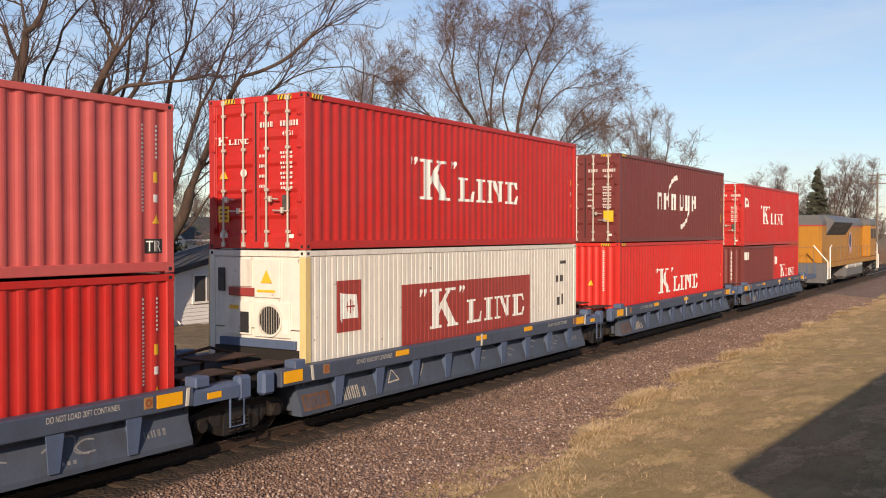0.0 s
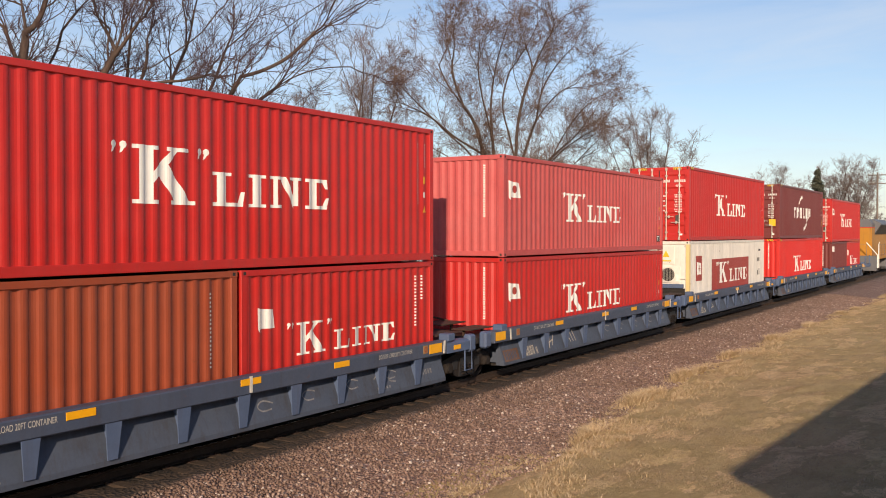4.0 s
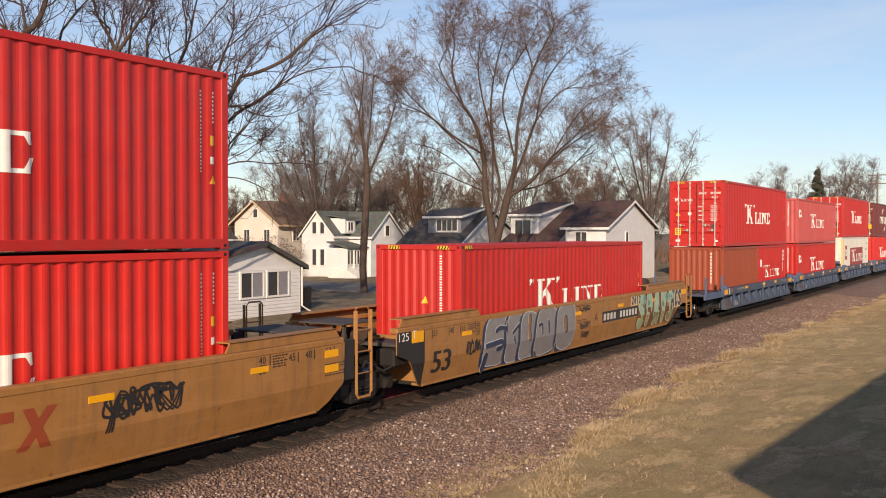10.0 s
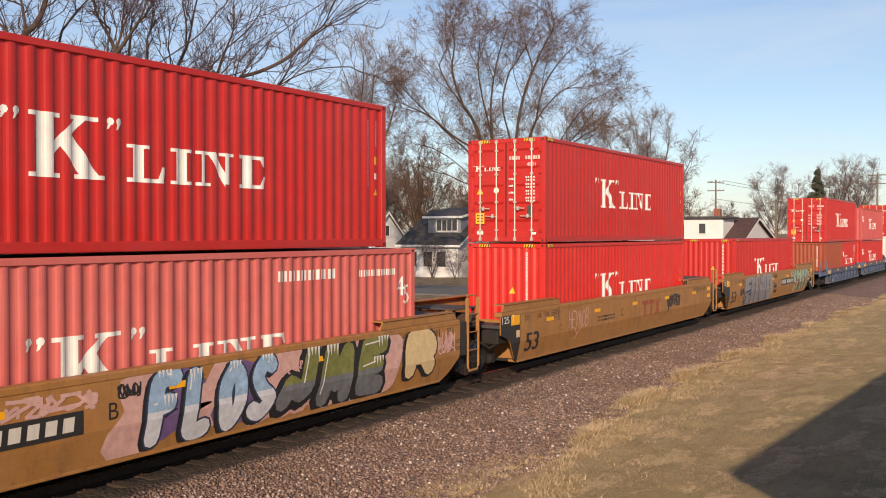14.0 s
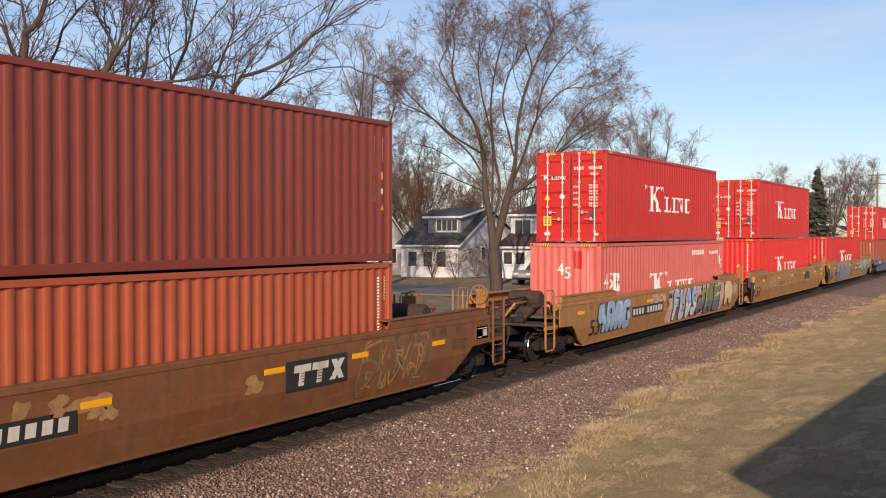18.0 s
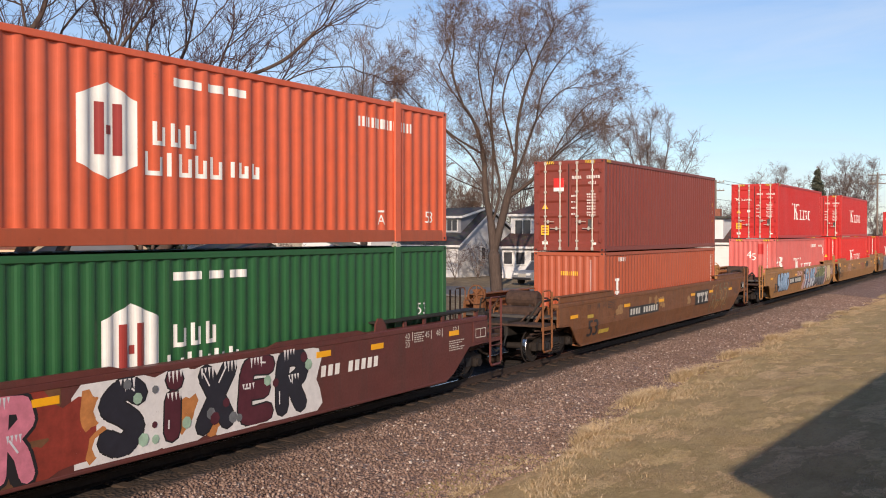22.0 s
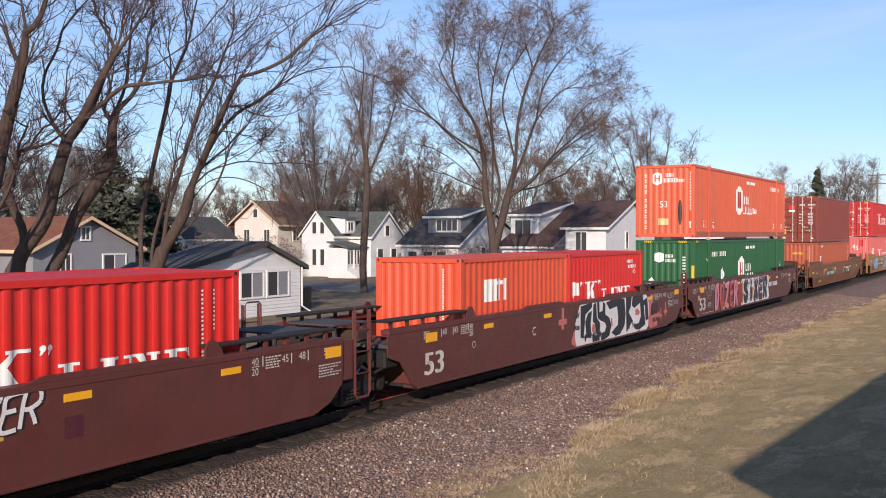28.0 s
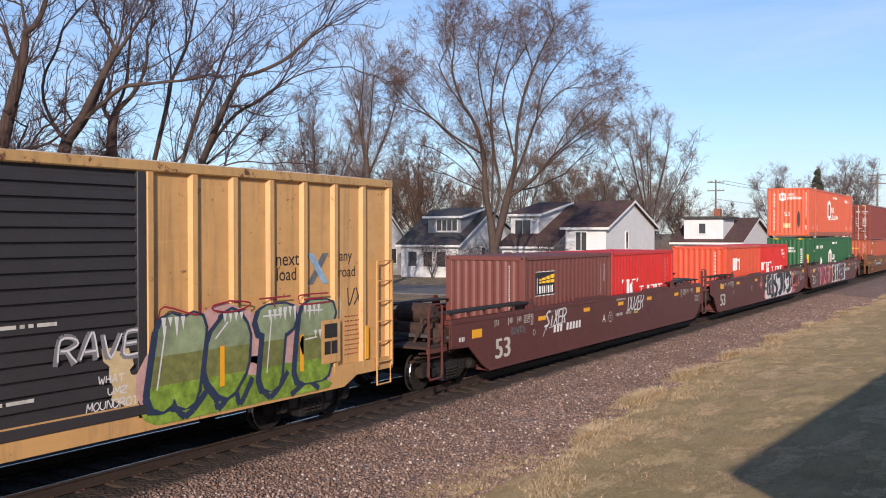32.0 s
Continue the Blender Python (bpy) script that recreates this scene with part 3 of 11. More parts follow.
def flag_device(u, v, w, h):
    """A red disc of slanting strokes on the flag."""
    cu, cv, r = u + 0.55 * w, v + 0.48 * h, 0.27 * h
    out = []
    for k in range(3):
        x = cu + (k - 1) * 0.62 * r
        e = r * (1.0 if k == 1 else 0.72)
        out.append([(x - 0.13 * r, cv - e), (x + 0.13 * r, cv - e), (x + 0.13 * r, cv + e), (x - 0.13 * r, cv + e)])
    return out + [[(cu - r, cv - 0.12 * r), (cu + r, cv - 0.12 * r), (cu + r, cv + 0.1 * r), (cu - r, cv + 0.1 * r)]]


def disc(u, v, r, n=10, k=1.0):
    return [[(u + r * math.cos(i * 2 * math.pi / n), v + k * r * math.sin(i * 2 * math.pi / n)) for i in range(n)]]


def triangle_mark(u, v, s):
    return [[(u, v), (u + s, v), (u + s / 2, v + 0.9 * s)]]


def cut(poly, a, b):
    """The piece of a convex polygon with a <= u <= b."""
    for sign, lim in ((1, a), (-1, -b)):
        out = []
        for i, p in enumerate(poly):
            q = poly[(i + 1) % len(poly)]
            dp, dq = sign * p[0] - lim, sign * q[0] - lim
            if dp >= 0:
                out.append(p)
            if dp * dq < 0:
                t = dp / (dp - dq)
                out.append((p[0] + t * (q[0] - p[0]), p[1] + t * (q[1] - p[1])))
        poly = out
        if len(poly) < 3:
            return None
    return poly


def ribs(a, b, pitch, depth, share=(0.26, 0.24, 0.26, 0.24)):
    """Trapezoid corrugation from a to b: points (u, depth inward)."""
    n = max(1, round((b - a) / pitch))
    p = (b - a) / n
    out = [(a, 0.0)]
    for i in range(n):
        u = a + i * p
        out += [(u + p * share[0], 0.0), (u + p * (share[0] + share[1]), depth), (u + p * (1 - share[3]), depth), (u + p, 0.0)]
    return out


def on_ribs(shape, polys, prof, put, lift=0.004, slot=0):
    """Lays flat polygons over a corrugated profile."""
    for k, poly in enumerate(polys):
        lo, hi = min(p[0] for p in poly), max(p[0] for p in poly)
        for (a, da), (b, db) in zip(prof, prof[1:]):
            if b <= lo or a >= hi or b - a < 1e-9:
                continue
            piece = cut(poly, max(a, lo), min(b, hi))
            if piece and len(piece) > 2:
                vs = [put(u, v, da + (db - da) * (u - a) / (b - a) - lift - (k % 12) * 2.5e-4) for u, v in piece]
                shape.add(vs, [tuple(range(len(vs)))], slot)


# ---- containers ----
MESHES = {}


def cached(key, make, slots=1):
    if key not in MESHES:
        s = Shape()
        make(s)
        MESHES[key] = s.mesh(key[0], slots)
    return MESHES[key]


HW = 1.219


def corrugated(s, prof, z0, z1, put):
    n = len(prof)
    vs = [put(u, z, d) for u, d in prof for z in (z0, z1)]
    s.add(vs, [(2 * i, 2 * i + 2, 2 * i + 3, 2 * i + 1) for i in range(n - 1)])


def side_profile(L, wide=False):
    if wide == "fine":
        return ribs(-L / 2 + 0.14, L / 2 - 0.14, 0.17, 0.01, (0.7, 0.1, 0.1, 0.1))
    prof = ribs(-L / 2 + 0.14, L / 2 - 0.14, 0.33 if wide else 0.278, 0.04 if wide else 0.032)
    for _ in range(2 if wide else 1):
        cut = [prof[0]]
        for (a, b), (c, d) in zip(prof, prof[1:]):
            cut += [(0.75 * a + 0.25 * c, 0.75 * b + 0.25 * d), (0.25 * a + 0.75 * c, 0.25 * b + 0.75 * d)]
        prof = cut + [prof[-1]]
    return prof


def hinge_mesh(s):
    s.box(-0.03, 0.03, -0.05, 0.05, -0.06, 0.06, 0.012)
    s.tube([(-0.035, -0.03, -0.07), (-0.035, -0.03, 0.07)], 0.016, 6)


def rear_doors(root, L, H, mat):
    for k, y0 in enumerate((-1.1, 0.0)):
        def leaf(s):
            prof = [(0.14, 0.0), (0.22, 0.0)]
            n = 5
            p = (H - 0.44) / n
            for i in range(n):
                z = 0.22 + i * p
                prof += [(z + 0.06 * p, 0.0), (z + 0.2 * p, 0.035), (z + 0.72 * p, 0.035), (z + 0.86 * p, 0.0)]
            prof += [(H - 0.22, 0.0), (H - 0.12, 0.0)]
            vs = [(d, y, z) for z, d in prof for y in (0.07, 1.03)]
            s.add(vs, [(2 * i, 2 * i + 2, 2 * i + 3, 2 * i + 1) for i in range(len(prof) - 1)])
            s.box(-0.005, 0.05, 0.015, 0.085, 0.14, H - 0.12, 0.008)
            s.box(-0.005, 0.05, 1.015, 1.085, 0.14, H - 0.12, 0.008)
            s.box(-0.005, 0.05, 0.085, 1.015, 0.14, 0.2, 0.008)
            s.box(-0.005, 0.05, 0.085, 1.015, H - 0.18, H - 0.12, 0.008)
        door = part("door", cached(("door", H), leaf), mat, root, at=pose(-L / 2 + 0.02, y0, 0))
        sub = door
        for i, dy in enumerate((0.28, 0.8)):
            def rod(s):
                s.tube([(0, 0, 0.05), (0, 0, H - 0.05)], 0.02, 8)
                for z in (0.09, H - 0.09):
                    s.box(-0.03, 0.03, -0.04, 0.04, z - 0.05, z + 0.05, 0.01)
                for z in (0.34, 1.12, H - 1.0, H - 0.34):
                    s.box(-0.024, 0.045, -0.045, 0.045, z - 0.03, z + 0.03, 0.008)
            part("locking_rod", cached(("locking_rod", H), rod), ZINC, sub, "pale galvanised locking rod", pose(-0.045, dy, 0))
            def grip(s):
                s.tube([(0, -0.04, 0), (-0.04, 0.0, 0.0), (-0.04, 0.32, 0.015)], 0.015, 6)
                s.box(-0.06, 0.02, 0.08, 0.14, -0.045, 0.07, 0.012)
            part("door_handle", cached(("door_handle",), grip), ZINC, sub, "pale steel door handle", pose(-0.05, dy, 0.72 + 0.24 * i, 0, 0, 0) if i == 0 else pose(-0.05, dy, 0.96, 180, 0, 0))
        for z in (0.35, 0.95, H - 0.95, H - 0.35):
            part("hinge", cached(("hinge",), hinge_mesh), mat, sub, at=pose(-0.02, 0.02 if k == 0 else 1.08, z))
    part("door_gasket", cached(("door_gasket", H), lambda s: s.box(0.012, 0.05, -0.014, 0.014, 0.14, H - 0.12)), RUBBER, root, "black rubber door seal", pose(-L / 2, 0, 0))


def shell(root, L, H, mat, rear, wide=False, post_mat=None):
    post_mat = post_mat or mat
    prof = side_profile(L, wide)
    for sy, nm in ((-1, "side_panel"), (1, "side_panel")):
        part(nm, cached(("side_panel", L, H, sy, wide), lambda s: corrugated(s, prof, 0.14, H - 0.1, lambda u, z, d: (u, sy * (HW - 0.02 - d), z))), mat, root)
    def end_panel(s):
        pr = ribs(-HW + 0.12, HW - 0.12, 0.25, 0.03)
        corrugated(s, pr, 0.14, H - 0.1, lambda u, z, d: (-0.02 + 0.04 + d, u, z))
    if rear == "panel":
        part("end_panel", cached(("end_panel", H), end_panel), mat, root, at=pose(-L / 2, 0, 0))
    part("end_panel", cached(("end_panel", H), end_panel), mat, root, at=pose(L / 2, 0, 0, 0, 0, 180))
    def roof(s):
        n = int(L / 0.5)
        pr = ribs(-L / 2 + 0.1, L / 2 - 0.1, 0.42, 0.018)
        vs = [(u, y, H - 0.012 - d) for u, d in pr for y in (-HW + 0.05, HW - 0.05)]
        s.add(vs, [(2 * i, 2 * i + 2, 2 * i + 3, 2 * i + 1) for i in range(len(pr) - 1)])
    part("roof_panel", cached(("roof_panel", L, H), roof), mat, root)
    def floor(s):
        s.box(-L / 2 + 0.1, L / 2 - 0.1, -HW + 0.06, HW - 0.06, 0.06, 0.15)
    part("floor", cached(("floor", L), floor), STEEL_DARK, root)
    for sy in (-1, 1):
        part("bottom_rail", cached(("bottom_rail", L), lambda s: s.box(-L / 2 + 0.12, L / 2 - 0.12, -0.03, 0.03, 0.02, 0.17, 0.008)), post_mat, root, at=pose(0, sy * (HW - 0.032), 0))
        part("top_rail", cached(("top_rail", L), lambda s: s.box(-L / 2 + 0.12, L / 2 - 0.12, -0.03, 0.03, -0.11, -0.006, 0.008)), post_mat, root, at=pose(0, sy * (HW - 0.032), H))
    for sx in (-1, 1):
        part("end_sill", cached(("end_sill",), lambda s: s.box(-0.05, 0.05, -HW + 0.12, HW - 0.12, 0.02, 0.15, 0.008)), post_mat, root, at=pose(sx * (L / 2 - 0.055), 0, 0))
        part("end_header", cached(("end_header",), lambda s: s.box(-0.05, 0.05, -HW + 0.12, HW - 0.12, -0.12, -0.006, 0.008)), post_mat, root, at=pose(sx * (L / 2 - 0.055), 0, H))
        for sy in (-1, 1):
            xp = sx * (L / 2 - 0.08)
            part("corner_post", cached(("corner_post", H), lambda s: s.box(-0.075, 0.075, -0.075, 0.075, 0.1, H - 0.1, 0.012)), post_mat, root, at=pose(xp, sy * (HW - 0.08), 0))
            def casting(s):
                s.box(-0.089, 0.089, -0.081, 0.081, 0.0, 0.118, 0.01)
                # black blocks are painted in for the shaded lifting holes
                s.box(-0.091, 0.091, -0.03, 0.03, 0.03, 0.09, 0.004, slot=1)
                s.box(-0.035, 0.035, -0.083, 0.083, 0.03, 0.09, 0.004, slot=1)
            cm = cached(("corner_casting",), casting, 2)
            for z in (0, H - 0.118):
                part("corner_casting", cm, [post_mat, RUBBER], root, at=pose(sx * (L / 2 - 0.089), sy * (HW - 0.082), z))
    return prof


def hazard_mesh(s):
    s.box(0, 0.32, -0.004, 0.004, 0, 0.085, slot=0)
    for i in range(4):
        u = 0.02 + i * 0.08
        s.add([(u, -0.006, 0.002), (u + 0.035, -0.006, 0.002), (u + 0.065, -0.006, 0.083), (u + 0.03, -0.006, 0.083)], [(0, 1, 2, 3)], 1)


def side_marks(root, name, polys, mat, prof, label="", lift=0.004):
    s = Shape()
    on_ribs(s, polys, prof, lambda u, v, d: (u, -(HW - 0.02 - d), v), lift)
    return tagged(part(name, s, mat, root, label), kind="stuff" if len(polys) > 2 else "")


def end_marks(root, name, polys, mat, L, prof=None, label="", lift=0.0):
    """Marks on the rear end; u runs from the far side to the near side."""
    s = Shape()
    if prof is None:
        for p in polys:
            s.add([(-L / 2 + 0.006 - lift - (len(s.f) % 12) * 2.5e-4, -u, v) for u, v in p], [tuple(range(len(p)))])
    else:
        on_ribs(s, [[(-u, v) for u, v in p] for p in polys], prof, lambda u, v, d: (-L / 2 + 0.02 + d - lift, u, v))
    return tagged(part(name, s, mat, root, label), kind="stuff" if len(polys) > 2 else "")


END_PROF = ribs(-HW + 0.12, HW - 0.12, 0.25, 0.03)


def container(name, label, L, H, mat, x_rear, z, rear="panel", wide=False, tall=False, post_mat=None, category="shipping container"):
    root = thing(name, label, category, pose(x_rear + L / 2, TRACK_Y, z), "containers on the train")
    prof = shell(root, L, H, mat, rear, wide, post_mat)
    if rear == "doors":
        rear_doors(root, L, H, mat)
    if tall:
        hz = cached(("hazard_mark",), hazard_mesh, 2)
        for y in (HW - 0.55, -HW + 0.48):
            part("hazard_mark", hz, [YELLOW, BLACK], root, "yellow and black striped height mark", pose(-L / 2 - 0.006, y + 0.16, H - 0.105, 0, 0, -90))
        part("hazard_mark", hz, [YELLOW, BLACK], root, "yellow and black striped height mark", pose(-L / 2 + 0.2, -HW - 0.004, H - 0.1))
    MOVERS.append((root, x_rear + L / 2, TRACK_Y, z))
    return root, prof


L40, L20, L45, L53, HC, STD = 12.192, 6.058, 13.716, 16.154, 2.896, 2.591


def end_code(root, L, H, prof=None, u=0.62, top=None, n=11, size=0.085):
    """A column of plain bars for the container's number on its blank end."""
    top = top or H - 0.25
    end_marks(root, "code_marking", column(u, top, size * 0.6, [size] * 4 + [size] * 6 + [size], size * 0.45), WHITE, L, END_PROF if prof is None else prof)


def far_edge_marks(root, L, H, prof):
    """Number column, capacity marks and warning stickers near the front end of the side."""
    u = L / 2
    side_marks(root, "code_marking", column(u - 0.62, H - 0.35, 0.05, [0.1] * 4 + [0.08] * 7, 0.035) + column(u - 0.36, H - 0.35, 0.05, [0.1] * 4, 0.035), WHITE, prof)
    side_marks(root, "warning_sticker", block(u - 0.4, H - 1.22, 0.1, 0.16), YELLOW, prof, "yellow warning sticker")
    side_marks(root, "check_mark", block(u - 0.4, H - 1.52, 0.1, 0.12), WHITE, prof)
    side_marks(root, "warning_triangle", triangle_mark(u - 0.42, H - 1.84, 0.16), YELLOW, prof, "yellow warning triangle")


def door_marks(root, L, H, brand=True):
    w = []
    w += bars(0.12, H - 0.6, 0.1, (0.055,) * 4, 0.03) + bars(0.62, H - 0.6, 0.1, (0.05,) * 6, 0.026)
    for i in range(4):
        z = H - 1.16 - i * 0.19
        w += bars(0.1, z, 0.055, (0.05, 0.06, 0.05) if i % 2 == 0 else (0.06, 0.05), 0.02) + bars(0.62, z + 0.045, 0.045, (0.1, 0.07, 0.06), 0.03) + bars(0.64, z - 0.035, 0.045, (0.09, 0.06, 0.06), 0.03)
    end_marks(root, "data_marking", w, WHITE, L, label="white rows of weight data bars")
    end_marks(root, "size_code", word("45G1", 0.66, H - 0.78, 0.09), WHITE, L)
    if brand:
        k = emblem_k(-0.95, H - 0.9, 0.17)
        end_marks(root, "emblem", [[(a * 1.0, b) for a, b in p] for p in k], WHITE, L, label="white shipping line emblem")
        end_marks(root, "round_sticker", disc(-0.3, H - 1.44, 0.085), WHITE, L)
    end_marks(root, "warning_triangle", triangle_mark(-0.93, H - 1.54, 0.22), YELLOW, L, label="yellow warning triangle")
    s = Shape()
    for p in block(-0.96, 0.52, 0.28, 0.31):
        s.add([(-L / 2 + 0.004, -u, v) for u, v in p], [(0, 1, 2, 3)], 0)
    for z in (0.74, 0.66, 0.58):
        for p in block(-0.92, z, 0.2, 0.035):
            s.add([(-L / 2 + 0.001, -u, v) for u, v in p], [(0, 1, 2, 3)], 1)
    part("caution_plate", s, [YELLOW, OXIDE_DARK], root, "yellow caution plate")
    end_marks(root, "data_plate", block(0.66, 0.72, 0.18, 0.3), GRATE, L, label="grey customs data plate")
    end_marks(root, "white_sticker", block(-0.92, 0.22, 0.2, 0.1), WHITE, L)
    end_marks(root, "white_sticker", block(0.8, 0.22, 0.14, 0.07), WHITE, L)


def red_forty(mat, x, z, H=HC, rear="panel", label="", tall=True, flag=False, mark_u=4.0, mark_s=0.98, mark_v=0.98, name="shipping_container"):
    root, prof = container(name, label, L40, H, mat, x, z, rear, tall=tall)
    side_marks(root, "emblem", emblem_k(-L40 / 2 + mark_u, mark_v, mark_s), WHITE, prof, "large white shipping line emblem")
    far_edge_marks(root, L40, H, prof)
    if rear == "doors":
        door_marks(root, L40, H)
    else:
        end_code(root, L40, H)
        if not flag:
            end_marks(root, "warning_triangle", triangle_mark(0.1, 1.5, 0.2), YELLOW, L40, END_PROF, "yellow warning triangle")
    if flag:
        f = side_marks(root, "flag_emblem", emblem_flag(-L40 / 2 + 0.36, H - 1.08, 0.62, 0.42), WHITE, prof, "white house flag emblem")
        side_marks(f, "flag_device", disc(-L40 / 2 + 0.66, H - 0.86, 0.1, 8), BROWN_PANEL, prof, lift=0.007)
    return root, prof


# the five-unit blue car's load, front to rear
Z0 = 0.33
aX, bX, cX, dX, eX = 139.75, 124.16, 108.51, 93.2, 77.72
red_forty(RED, aX, Z0 + STD + 0.02, rear="doors", label="red corrugated steel container with white emblem, stacked on two short ones", flag=True, mark_u=3.9, tall=False)
r, p = container("shipping_container", "maroon short steel container under a red one", L20, STD, MAROON, aX, Z0)
end_code(r, L20, STD)
side_marks(r, "emblem", bars(-2.75, 1.95, 0.36, (0.28, 0.3, 0.24), 0.03), WHITE, p, "small white emblem")
r, p = container("shipping_container", "red short steel container beside a maroon one", L20, STD, RED, aX + L20 + 0.076, Z0)
side_marks(r, "emblem", emblem_k(-1.3, 0.85, 0.72), WHITE, p, "white shipping line emblem")
side_marks(r, "flag_emblem", emblem_flag(-2.7, 1.6, 0.5, 0.4), WHITE, p)

r, p = container("shipping_container", "dark maroon high container with white swoosh emblem and rear doors", L40, HC, MAROON, bX, Z0 + HC + 0.01, "doors", tall=True)
door_marks(r, L40, HC, brand=False)
g = []
for k, u in enumerate((-2.38, -1.68, -0.9, 0.12, 0.84, 1.58)):
    w = (0.5, 0.6, 0.55, 0.5, 0.5, 0.6)[k]
    g += block(u, 1.16, 0.2, 0.6) + block(u + w - 0.17, 1.16 + 0.1 * (k % 2), 0.17, 0.6 - 0.1 * (k % 2)) + block(u + 0.2, (1.62, 1.5, 1.62, 1.16, 1.16, 1.46)[k], w - 0.37, 0.14)
side_marks(r, "emblem", g, WHITE, p, "white bars of a shipping line emblem")
arc = []
for (cu, cv, a0, a1, w0, w1) in ((0.05, 1.5, 100, 172, 0.2, 0.04), (0.0, 1.42, 280, 352, 0.2, 0.04)):
    R = 1.0
    for i in range(6):
        q0, q1 = radians(a0 + (a1 - a0) * i / 6), radians(a0 + (a1 - a0) * (i + 1) / 6)
        k0, k1 = w0 + (w1 - w0) * i / 6, w0 + (w1 - w0) * (i + 1) / 6
        arc.append([(cu + 1.35 * R * math.cos(q0), cv + R * math.sin(q0)), (cu + 1.35 * R * math.cos(q1), cv + R * math.sin(q1)),
                    (cu + 1.35 * (R - k1) * math.cos(q1), cv + (R - k1) * math.sin(q1)), (cu + 1.35 * (R - k0) * math.cos(q0), cv + (R - k0) * math.sin(q0))])
side_marks(r, "swoosh", arc, WHITE, p, "white curved swoosh")
end_marks(r, "yellow_sticker", block(0.67, 0.68, 0.34, 0.36), YELLOW, L40, lift=0.05, label="square yellow sticker on the door")
side_marks(r, "yellow_sticker", block(L40 / 2 - 0.42, 0.75, 0.16, 0.34), YELLOW, p, "small yellow sticker")
far_edge_marks(r, L40, HC, p)
red_forty(RED_BRIGHT, bX, Z0, label="bright red steel container with white emblem, standing in the blue well")

red_forty(RED, cX, Z0 + HC + 0.01, rear="doors", label="red high steel container with rear doors, on a white reefer")

# refrigerated container with its machinery end
r, p = container("refrigerated_container", "cream refrigerated container with brown emblem panel and rust stains", L40, HC, CREAM, cX, Z0, "reefer", wide="fine", post_mat=CREAM)
for sy in (-1, 1):
    part("corner_trim", cached(("corner_trim",), lambda s: s.box(-0.085, 0.0, -0.02, 0.0, 0.12, HC - 0.12, 0.004)), REEFER_YELLOW, r, at=pose(-L40 / 2 + 0.08, -HW + 0.012 if sy < 0 else HW + 0.008, 0))
side_marks(r, "emblem_panel", block(-L40 / 2 + 3.15, 0.82, 6.05, 1.3), BROWN_PANEL, p, "brown-red painted emblem panel")
side_marks(r, "emblem", emblem_k(-L40 / 2 + 4.35, 1.02, 0.98), WHITE, p, "white shipping line emblem", 0.008)
f = side_marks(r, "flag_panel", block(-L40 / 2 + 0.95, 1.3, 0.78, 1.0), BROWN_PANEL, p, "brown-red flag panel")
side_marks(f, "flag_emblem", emblem_flag(-L40 / 2 + 1.05, 1.55, 0.58, 0.5), WHITE, p, lift=0.008)
side_marks(f, "flag_device", flag_device(-L40 / 2 + 1.05, 1.55, 0.58, 0.5), BROWN_PANEL, p, lift=0.012)
side_marks(r, "side_stencils", block(4.75, 1.85, 0.16, 0.18) + block(5.0, 1.85, 0.2, 0.18) + block(4.8, 1.2, 0.18, 0.22) + block(5.1, 1.2, 0.1, 0.3) + block(5.0, 2.35, 0.4, 0.09), GRATE, p)
X = -L40 / 2
s = Shape()
s.box(X + 0.02, X + 0.1, -1.08, 1.08, 1.42, HC - 0.13, 0.01)
s.box(X + 0.03, X + 0.12, -1.08, 1.08, 0.16, 1.4, 0.01)
unit = part("machinery_panel", s, CREAM, r, "off-white machinery panel with bolts")
for name, y0, y1, z0, z1, m in (("access_hatch", -0.62, 0.02, 2.0, 2.72, CREAM), ("access_hatch", 0.1, 0.72, 2.2, 2.72, CREAM), ("control_box", 0.12, 0.8, 1.28, 1.92, CREAM), ("fan_housing", -0.86, 0.02, 1.26, 1.92, CREAM)):
    s = Shape()
    s.box(X - 0.015, X + 0.03, y0, y1, z0, z1, 0.012)
    part(name, s, m, unit)
for name, y0, y1, z0, z1, m, lab in (("emblem_panel", 0.04, 0.68, 2.02, 2.18, BROWN_PANEL, "small brown emblem panel"), ("dark_opening", 0.16, 0.38, 1.32, 1.72, BLACK, "dark control opening"),
                                     ("pipe_recess", 0.8, 0.96, 2.1, 2.55, GRATE, "grey pipe recess"), ("yellow_label", -0.5, -0.05, 2.1, 2.15, YELLOW, "yellow label strip"), ("paper_label", -0.8, -0.68, 1.34, 1.6, WHITE, "white paper label"), ("label_plate", 0.42, 0.66, 1.76, 1.84, YELLOW, "yellow label")):
    s = Shape()
    s.box(X - 0.022, X + 0.03, y0, y1, z0, z1, 0.006)
    part(name, s, m, unit, lab)
s = Shape()
s.revolve([(-0.02, 0.31), (-0.05, 0.31), (-0.05, 0.27), (-0.018, 0.26)], (X, -0.38, 1.58), 0, 28)
fan = part("fan_shroud", s, CREAM, unit, "round cream fan shroud")
# flat black disc paints the shade inside the shroud
s = Shape()
s.revolve([(0.0, 0.27), (0.0, 0.001)], (X - 0.02, -0.38, 1.58), 0, 24)
part("fan_recess", s, BLACK, unit, "black disc painted as the shaded fan recess")
s = Shape()
for i in range(9):
    dy = -0.24 + i * 0.06
    hh = math.sqrt(max(0.0, 0.27 ** 2 - dy ** 2))
    s.box(X - 0.05, X - 0.044, -0.38 + dy - 0.006, -0.38 + dy + 0.006, 1.58 - hh, 1.58 + hh)
part("fan_guard", s, ZINC, unit, "wire fan guard")
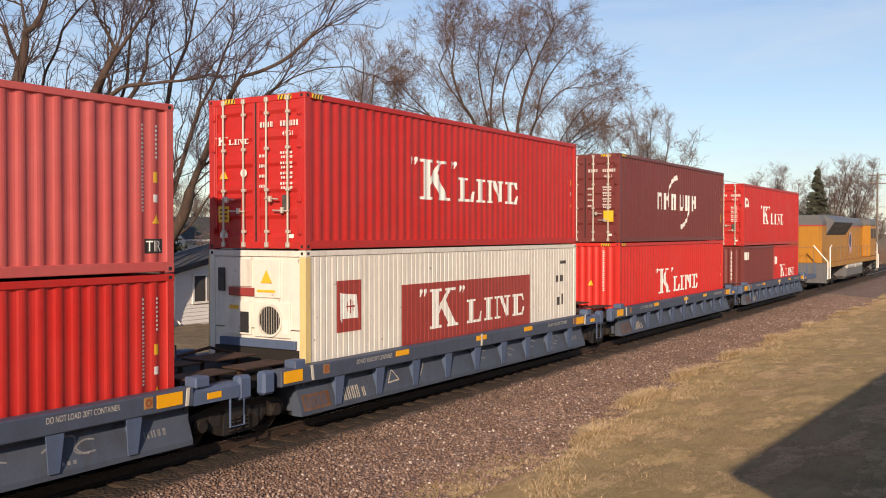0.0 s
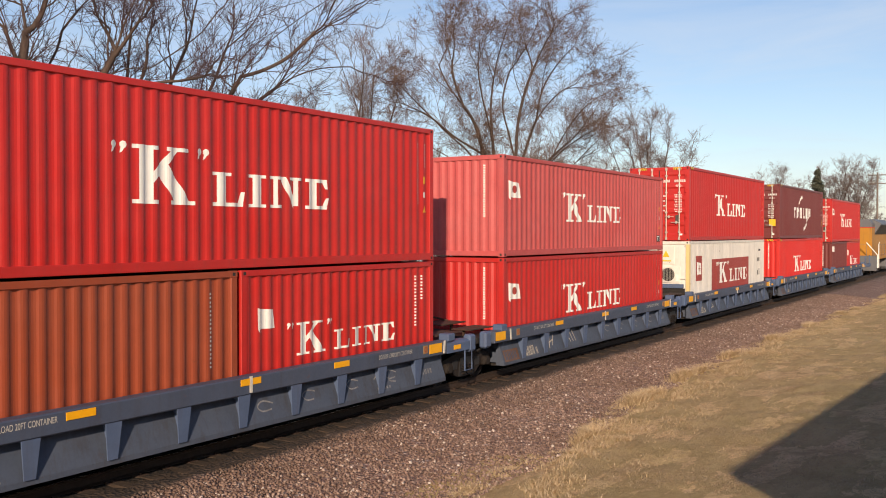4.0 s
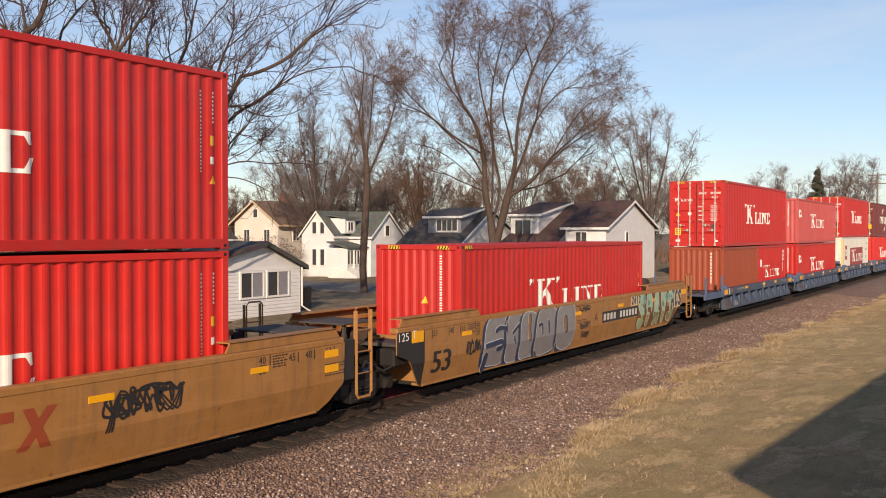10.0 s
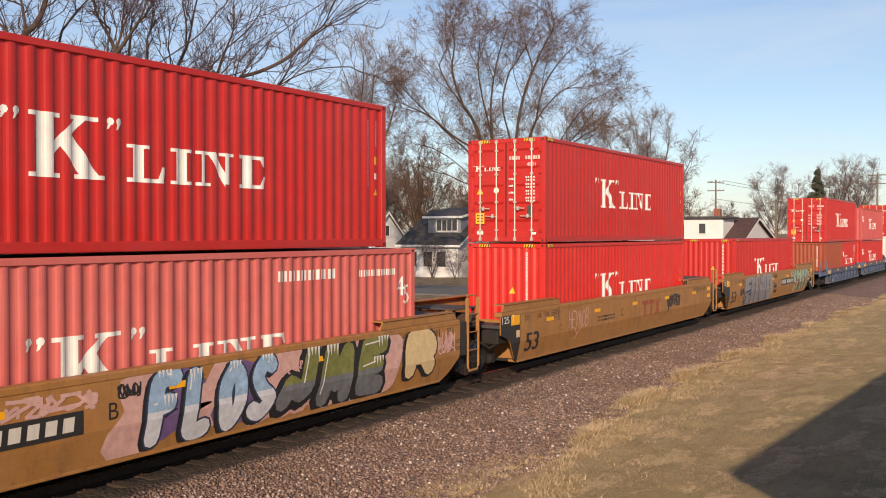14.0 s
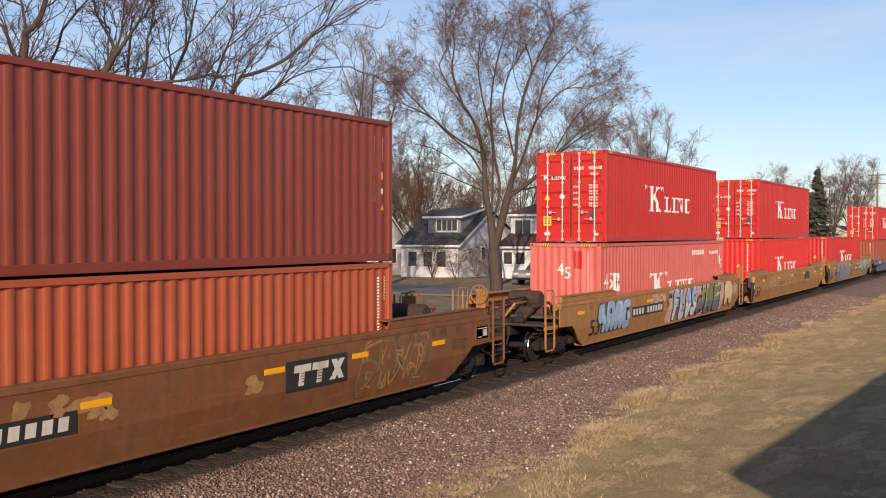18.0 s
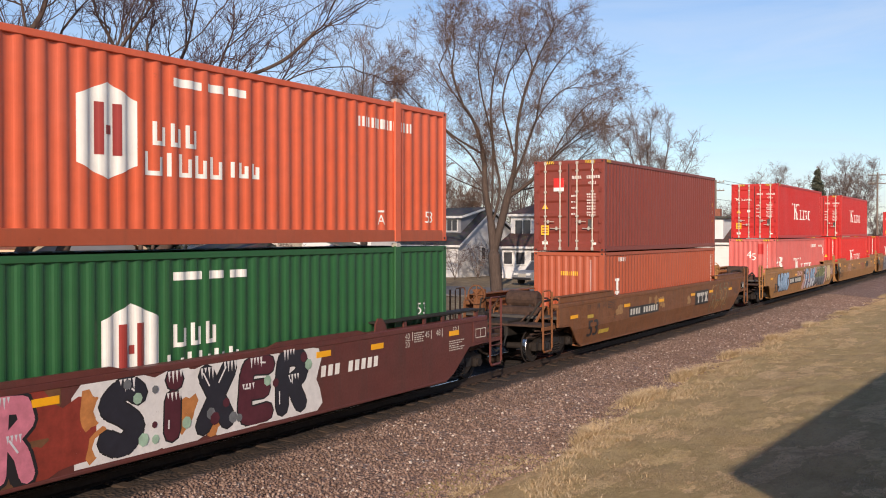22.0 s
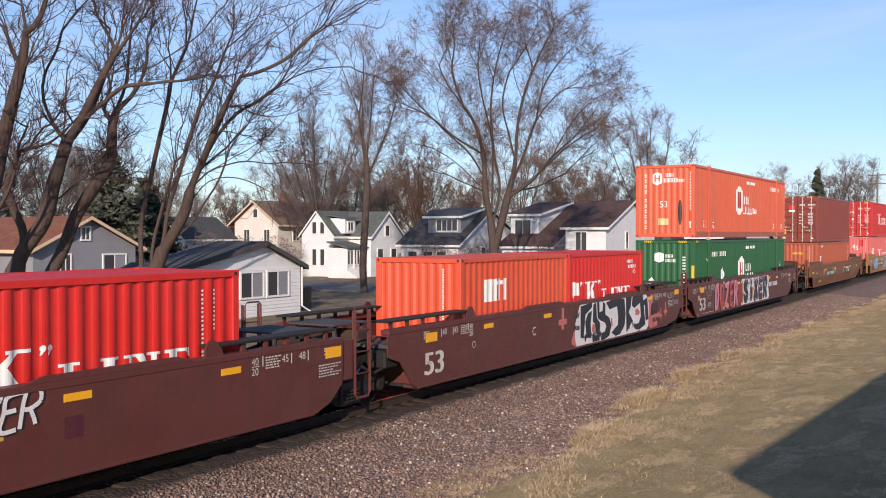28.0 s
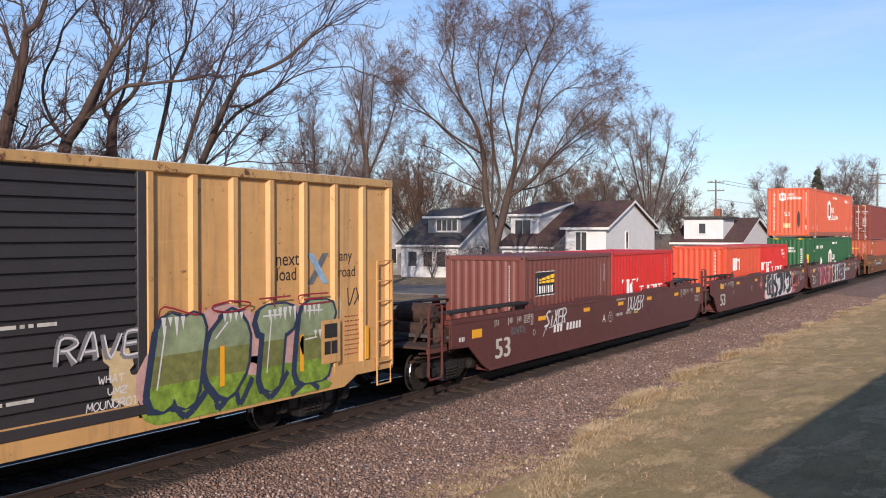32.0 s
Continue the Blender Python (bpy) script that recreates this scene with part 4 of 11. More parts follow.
end_marks(r, "warning_triangle", triangle_mark(0.16, 2.28, 0.28), YELLOW, L40, lift=0.04, label="yellow warning triangle")
s = Shape()
s.box(X - 0.05, X + 0.1, -1.0, 0.9, 1.06, 1.22, 0.01)
part("lower_beam", s, BLUE, r, "blue painted lower beam")
# dark slab stands in for the shade below the beam
s = Shape()
s.box(X - 0.02, X + 0.1, -1.05, 1.05, 0.16, 1.05, 0.01)
part("lower_recess", s, STEEL_DARK, r, "dark panel painted as the shaded lower end")
s = Shape()
s.box(X - 0.006, X + 0.16, -HW - 0.006, -HW + 0.14, 0.12, HC - 0.12, 0.012)
part("stained_post", s, REEFER_YELLOW, r, "corner post with yellow rust stains")

# bleached pink-red over red
for z, m, lab in ((Z0 + STD + 0.02, PINK_DEEP, "bleached pinkish red steel container with flag and white emblem"), (Z0, RED, "red steel container with flag and white emblem in the well")):
    root, prof = red_forty(m, dX, z, H=STD, label=lab, tall=False, flag=True, mark_u=3.98, mark_s=0.9, mark_v=0.87)
    if m is PINK_DEEP:
        q = side_marks(root, "sticker", block(L40 / 2 - 0.55, 0.3, 0.34, 0.22), BLACK, prof, "dark square sticker")
        side_marks(q, "sticker_marking", word("TIR", L40 / 2 - 0.52, 0.33, 0.16, 0.28), WHITE, prof, lift=0.008)

red_forty(RED, eX, Z0 + STD + 0.02, rear="doors", label="red high steel container with rear doors, on two short ones")
r, p = container("shipping_container", "orange-brown short steel container in the well", L20, STD, OXIDE, eX, Z0)
end_code(r, L20, STD)
side_marks(r, "code_marking", column(2.4, 2.25, 0.05, [0.1] * 9, 0.04), WHITE, p)
r, p = container("shipping_container", "red short steel container with white emblem and flag", L20, STD, RED, eX + L20 + 0.076, Z0)
side_marks(r, "emblem", emblem_k(-1.5, 0.95, 0.66), WHITE, p, "white shipping line emblem")
side_marks(r, "flag_emblem", emblem_flag(-2.6, 1.55, 0.45, 0.36), WHITE, p)
side_marks(r, "code_marking", column(2.3, 2.3, 0.05, [0.1] * 8, 0.04) + column(2.55, 2.3, 0.05, [0.1] * 4, 0.04), WHITE, p)

# yellow three-unit car's load
red_forty(RED, 55.38, 0.37, label="red high steel container alone in a yellow well", mark_u=4.15)
red_forty(RED_BRIGHT, 35.66, 0.36, label="bright red high steel container low in a yellow well", mark_u=4.1)
red_forty(RED, 35.66, 0.36 + HC + 0.03, rear="doors", label="red high steel container with rear doors, on a red one", mark_u=4.1)
r, p = container("shipping_container", "faded red forty-five foot container with emblem and web bars", L45, HC, PINK, 15.5, 0.33, tall=True)
side_marks(r, "emblem", emblem_k(-L45 / 2 + 4.9, 0.8, 1.02), WHITE, p, "large white shipping line emblem")
side_marks(r, "flag_emblem", emblem_flag(-L45 / 2 + 1.1, 1.35, 0.62, 0.6), WHITE, p)
side_marks(r, "flag_device", flag_device(-L45 / 2 + 1.1, 1.35, 0.62, 0.6), RED, p, lift=0.009)
side_marks(r, "web_marking", bars(2.5, 2.35, 0.19, (0.14, 0.16, 0.07, 0.16, 0.16, 0.2, 0.16, 0.24), 0.05), WHITE, p, "row of white bars")
side_marks(r, "number_marking", bars(4.9, 2.35, 0.13, (0.1,) * 4, 0.03) + bars(5.5, 2.35, 0.13, (0.08,) * 6, 0.03), WHITE, p)
side_marks(r, "size_number", shear(word("45", -L45 / 2 + 0.35, 1.45, 0.5), 0.0, 0), WHITE, p, "white painted number")
side_marks(r, "size_number", word("4", L45 / 2 - 0.66, 1.9, 0.4) + word("5", L45 / 2 - 0.42, 1.72, 0.4), WHITE, p, "white painted number")
end_marks(r, "size_number", word("4", -0.28, 1.9, 0.36) + word("5", -0.02, 1.78, 0.36), WHITE, L45, END_PROF, "white painted number")
end_code(r, L45, HC, u=0.75)
end_marks(r, "paint_patch", block(0.3, 2.1, 0.28, 0.55), RED, L45, END_PROF, "fresh red paint patch")
red_forty(RED, 15.95, 0.33 + HC + 0.03, rear="doors", label="red high steel container with rear doors, on a faded one", mark_u=4.1)

# rusty single car's load
r, p = container("shipping_container", "orange-brown steel container with a white vertical mark, in a rusty well", L40, STD, ORANGE_BROWN, -7.95, 0.35)
side_marks(r, "vertical_emblem", sum([block(-L40 / 2 + 0.95, 1.66 - 0.4 * i, 0.44, 0.08) + block(-L40 / 2 + 1.1, 1.36 - 0.4 * i, 0.14, 0.34) for i in range(4)], []), WHITE, p, "column of white block marks")
side_marks(r, "small_emblem", bars(-L40 / 2 + 1.25, 2.28, 0.13, (0.16, 0.08, 0.06, 0.1, 0.1), 0.04), WHITE, p)
end_code(r, L40, STD, u=0.72)
end_marks(r, "small_emblem", bars(-0.28, 1.85, 0.13, (0.14, 0.08, 0.06, 0.1, 0.1), 0.03), YELLOW, L40, END_PROF)
side_marks(r, "code_marking", column(L40 / 2 - 0.5, 2.3, 0.05, [0.09] * 10, 0.035) + column(L40 / 2 - 0.28, 2.3, 0.05, [0.09] * 4, 0.035), WHITE, p)
r, p = container("shipping_container", "oxide red steel container with rear doors and a small logo", L40, HC, OXIDE_DARK, -7.95, 0.35 + STD + 0.02, "doors", tall=True)
door_marks(r, L40, HC, brand=False)
q = end_marks(r, "logo_plate", block(-0.52, HC - 0.98, 0.36, 0.42), WHITE, L40, label="white logo plate")
end_marks(q, "logo_field", block(-0.52, HC - 0.86, 0.36, 0.3), RED_BRIGHT, L40, lift=0.004)
far_edge_marks(r, L40, HC, p)

# brown three-unit car's load
def post_pair(root, L, H, mat):
    for sx in (-1, 1):
        part("lift_post", cached(("lift_post", H), lambda s: s.box(-0.11, 0.11, -0.03, 0.02, 0.0, H + 0.02, 0.01)), mat, root, at=pose(sx * L40 / 2, -HW - 0.0, 0))
        part("lift_casting", cached(("lift_casting",), lambda s: s.box(-0.08, 0.08, -0.03, 0.1, 0.0, 0.08, 0.01)), ZINC, root, at=pose(sx * L40 / 2, -HW - 0.005, H + 0.0))


def thin_bars(u, v, h, widths, gap):
    """Unlettered signs: two thin uprights and a foot for each."""
    out = []
    for w in widths:
        out += block(u, v, 0.07, h)
        if w > 0.15:
            out += block(u + w - 0.07, v, 0.07, h * 0.8) + block(u, v, w, 0.07)
        u += w + gap
    return out


def hex_mark(u, v, w, h):
    k = 0.16 * h
    return [[(u, v + k), (u + w / 2, v), (u + w / 2, v + h), (u, v + h - k)], [(u + w / 2, v), (u + w, v + k), (u + w, v + h - k), (u + w / 2, v + h)]]


for nm, m, z, lab in (("a", GREEN, 0.36, "dark green long container with white hexagon logo, in a well"), ("b", ORANGE, 3.37, "orange fifty-three foot container with white hexagon logo, stacked on top")):
    r, p = container("domestic_container", lab, L53, HC, m, -33.5, z, "panel", wide=m is ORANGE, tall=m is GREEN)
    post_pair(r, L53, HC, m)
    if m is ORANGE:
        s = Shape()
        s.box(-L53 / 2 + 0.2, L53 / 2 - 0.2, -HW - 0.012, -HW + 0.04, 0.0, 0.24, 0.006)
        part("bottom_rail", s, ORANGE_BROWN, r, "dull orange-red bottom rail")
    X0 = -L53 / 2
    lu = 6.35 if m is ORANGE else 6.75
    q = side_marks(r, "hexagon_logo", hex_mark(X0 + lu, 0.95 if m is ORANGE else 0.75, 1.05, 1.4), WHITE, p, "white hexagon logo")
    side_marks(q, "logo_marking", block(X0 + lu + 0.3, 1.3 if m is ORANGE else 1.1, 0.14, 0.75) + block(X0 + lu + 0.62, 1.3 if m is ORANGE else 1.1, 0.14, 0.75) + block(X0 + lu + 0.48, 1.6 if m is ORANGE else 1.4, 0.1, 0.13), BROWN_PANEL, p, lift=0.009)
    v0 = 1.05 if m is ORANGE else 0.95
    side_marks(r, "logo_lettering", thin_bars(X0 + lu + 1.35, v0 + 0.46, 0.36, (0.26, 0.22, 0.24), 0.09) + thin_bars(X0 + lu + 1.2, v0, 0.36, (0.34, 0.14, 0.24, 0.22, 0.24), 0.1) + (thin_bars(X0 + lu + 3.0, v0 + 0.05, 0.26, (0.1, 0.2, 0.18), 0.1) if m is ORANGE else []), WHITE, p, "white bars of the company name")
    side_marks(r, "size_number", word("53", X0 + 1.25, 0.4, 0.28), WHITE, p, "white painted number")
    side_marks(r, "size_number", word("53", L53 / 2 - (0.85 if m is ORANGE else 1.15), 0.4 if m is ORANGE else 1.42, 0.25), WHITE, p)
    side_marks(r, "warning_marking", bars(X0 + 8.1, 2.45, 0.13, (0.6, 0.35, 0.4), 0.13), WHITE, p, "white warning bars")
    side_marks(r, "number_marking", bars(X0 + (2.55 if m is GREEN else 12.9), 2.2 if m is GREEN else 2.3, 0.2, (0.16,) * 4, 0.05) + bars(X0 + (3.55 if m is GREEN else 13.7), 2.2 if m is GREEN else 2.3, 0.2, (0.13,) * 6, 0.05), WHITE, p)
    if m is GREEN:
        side_marks(r, "diamond_placard", [[(X0 + 4.1, 1.05), (X0 + 4.4, 1.4), (X0 + 4.1, 1.75), (X0 + 3.8, 1.4)]], WHITE, p, "white diamond placard")
        end_marks(r, "diamond_placard", [[(-0.55, 0.85), (-0.3, 1.12), (-0.55, 1.4), (-0.8, 1.12)]], WHITE, L53, END_PROF)
        side_marks(r, "axle_mark", word("WT", X0 + 1.75, 2.0, 0.14), WHITE, p)
        for y in (HW - 0.02, -HW + 0.16):
            s = Shape()
            s.box(-L53 / 2 - 0.02, -L53 / 2 + 0.03, y - 0.15, y - 0.04, 0.3, 1.9, 0.006)
            g = part("striped_guard", s, YELLOW, r, "yellow vertical guard strip")
            s = Shape()
            s.box(-L53 / 2 - 0.023, -L53 / 2 - 0.0, y - 0.12, y - 0.07, 0.9, 1.3)
            part("guard_mark", s, BLACK, g)
        end_marks(r, "code_marking", column(0.72, 2.25, 0.13, [0.17] * 4, 0.06) + column(0.72, 1.25, 0.13, [0.17] * 3, 0.06), WHITE, L53, END_PROF)
        end_marks(r, "hexagon_logo", hex_mark(-0.42, 2.0, 0.38, 0.42), WHITE, L53, END_PROF, "white hexagon logo")
        end_marks(r, "logo_lettering", bars(0.02, 2.2, 0.13, (0.09, 0.08, 0.09), 0.03) + bars(0.02, 2.02, 0.13, (0.1, 0.06, 0.08, 0.08), 0.03), WHITE, L53, END_PROF)
        end_marks(r, "size_number", word("53", 0.0, 0.22, 0.24), WHITE, L53, END_PROF)
    else:
        q = end_marks(r, "hexagon_logo", hex_mark(-0.52, 2.1, 0.4, 0.52), WHITE, L53, END_PROF, "white hexagon logo")
        end_marks(q, "logo_marking", block(-0.43, 2.24, 0.06, 0.26) + block(-0.27, 2.24, 0.06, 0.26) + block(-0.37, 2.34, 0.1, 0.06), ORANGE, L53, END_PROF, lift=0.006)
        end_marks(r, "logo_lettering", bars(0.02, 2.42, 0.15, (0.1, 0.08, 0.09), 0.03) + bars(-0.06, 2.2, 0.17, (0.12, 0.07, 0.1, 0.1, 0.1), 0.025) + bars(0.5, 2.2, 0.13, (0.05, 0.09, 0.09), 0.03), WHITE, L53, END_PROF)
        end_marks(r, "size_number", word("53", -0.22, 1.2, 0.26), WHITE, L53, END_PROF)
        end_marks(r, "number_marking", column(-0.84, 2.55, 0.085, [0.13] * 4, 0.085) + column(-0.84, 1.55, 0.085, [0.13] * 6, 0.085), CREAM, L53, END_PROF)
        end_marks(r, "code_marking", column(1.0, 2.6, 0.08, [0.09] * 13, 0.03), CREAM, L53, END_PROF)
        end_marks(r, "weight_plate", block(-0.28, 0.5, 0.42, 0.26), REEFER_YELLOW, L53, END_PROF, "pale weight plate")
        end_marks(r, "soot_streak", disc(0.62, 1.0, 0.08, 14, 6.5), BLACK, L53, END_PROF, "black soot streak")
        end_marks(r, "small_sticker", block(0.98, 0.5, 0.16, 0.14) + block(1.0, 0.38, 0.14, 0.1), WHITE, L53, END_PROF)
        for u in (X0 + 2.6, L53 / 2 - 2.6):
            side_marks(r, "axle_mark", word("A", u, 0.35, 0.2) + block(u, 0.6, 0.17, 0.04), WHITE, p)

r, p = container("shipping_container", "orange-red short steel container with white block emblem", L20, STD, ORANGE_RED, -51.6, 0.36)
side_marks(r, "emblem", bars(-1.85, 1.5, 0.55, (0.38,), 0.1) + bars(-1.4, 1.5, 0.55, (0.16, 0.12), 0.08) + bars(-0.9, 1.5, 0.55, (0.18,), 0.1) + block(-1.85, 1.9, 1.1, 0.1), WHITE, p, "white block emblem")
end_code(r, L20, STD, u=0.68)
side_marks(r, "code_marking", column(2.4, 2.2, 0.05, [0.1] * 7, 0.04), WHITE, p)
r, p = container("shipping_container", "red short steel container with white emblem, low in a brown well", L20, STD, RED_BRIGHT, -51.6 + L20 + 0.076, 0.36)
side_marks(r, "emblem", emblem_k(-1.75, 0.95, 0.8), WHITE, p, "white shipping line emblem")
side_marks(r, "flag_emblem", emblem_flag(-2.7, 1.35, 0.42, 0.4), WHITE, p)
side_marks(r, "number_marking", bars(1.6, 2.2, 0.11, (0.1,) * 4, 0.03) + bars(1.75, 2.03, 0.11, (0.1,) * 6, 0.03), WHITE, p)
side_marks(r, "size_code", word("22G1", 2.1, 1.86, 0.11), WHITE, p)
r, p = container("shipping_container", "dull brown short steel container with a black and yellow logo", L20, STD, BROWN_DULL, -71.07, 0.34)
q = side_marks(r, "logo_plate", block(-2.35, 1.5, 1.25, 0.66), BLACK, p, "black logo plate with white rim")
side_marks(q, "logo_beam", [[(-2.1, 1.9), (-1.15, 1.97), (-1.15, 2.09), (-2.1, 1.95)], [(-2.1, 1.84), (-1.15, 1.84), (-1.15, 1.94), (-2.1, 1.88)]], YELLOW, p, "pale yellow beam", 0.008)
side_marks(q, "logo_marking", bars(-2.1, 1.57, 0.2, (0.15, 0.12, 0.12, 0.12, 0.13), 0.05) + block(-2.29, 1.57, 0.12, 0.42) + block(-2.35, 2.145, 1.25, 0.018) + block(-2.35, 1.5, 1.25, 0.018), WHITE, p, lift=0.008)
end_code(r, L20, STD, u=0.72)
side_marks(r, "code_marking", column(2.2, 2.25, 0.05, [0.1] * 9, 0.04) + column(2.5, 2.25, 0.05, [0.1] * 4, 0.04), WHITE, p)
r, p = container("shipping_container", "bright red short steel container with white emblem beside a brown one", L20, STD, RED_BRIGHT, -71.07 + L20 + 0.076, 0.34)
side_marks(r, "emblem", emblem_k(-1.7, 0.9, 0.8), WHITE, p, "white shipping line emblem")
side_marks(r, "code_marking", column(2.2, 2.3, 0.05, [0.1] * 9, 0.04) + column(2.45, 2.3, 0.05, [0.1] * 5, 0.04), WHITE, p)


# ---- running gear ----
WHEEL_R = 0.42
TRUCK_GRIME = plain("greasy_truck_grime", (0.017, 0.011, 0.008), 0.8, 0.0, 0.4, 5.0, 0.3)


def wheelset_shape(s):
    for sy in (-1, 1):
        y = sy * 0.755
        o = sy
        s.revolve([(o * 0.07, 0.30), (o * 0.075, 0.385), (o * 0.07, WHEEL_R - 0.008)], (0, y, 0), 1, 28, 0)
        s.revolve([(o * 0.07, WHEEL_R - 0.008), (o * 0.055, WHEEL_R), (-o * 0.04, WHEEL_R + 0.003)], (0, y, 0), 1, 28, 1)
        s.revolve([(-o * 0.04, WHEEL_R + 0.003), (-o * 0.055, WHEEL_R + 0.026), (-o * 0.075, WHEEL_R + 0.02), (-o * 0.075, 0.37), (-o * 0.03, 0.34), (-o * 0.02, 0.13), (-o * 0.09, 0.12), (-o * 0.09, 0.08)], (0, y, 0), 1, 28, 0)
        s.revolve([(o * 0.07, 0.30), (o * 0.03, 0.28), (o * 0.02, 0.13), (o * 0.09, 0.12), (o * 0.09, 0.07), (o * 0.3, 0.06), (o * 0.3, 0.001)], (0, y, 0), 1, 28, 0)
        for k in range(3):
            a = k * 2.094
            s.box(0.2 * math.cos(a) - 0.025, 0.2 * math.cos(a) + 0.025, y + o * 0.03 - 0.012, y + o * 0.03 + 0.012, 0.2 * math.sin(a) - 0.025, 0.2 * math.sin(a) + 0.025)
    s.tube([(0, -0.76, 0), (0, 0.76, 0)], 0.085, 12)


def truck_shape(s):
    outline = [(-1.16, 0.33), (-1.18, 0.56), (-0.98, 0.63), (-0.55, 0.70), (-0.3, 0.73), (0.3, 0.73), (0.55, 0.70), (0.98, 0.63), (1.18, 0.56), (1.16, 0.33),
               (0.72, 0.38), (0.5, 0.22), (0.32, 0.16), (-0.32, 0.16), (-0.5, 0.22), (-0.72, 0.38)]
    for sy in (-1, 1):
        s.prism(outline, 1, sy * 1.0 - 0.07, sy * 1.0 + 0.07)
        # black plates stand for the shaded openings in the side frame
        s.prism([(-0.34, 0.18), (0.34, 0.18), (0.3, 0.6), (-0.3, 0.6)], 1, sy * 1.075 - 0.012, sy * 1.075 + 0.012, 1)
        for a in (-0.889, 0.889):
            s.box(a - 0.13, a + 0.13, sy * 1.02 - 0.13, sy * 1.02 + 0.13, 0.32, 0.54, 0.03)
            s.revolve([(0, 0.001), (0.0, 0.1), (-sy * 0.06, 0.11)], (a, sy * 1.19, 0.43), 1, 14)
        for a in (-0.52, 0.52):
            s.prism([(a - 0.13, 0.56), (a + 0.13, 0.56), (a + 0.1, 0.36), (a - 0.1, 0.36)], 1, sy * 1.07 - 0.01, sy * 1.07 + 0.01, 1)
    s.box(-0.2, 0.2, -1.05, 1.05, 0.45, 0.7, 0.03)
    s.tube([(0, 0, 0.6), (0, 0, 0.95)], 0.32, 16)


def spring_shape(s):
    pts = []
    for i in range(33):
        w = i * 2 * math.pi / 8
        pts.append((0.06 * math.cos(w), 0.06 * math.sin(w), 0.2 + 0.26 * i / 32))
    s.tube(pts, 0.014, 5)


def brake_shape(s):
    for a in (-1, 1):
        s.box(a * 0.43 - 0.05, a * 0.43 + 0.05, -0.9, 0.9, 0.35, 0.45, 0.02)
        for sy in (-1, 1):
            s.box(a * 0.43 - 0.06 + a * 0.03, a * 0.43 + 0.03 + a * 0.03, sy * 0.75 - 0.05, sy * 0.75 + 0.05, 0.3, 0.55, 0.02)


def truck(car, x, rust=True):
    tr = part("truck", cached(("truck",), truck_shape, 2), [TRUCK_GRIME, BLACK], car, "grimy dark brown cast steel truck frame", pose(x, 0, 0))
    for a in (-0.889, 0.889):
        w = part("wheelset", cached(("wheelset",), wheelset_shape, 2), [TRUCK_GRIME, STEEL_BRIGHT], tr, "rusty wheels with bright treads", pose(a, 0, WHEEL_R))
        ROLLERS.append((w, a, 0.0, WHEEL_R))
    for sy in (-1, 1):
        for a in (-0.17, 0.0, 0.17):
            part("spring", cached(("spring",), spring_shape), TRUCK_GRIME, tr, at=pose(a, sy * 1.1, 0))
    part("brake_beam", cached(("brake_beam",), brake_shape), STEEL_DARK, tr)
    return tr


def coupler(car, x, d):
    s = Shape()
    s.box(min(x, x - d * 0.9), max(x, x - d * 0.9), -0.11, 0.11, 0.72, 0.95, 0.03)
    s.prism([(x, -0.18), (x + d * 0.25, -0.2), (x + d * 0.3, -0.05), (x + d * 0.18, 0.0), (x + d * 0.3, 0.12), (x + d * 0.22, 0.2), (x, 0.18)], 2, 0.68, 0.98)
    part("coupler", s, STEEL_RUST, car, "rusty knuckle coupler")
    s = Shape()
    s.tube([(x - d * 0.3, -0.35, 0.75), (x - d * 0.1, -0.37, 0.5), (x + d * 0.15, -0.3, 0.38), (x + d * 0.35, -0.2, 0.5)], 0.028, 7)
    part("air_hose", s, RUBBER, car, "black rubber air hose")


def ladder(car, x0, x1, y, z0, z1, mat, rungs=5, name="ladder"):
    s = Shape()
    s.tube([(x0, y + 0.01, z1), (x0, y + 0.01, z0 + 0.08), (x0 + 0.06, y + 0.01, z0), (x1 - 0.06, y + 0.01, z0), (x1, y + 0.01, z0 + 0.08), (x1, y + 0.01, z1)], 0.03, 6)
    lad = part(name, s, mat, car, "bent steel side ladder")
    for i in range(1, rungs):
        z = z0 + 0.05 + i * min(0.42, (z1 - z0) / max(1, rungs - 1) * 0.9)
        part("rung", cached(("rung", round(x1 - x0, 3)), lambda s: s.tube([(0, 0, 0), (x1 - x0, 0, 0)], 0.014, 6)), mat, lad, at=pose(x0, y, z))


def loop_rail(car, x0, x1, y, z0, z1, mat, r=0.018, name="grab_rail"):
    s = Shape()
    b = 0.07
    s.tube([(x0, y, z0), (x0, y, z1 - b), (x0 + b, y, z1), (x1 - b, y, z1), (x1, y, z1 - b), (x1, y, z0)], r, 7)
    part(name, s, mat, car)


FOLD_Z, FOLD_K = 0.8, 0.22      # the side sheets of some cars lean in below this height
FOLDED = set()


def lean(z):
    return max(0.0, FOLD_Z - z) * FOLD_K


def level_cut(polys, lo, hi):
    """The pieces of convex polygons between two heights."""
    out = []
    for p in polys:
        q = cut([(v, u) for u, v in p], lo, hi)
        if q:
            out.append([(u, v) for v, u in q])
    return out


def flat_marks(car, name, polys, mat, y, label="", lift=0.004):
    s = Shape()
    fold = car.name in FOLDED
    for i, whole in enumerate(polys):
        for p in (level_cut([whole], -9, FOLD_Z) + level_cut([whole], FOLD_Z, 9) if fold else [whole]):
            s.add([(u, y - lift - (i % 40) * 4e-5 + (lean(v) if fold else 0.0), v) for u, v in p], [tuple(range(len(p)))])
    return tagged(part(name, s, mat, car, label), kind="stuff" if len(polys) > 2 else "")


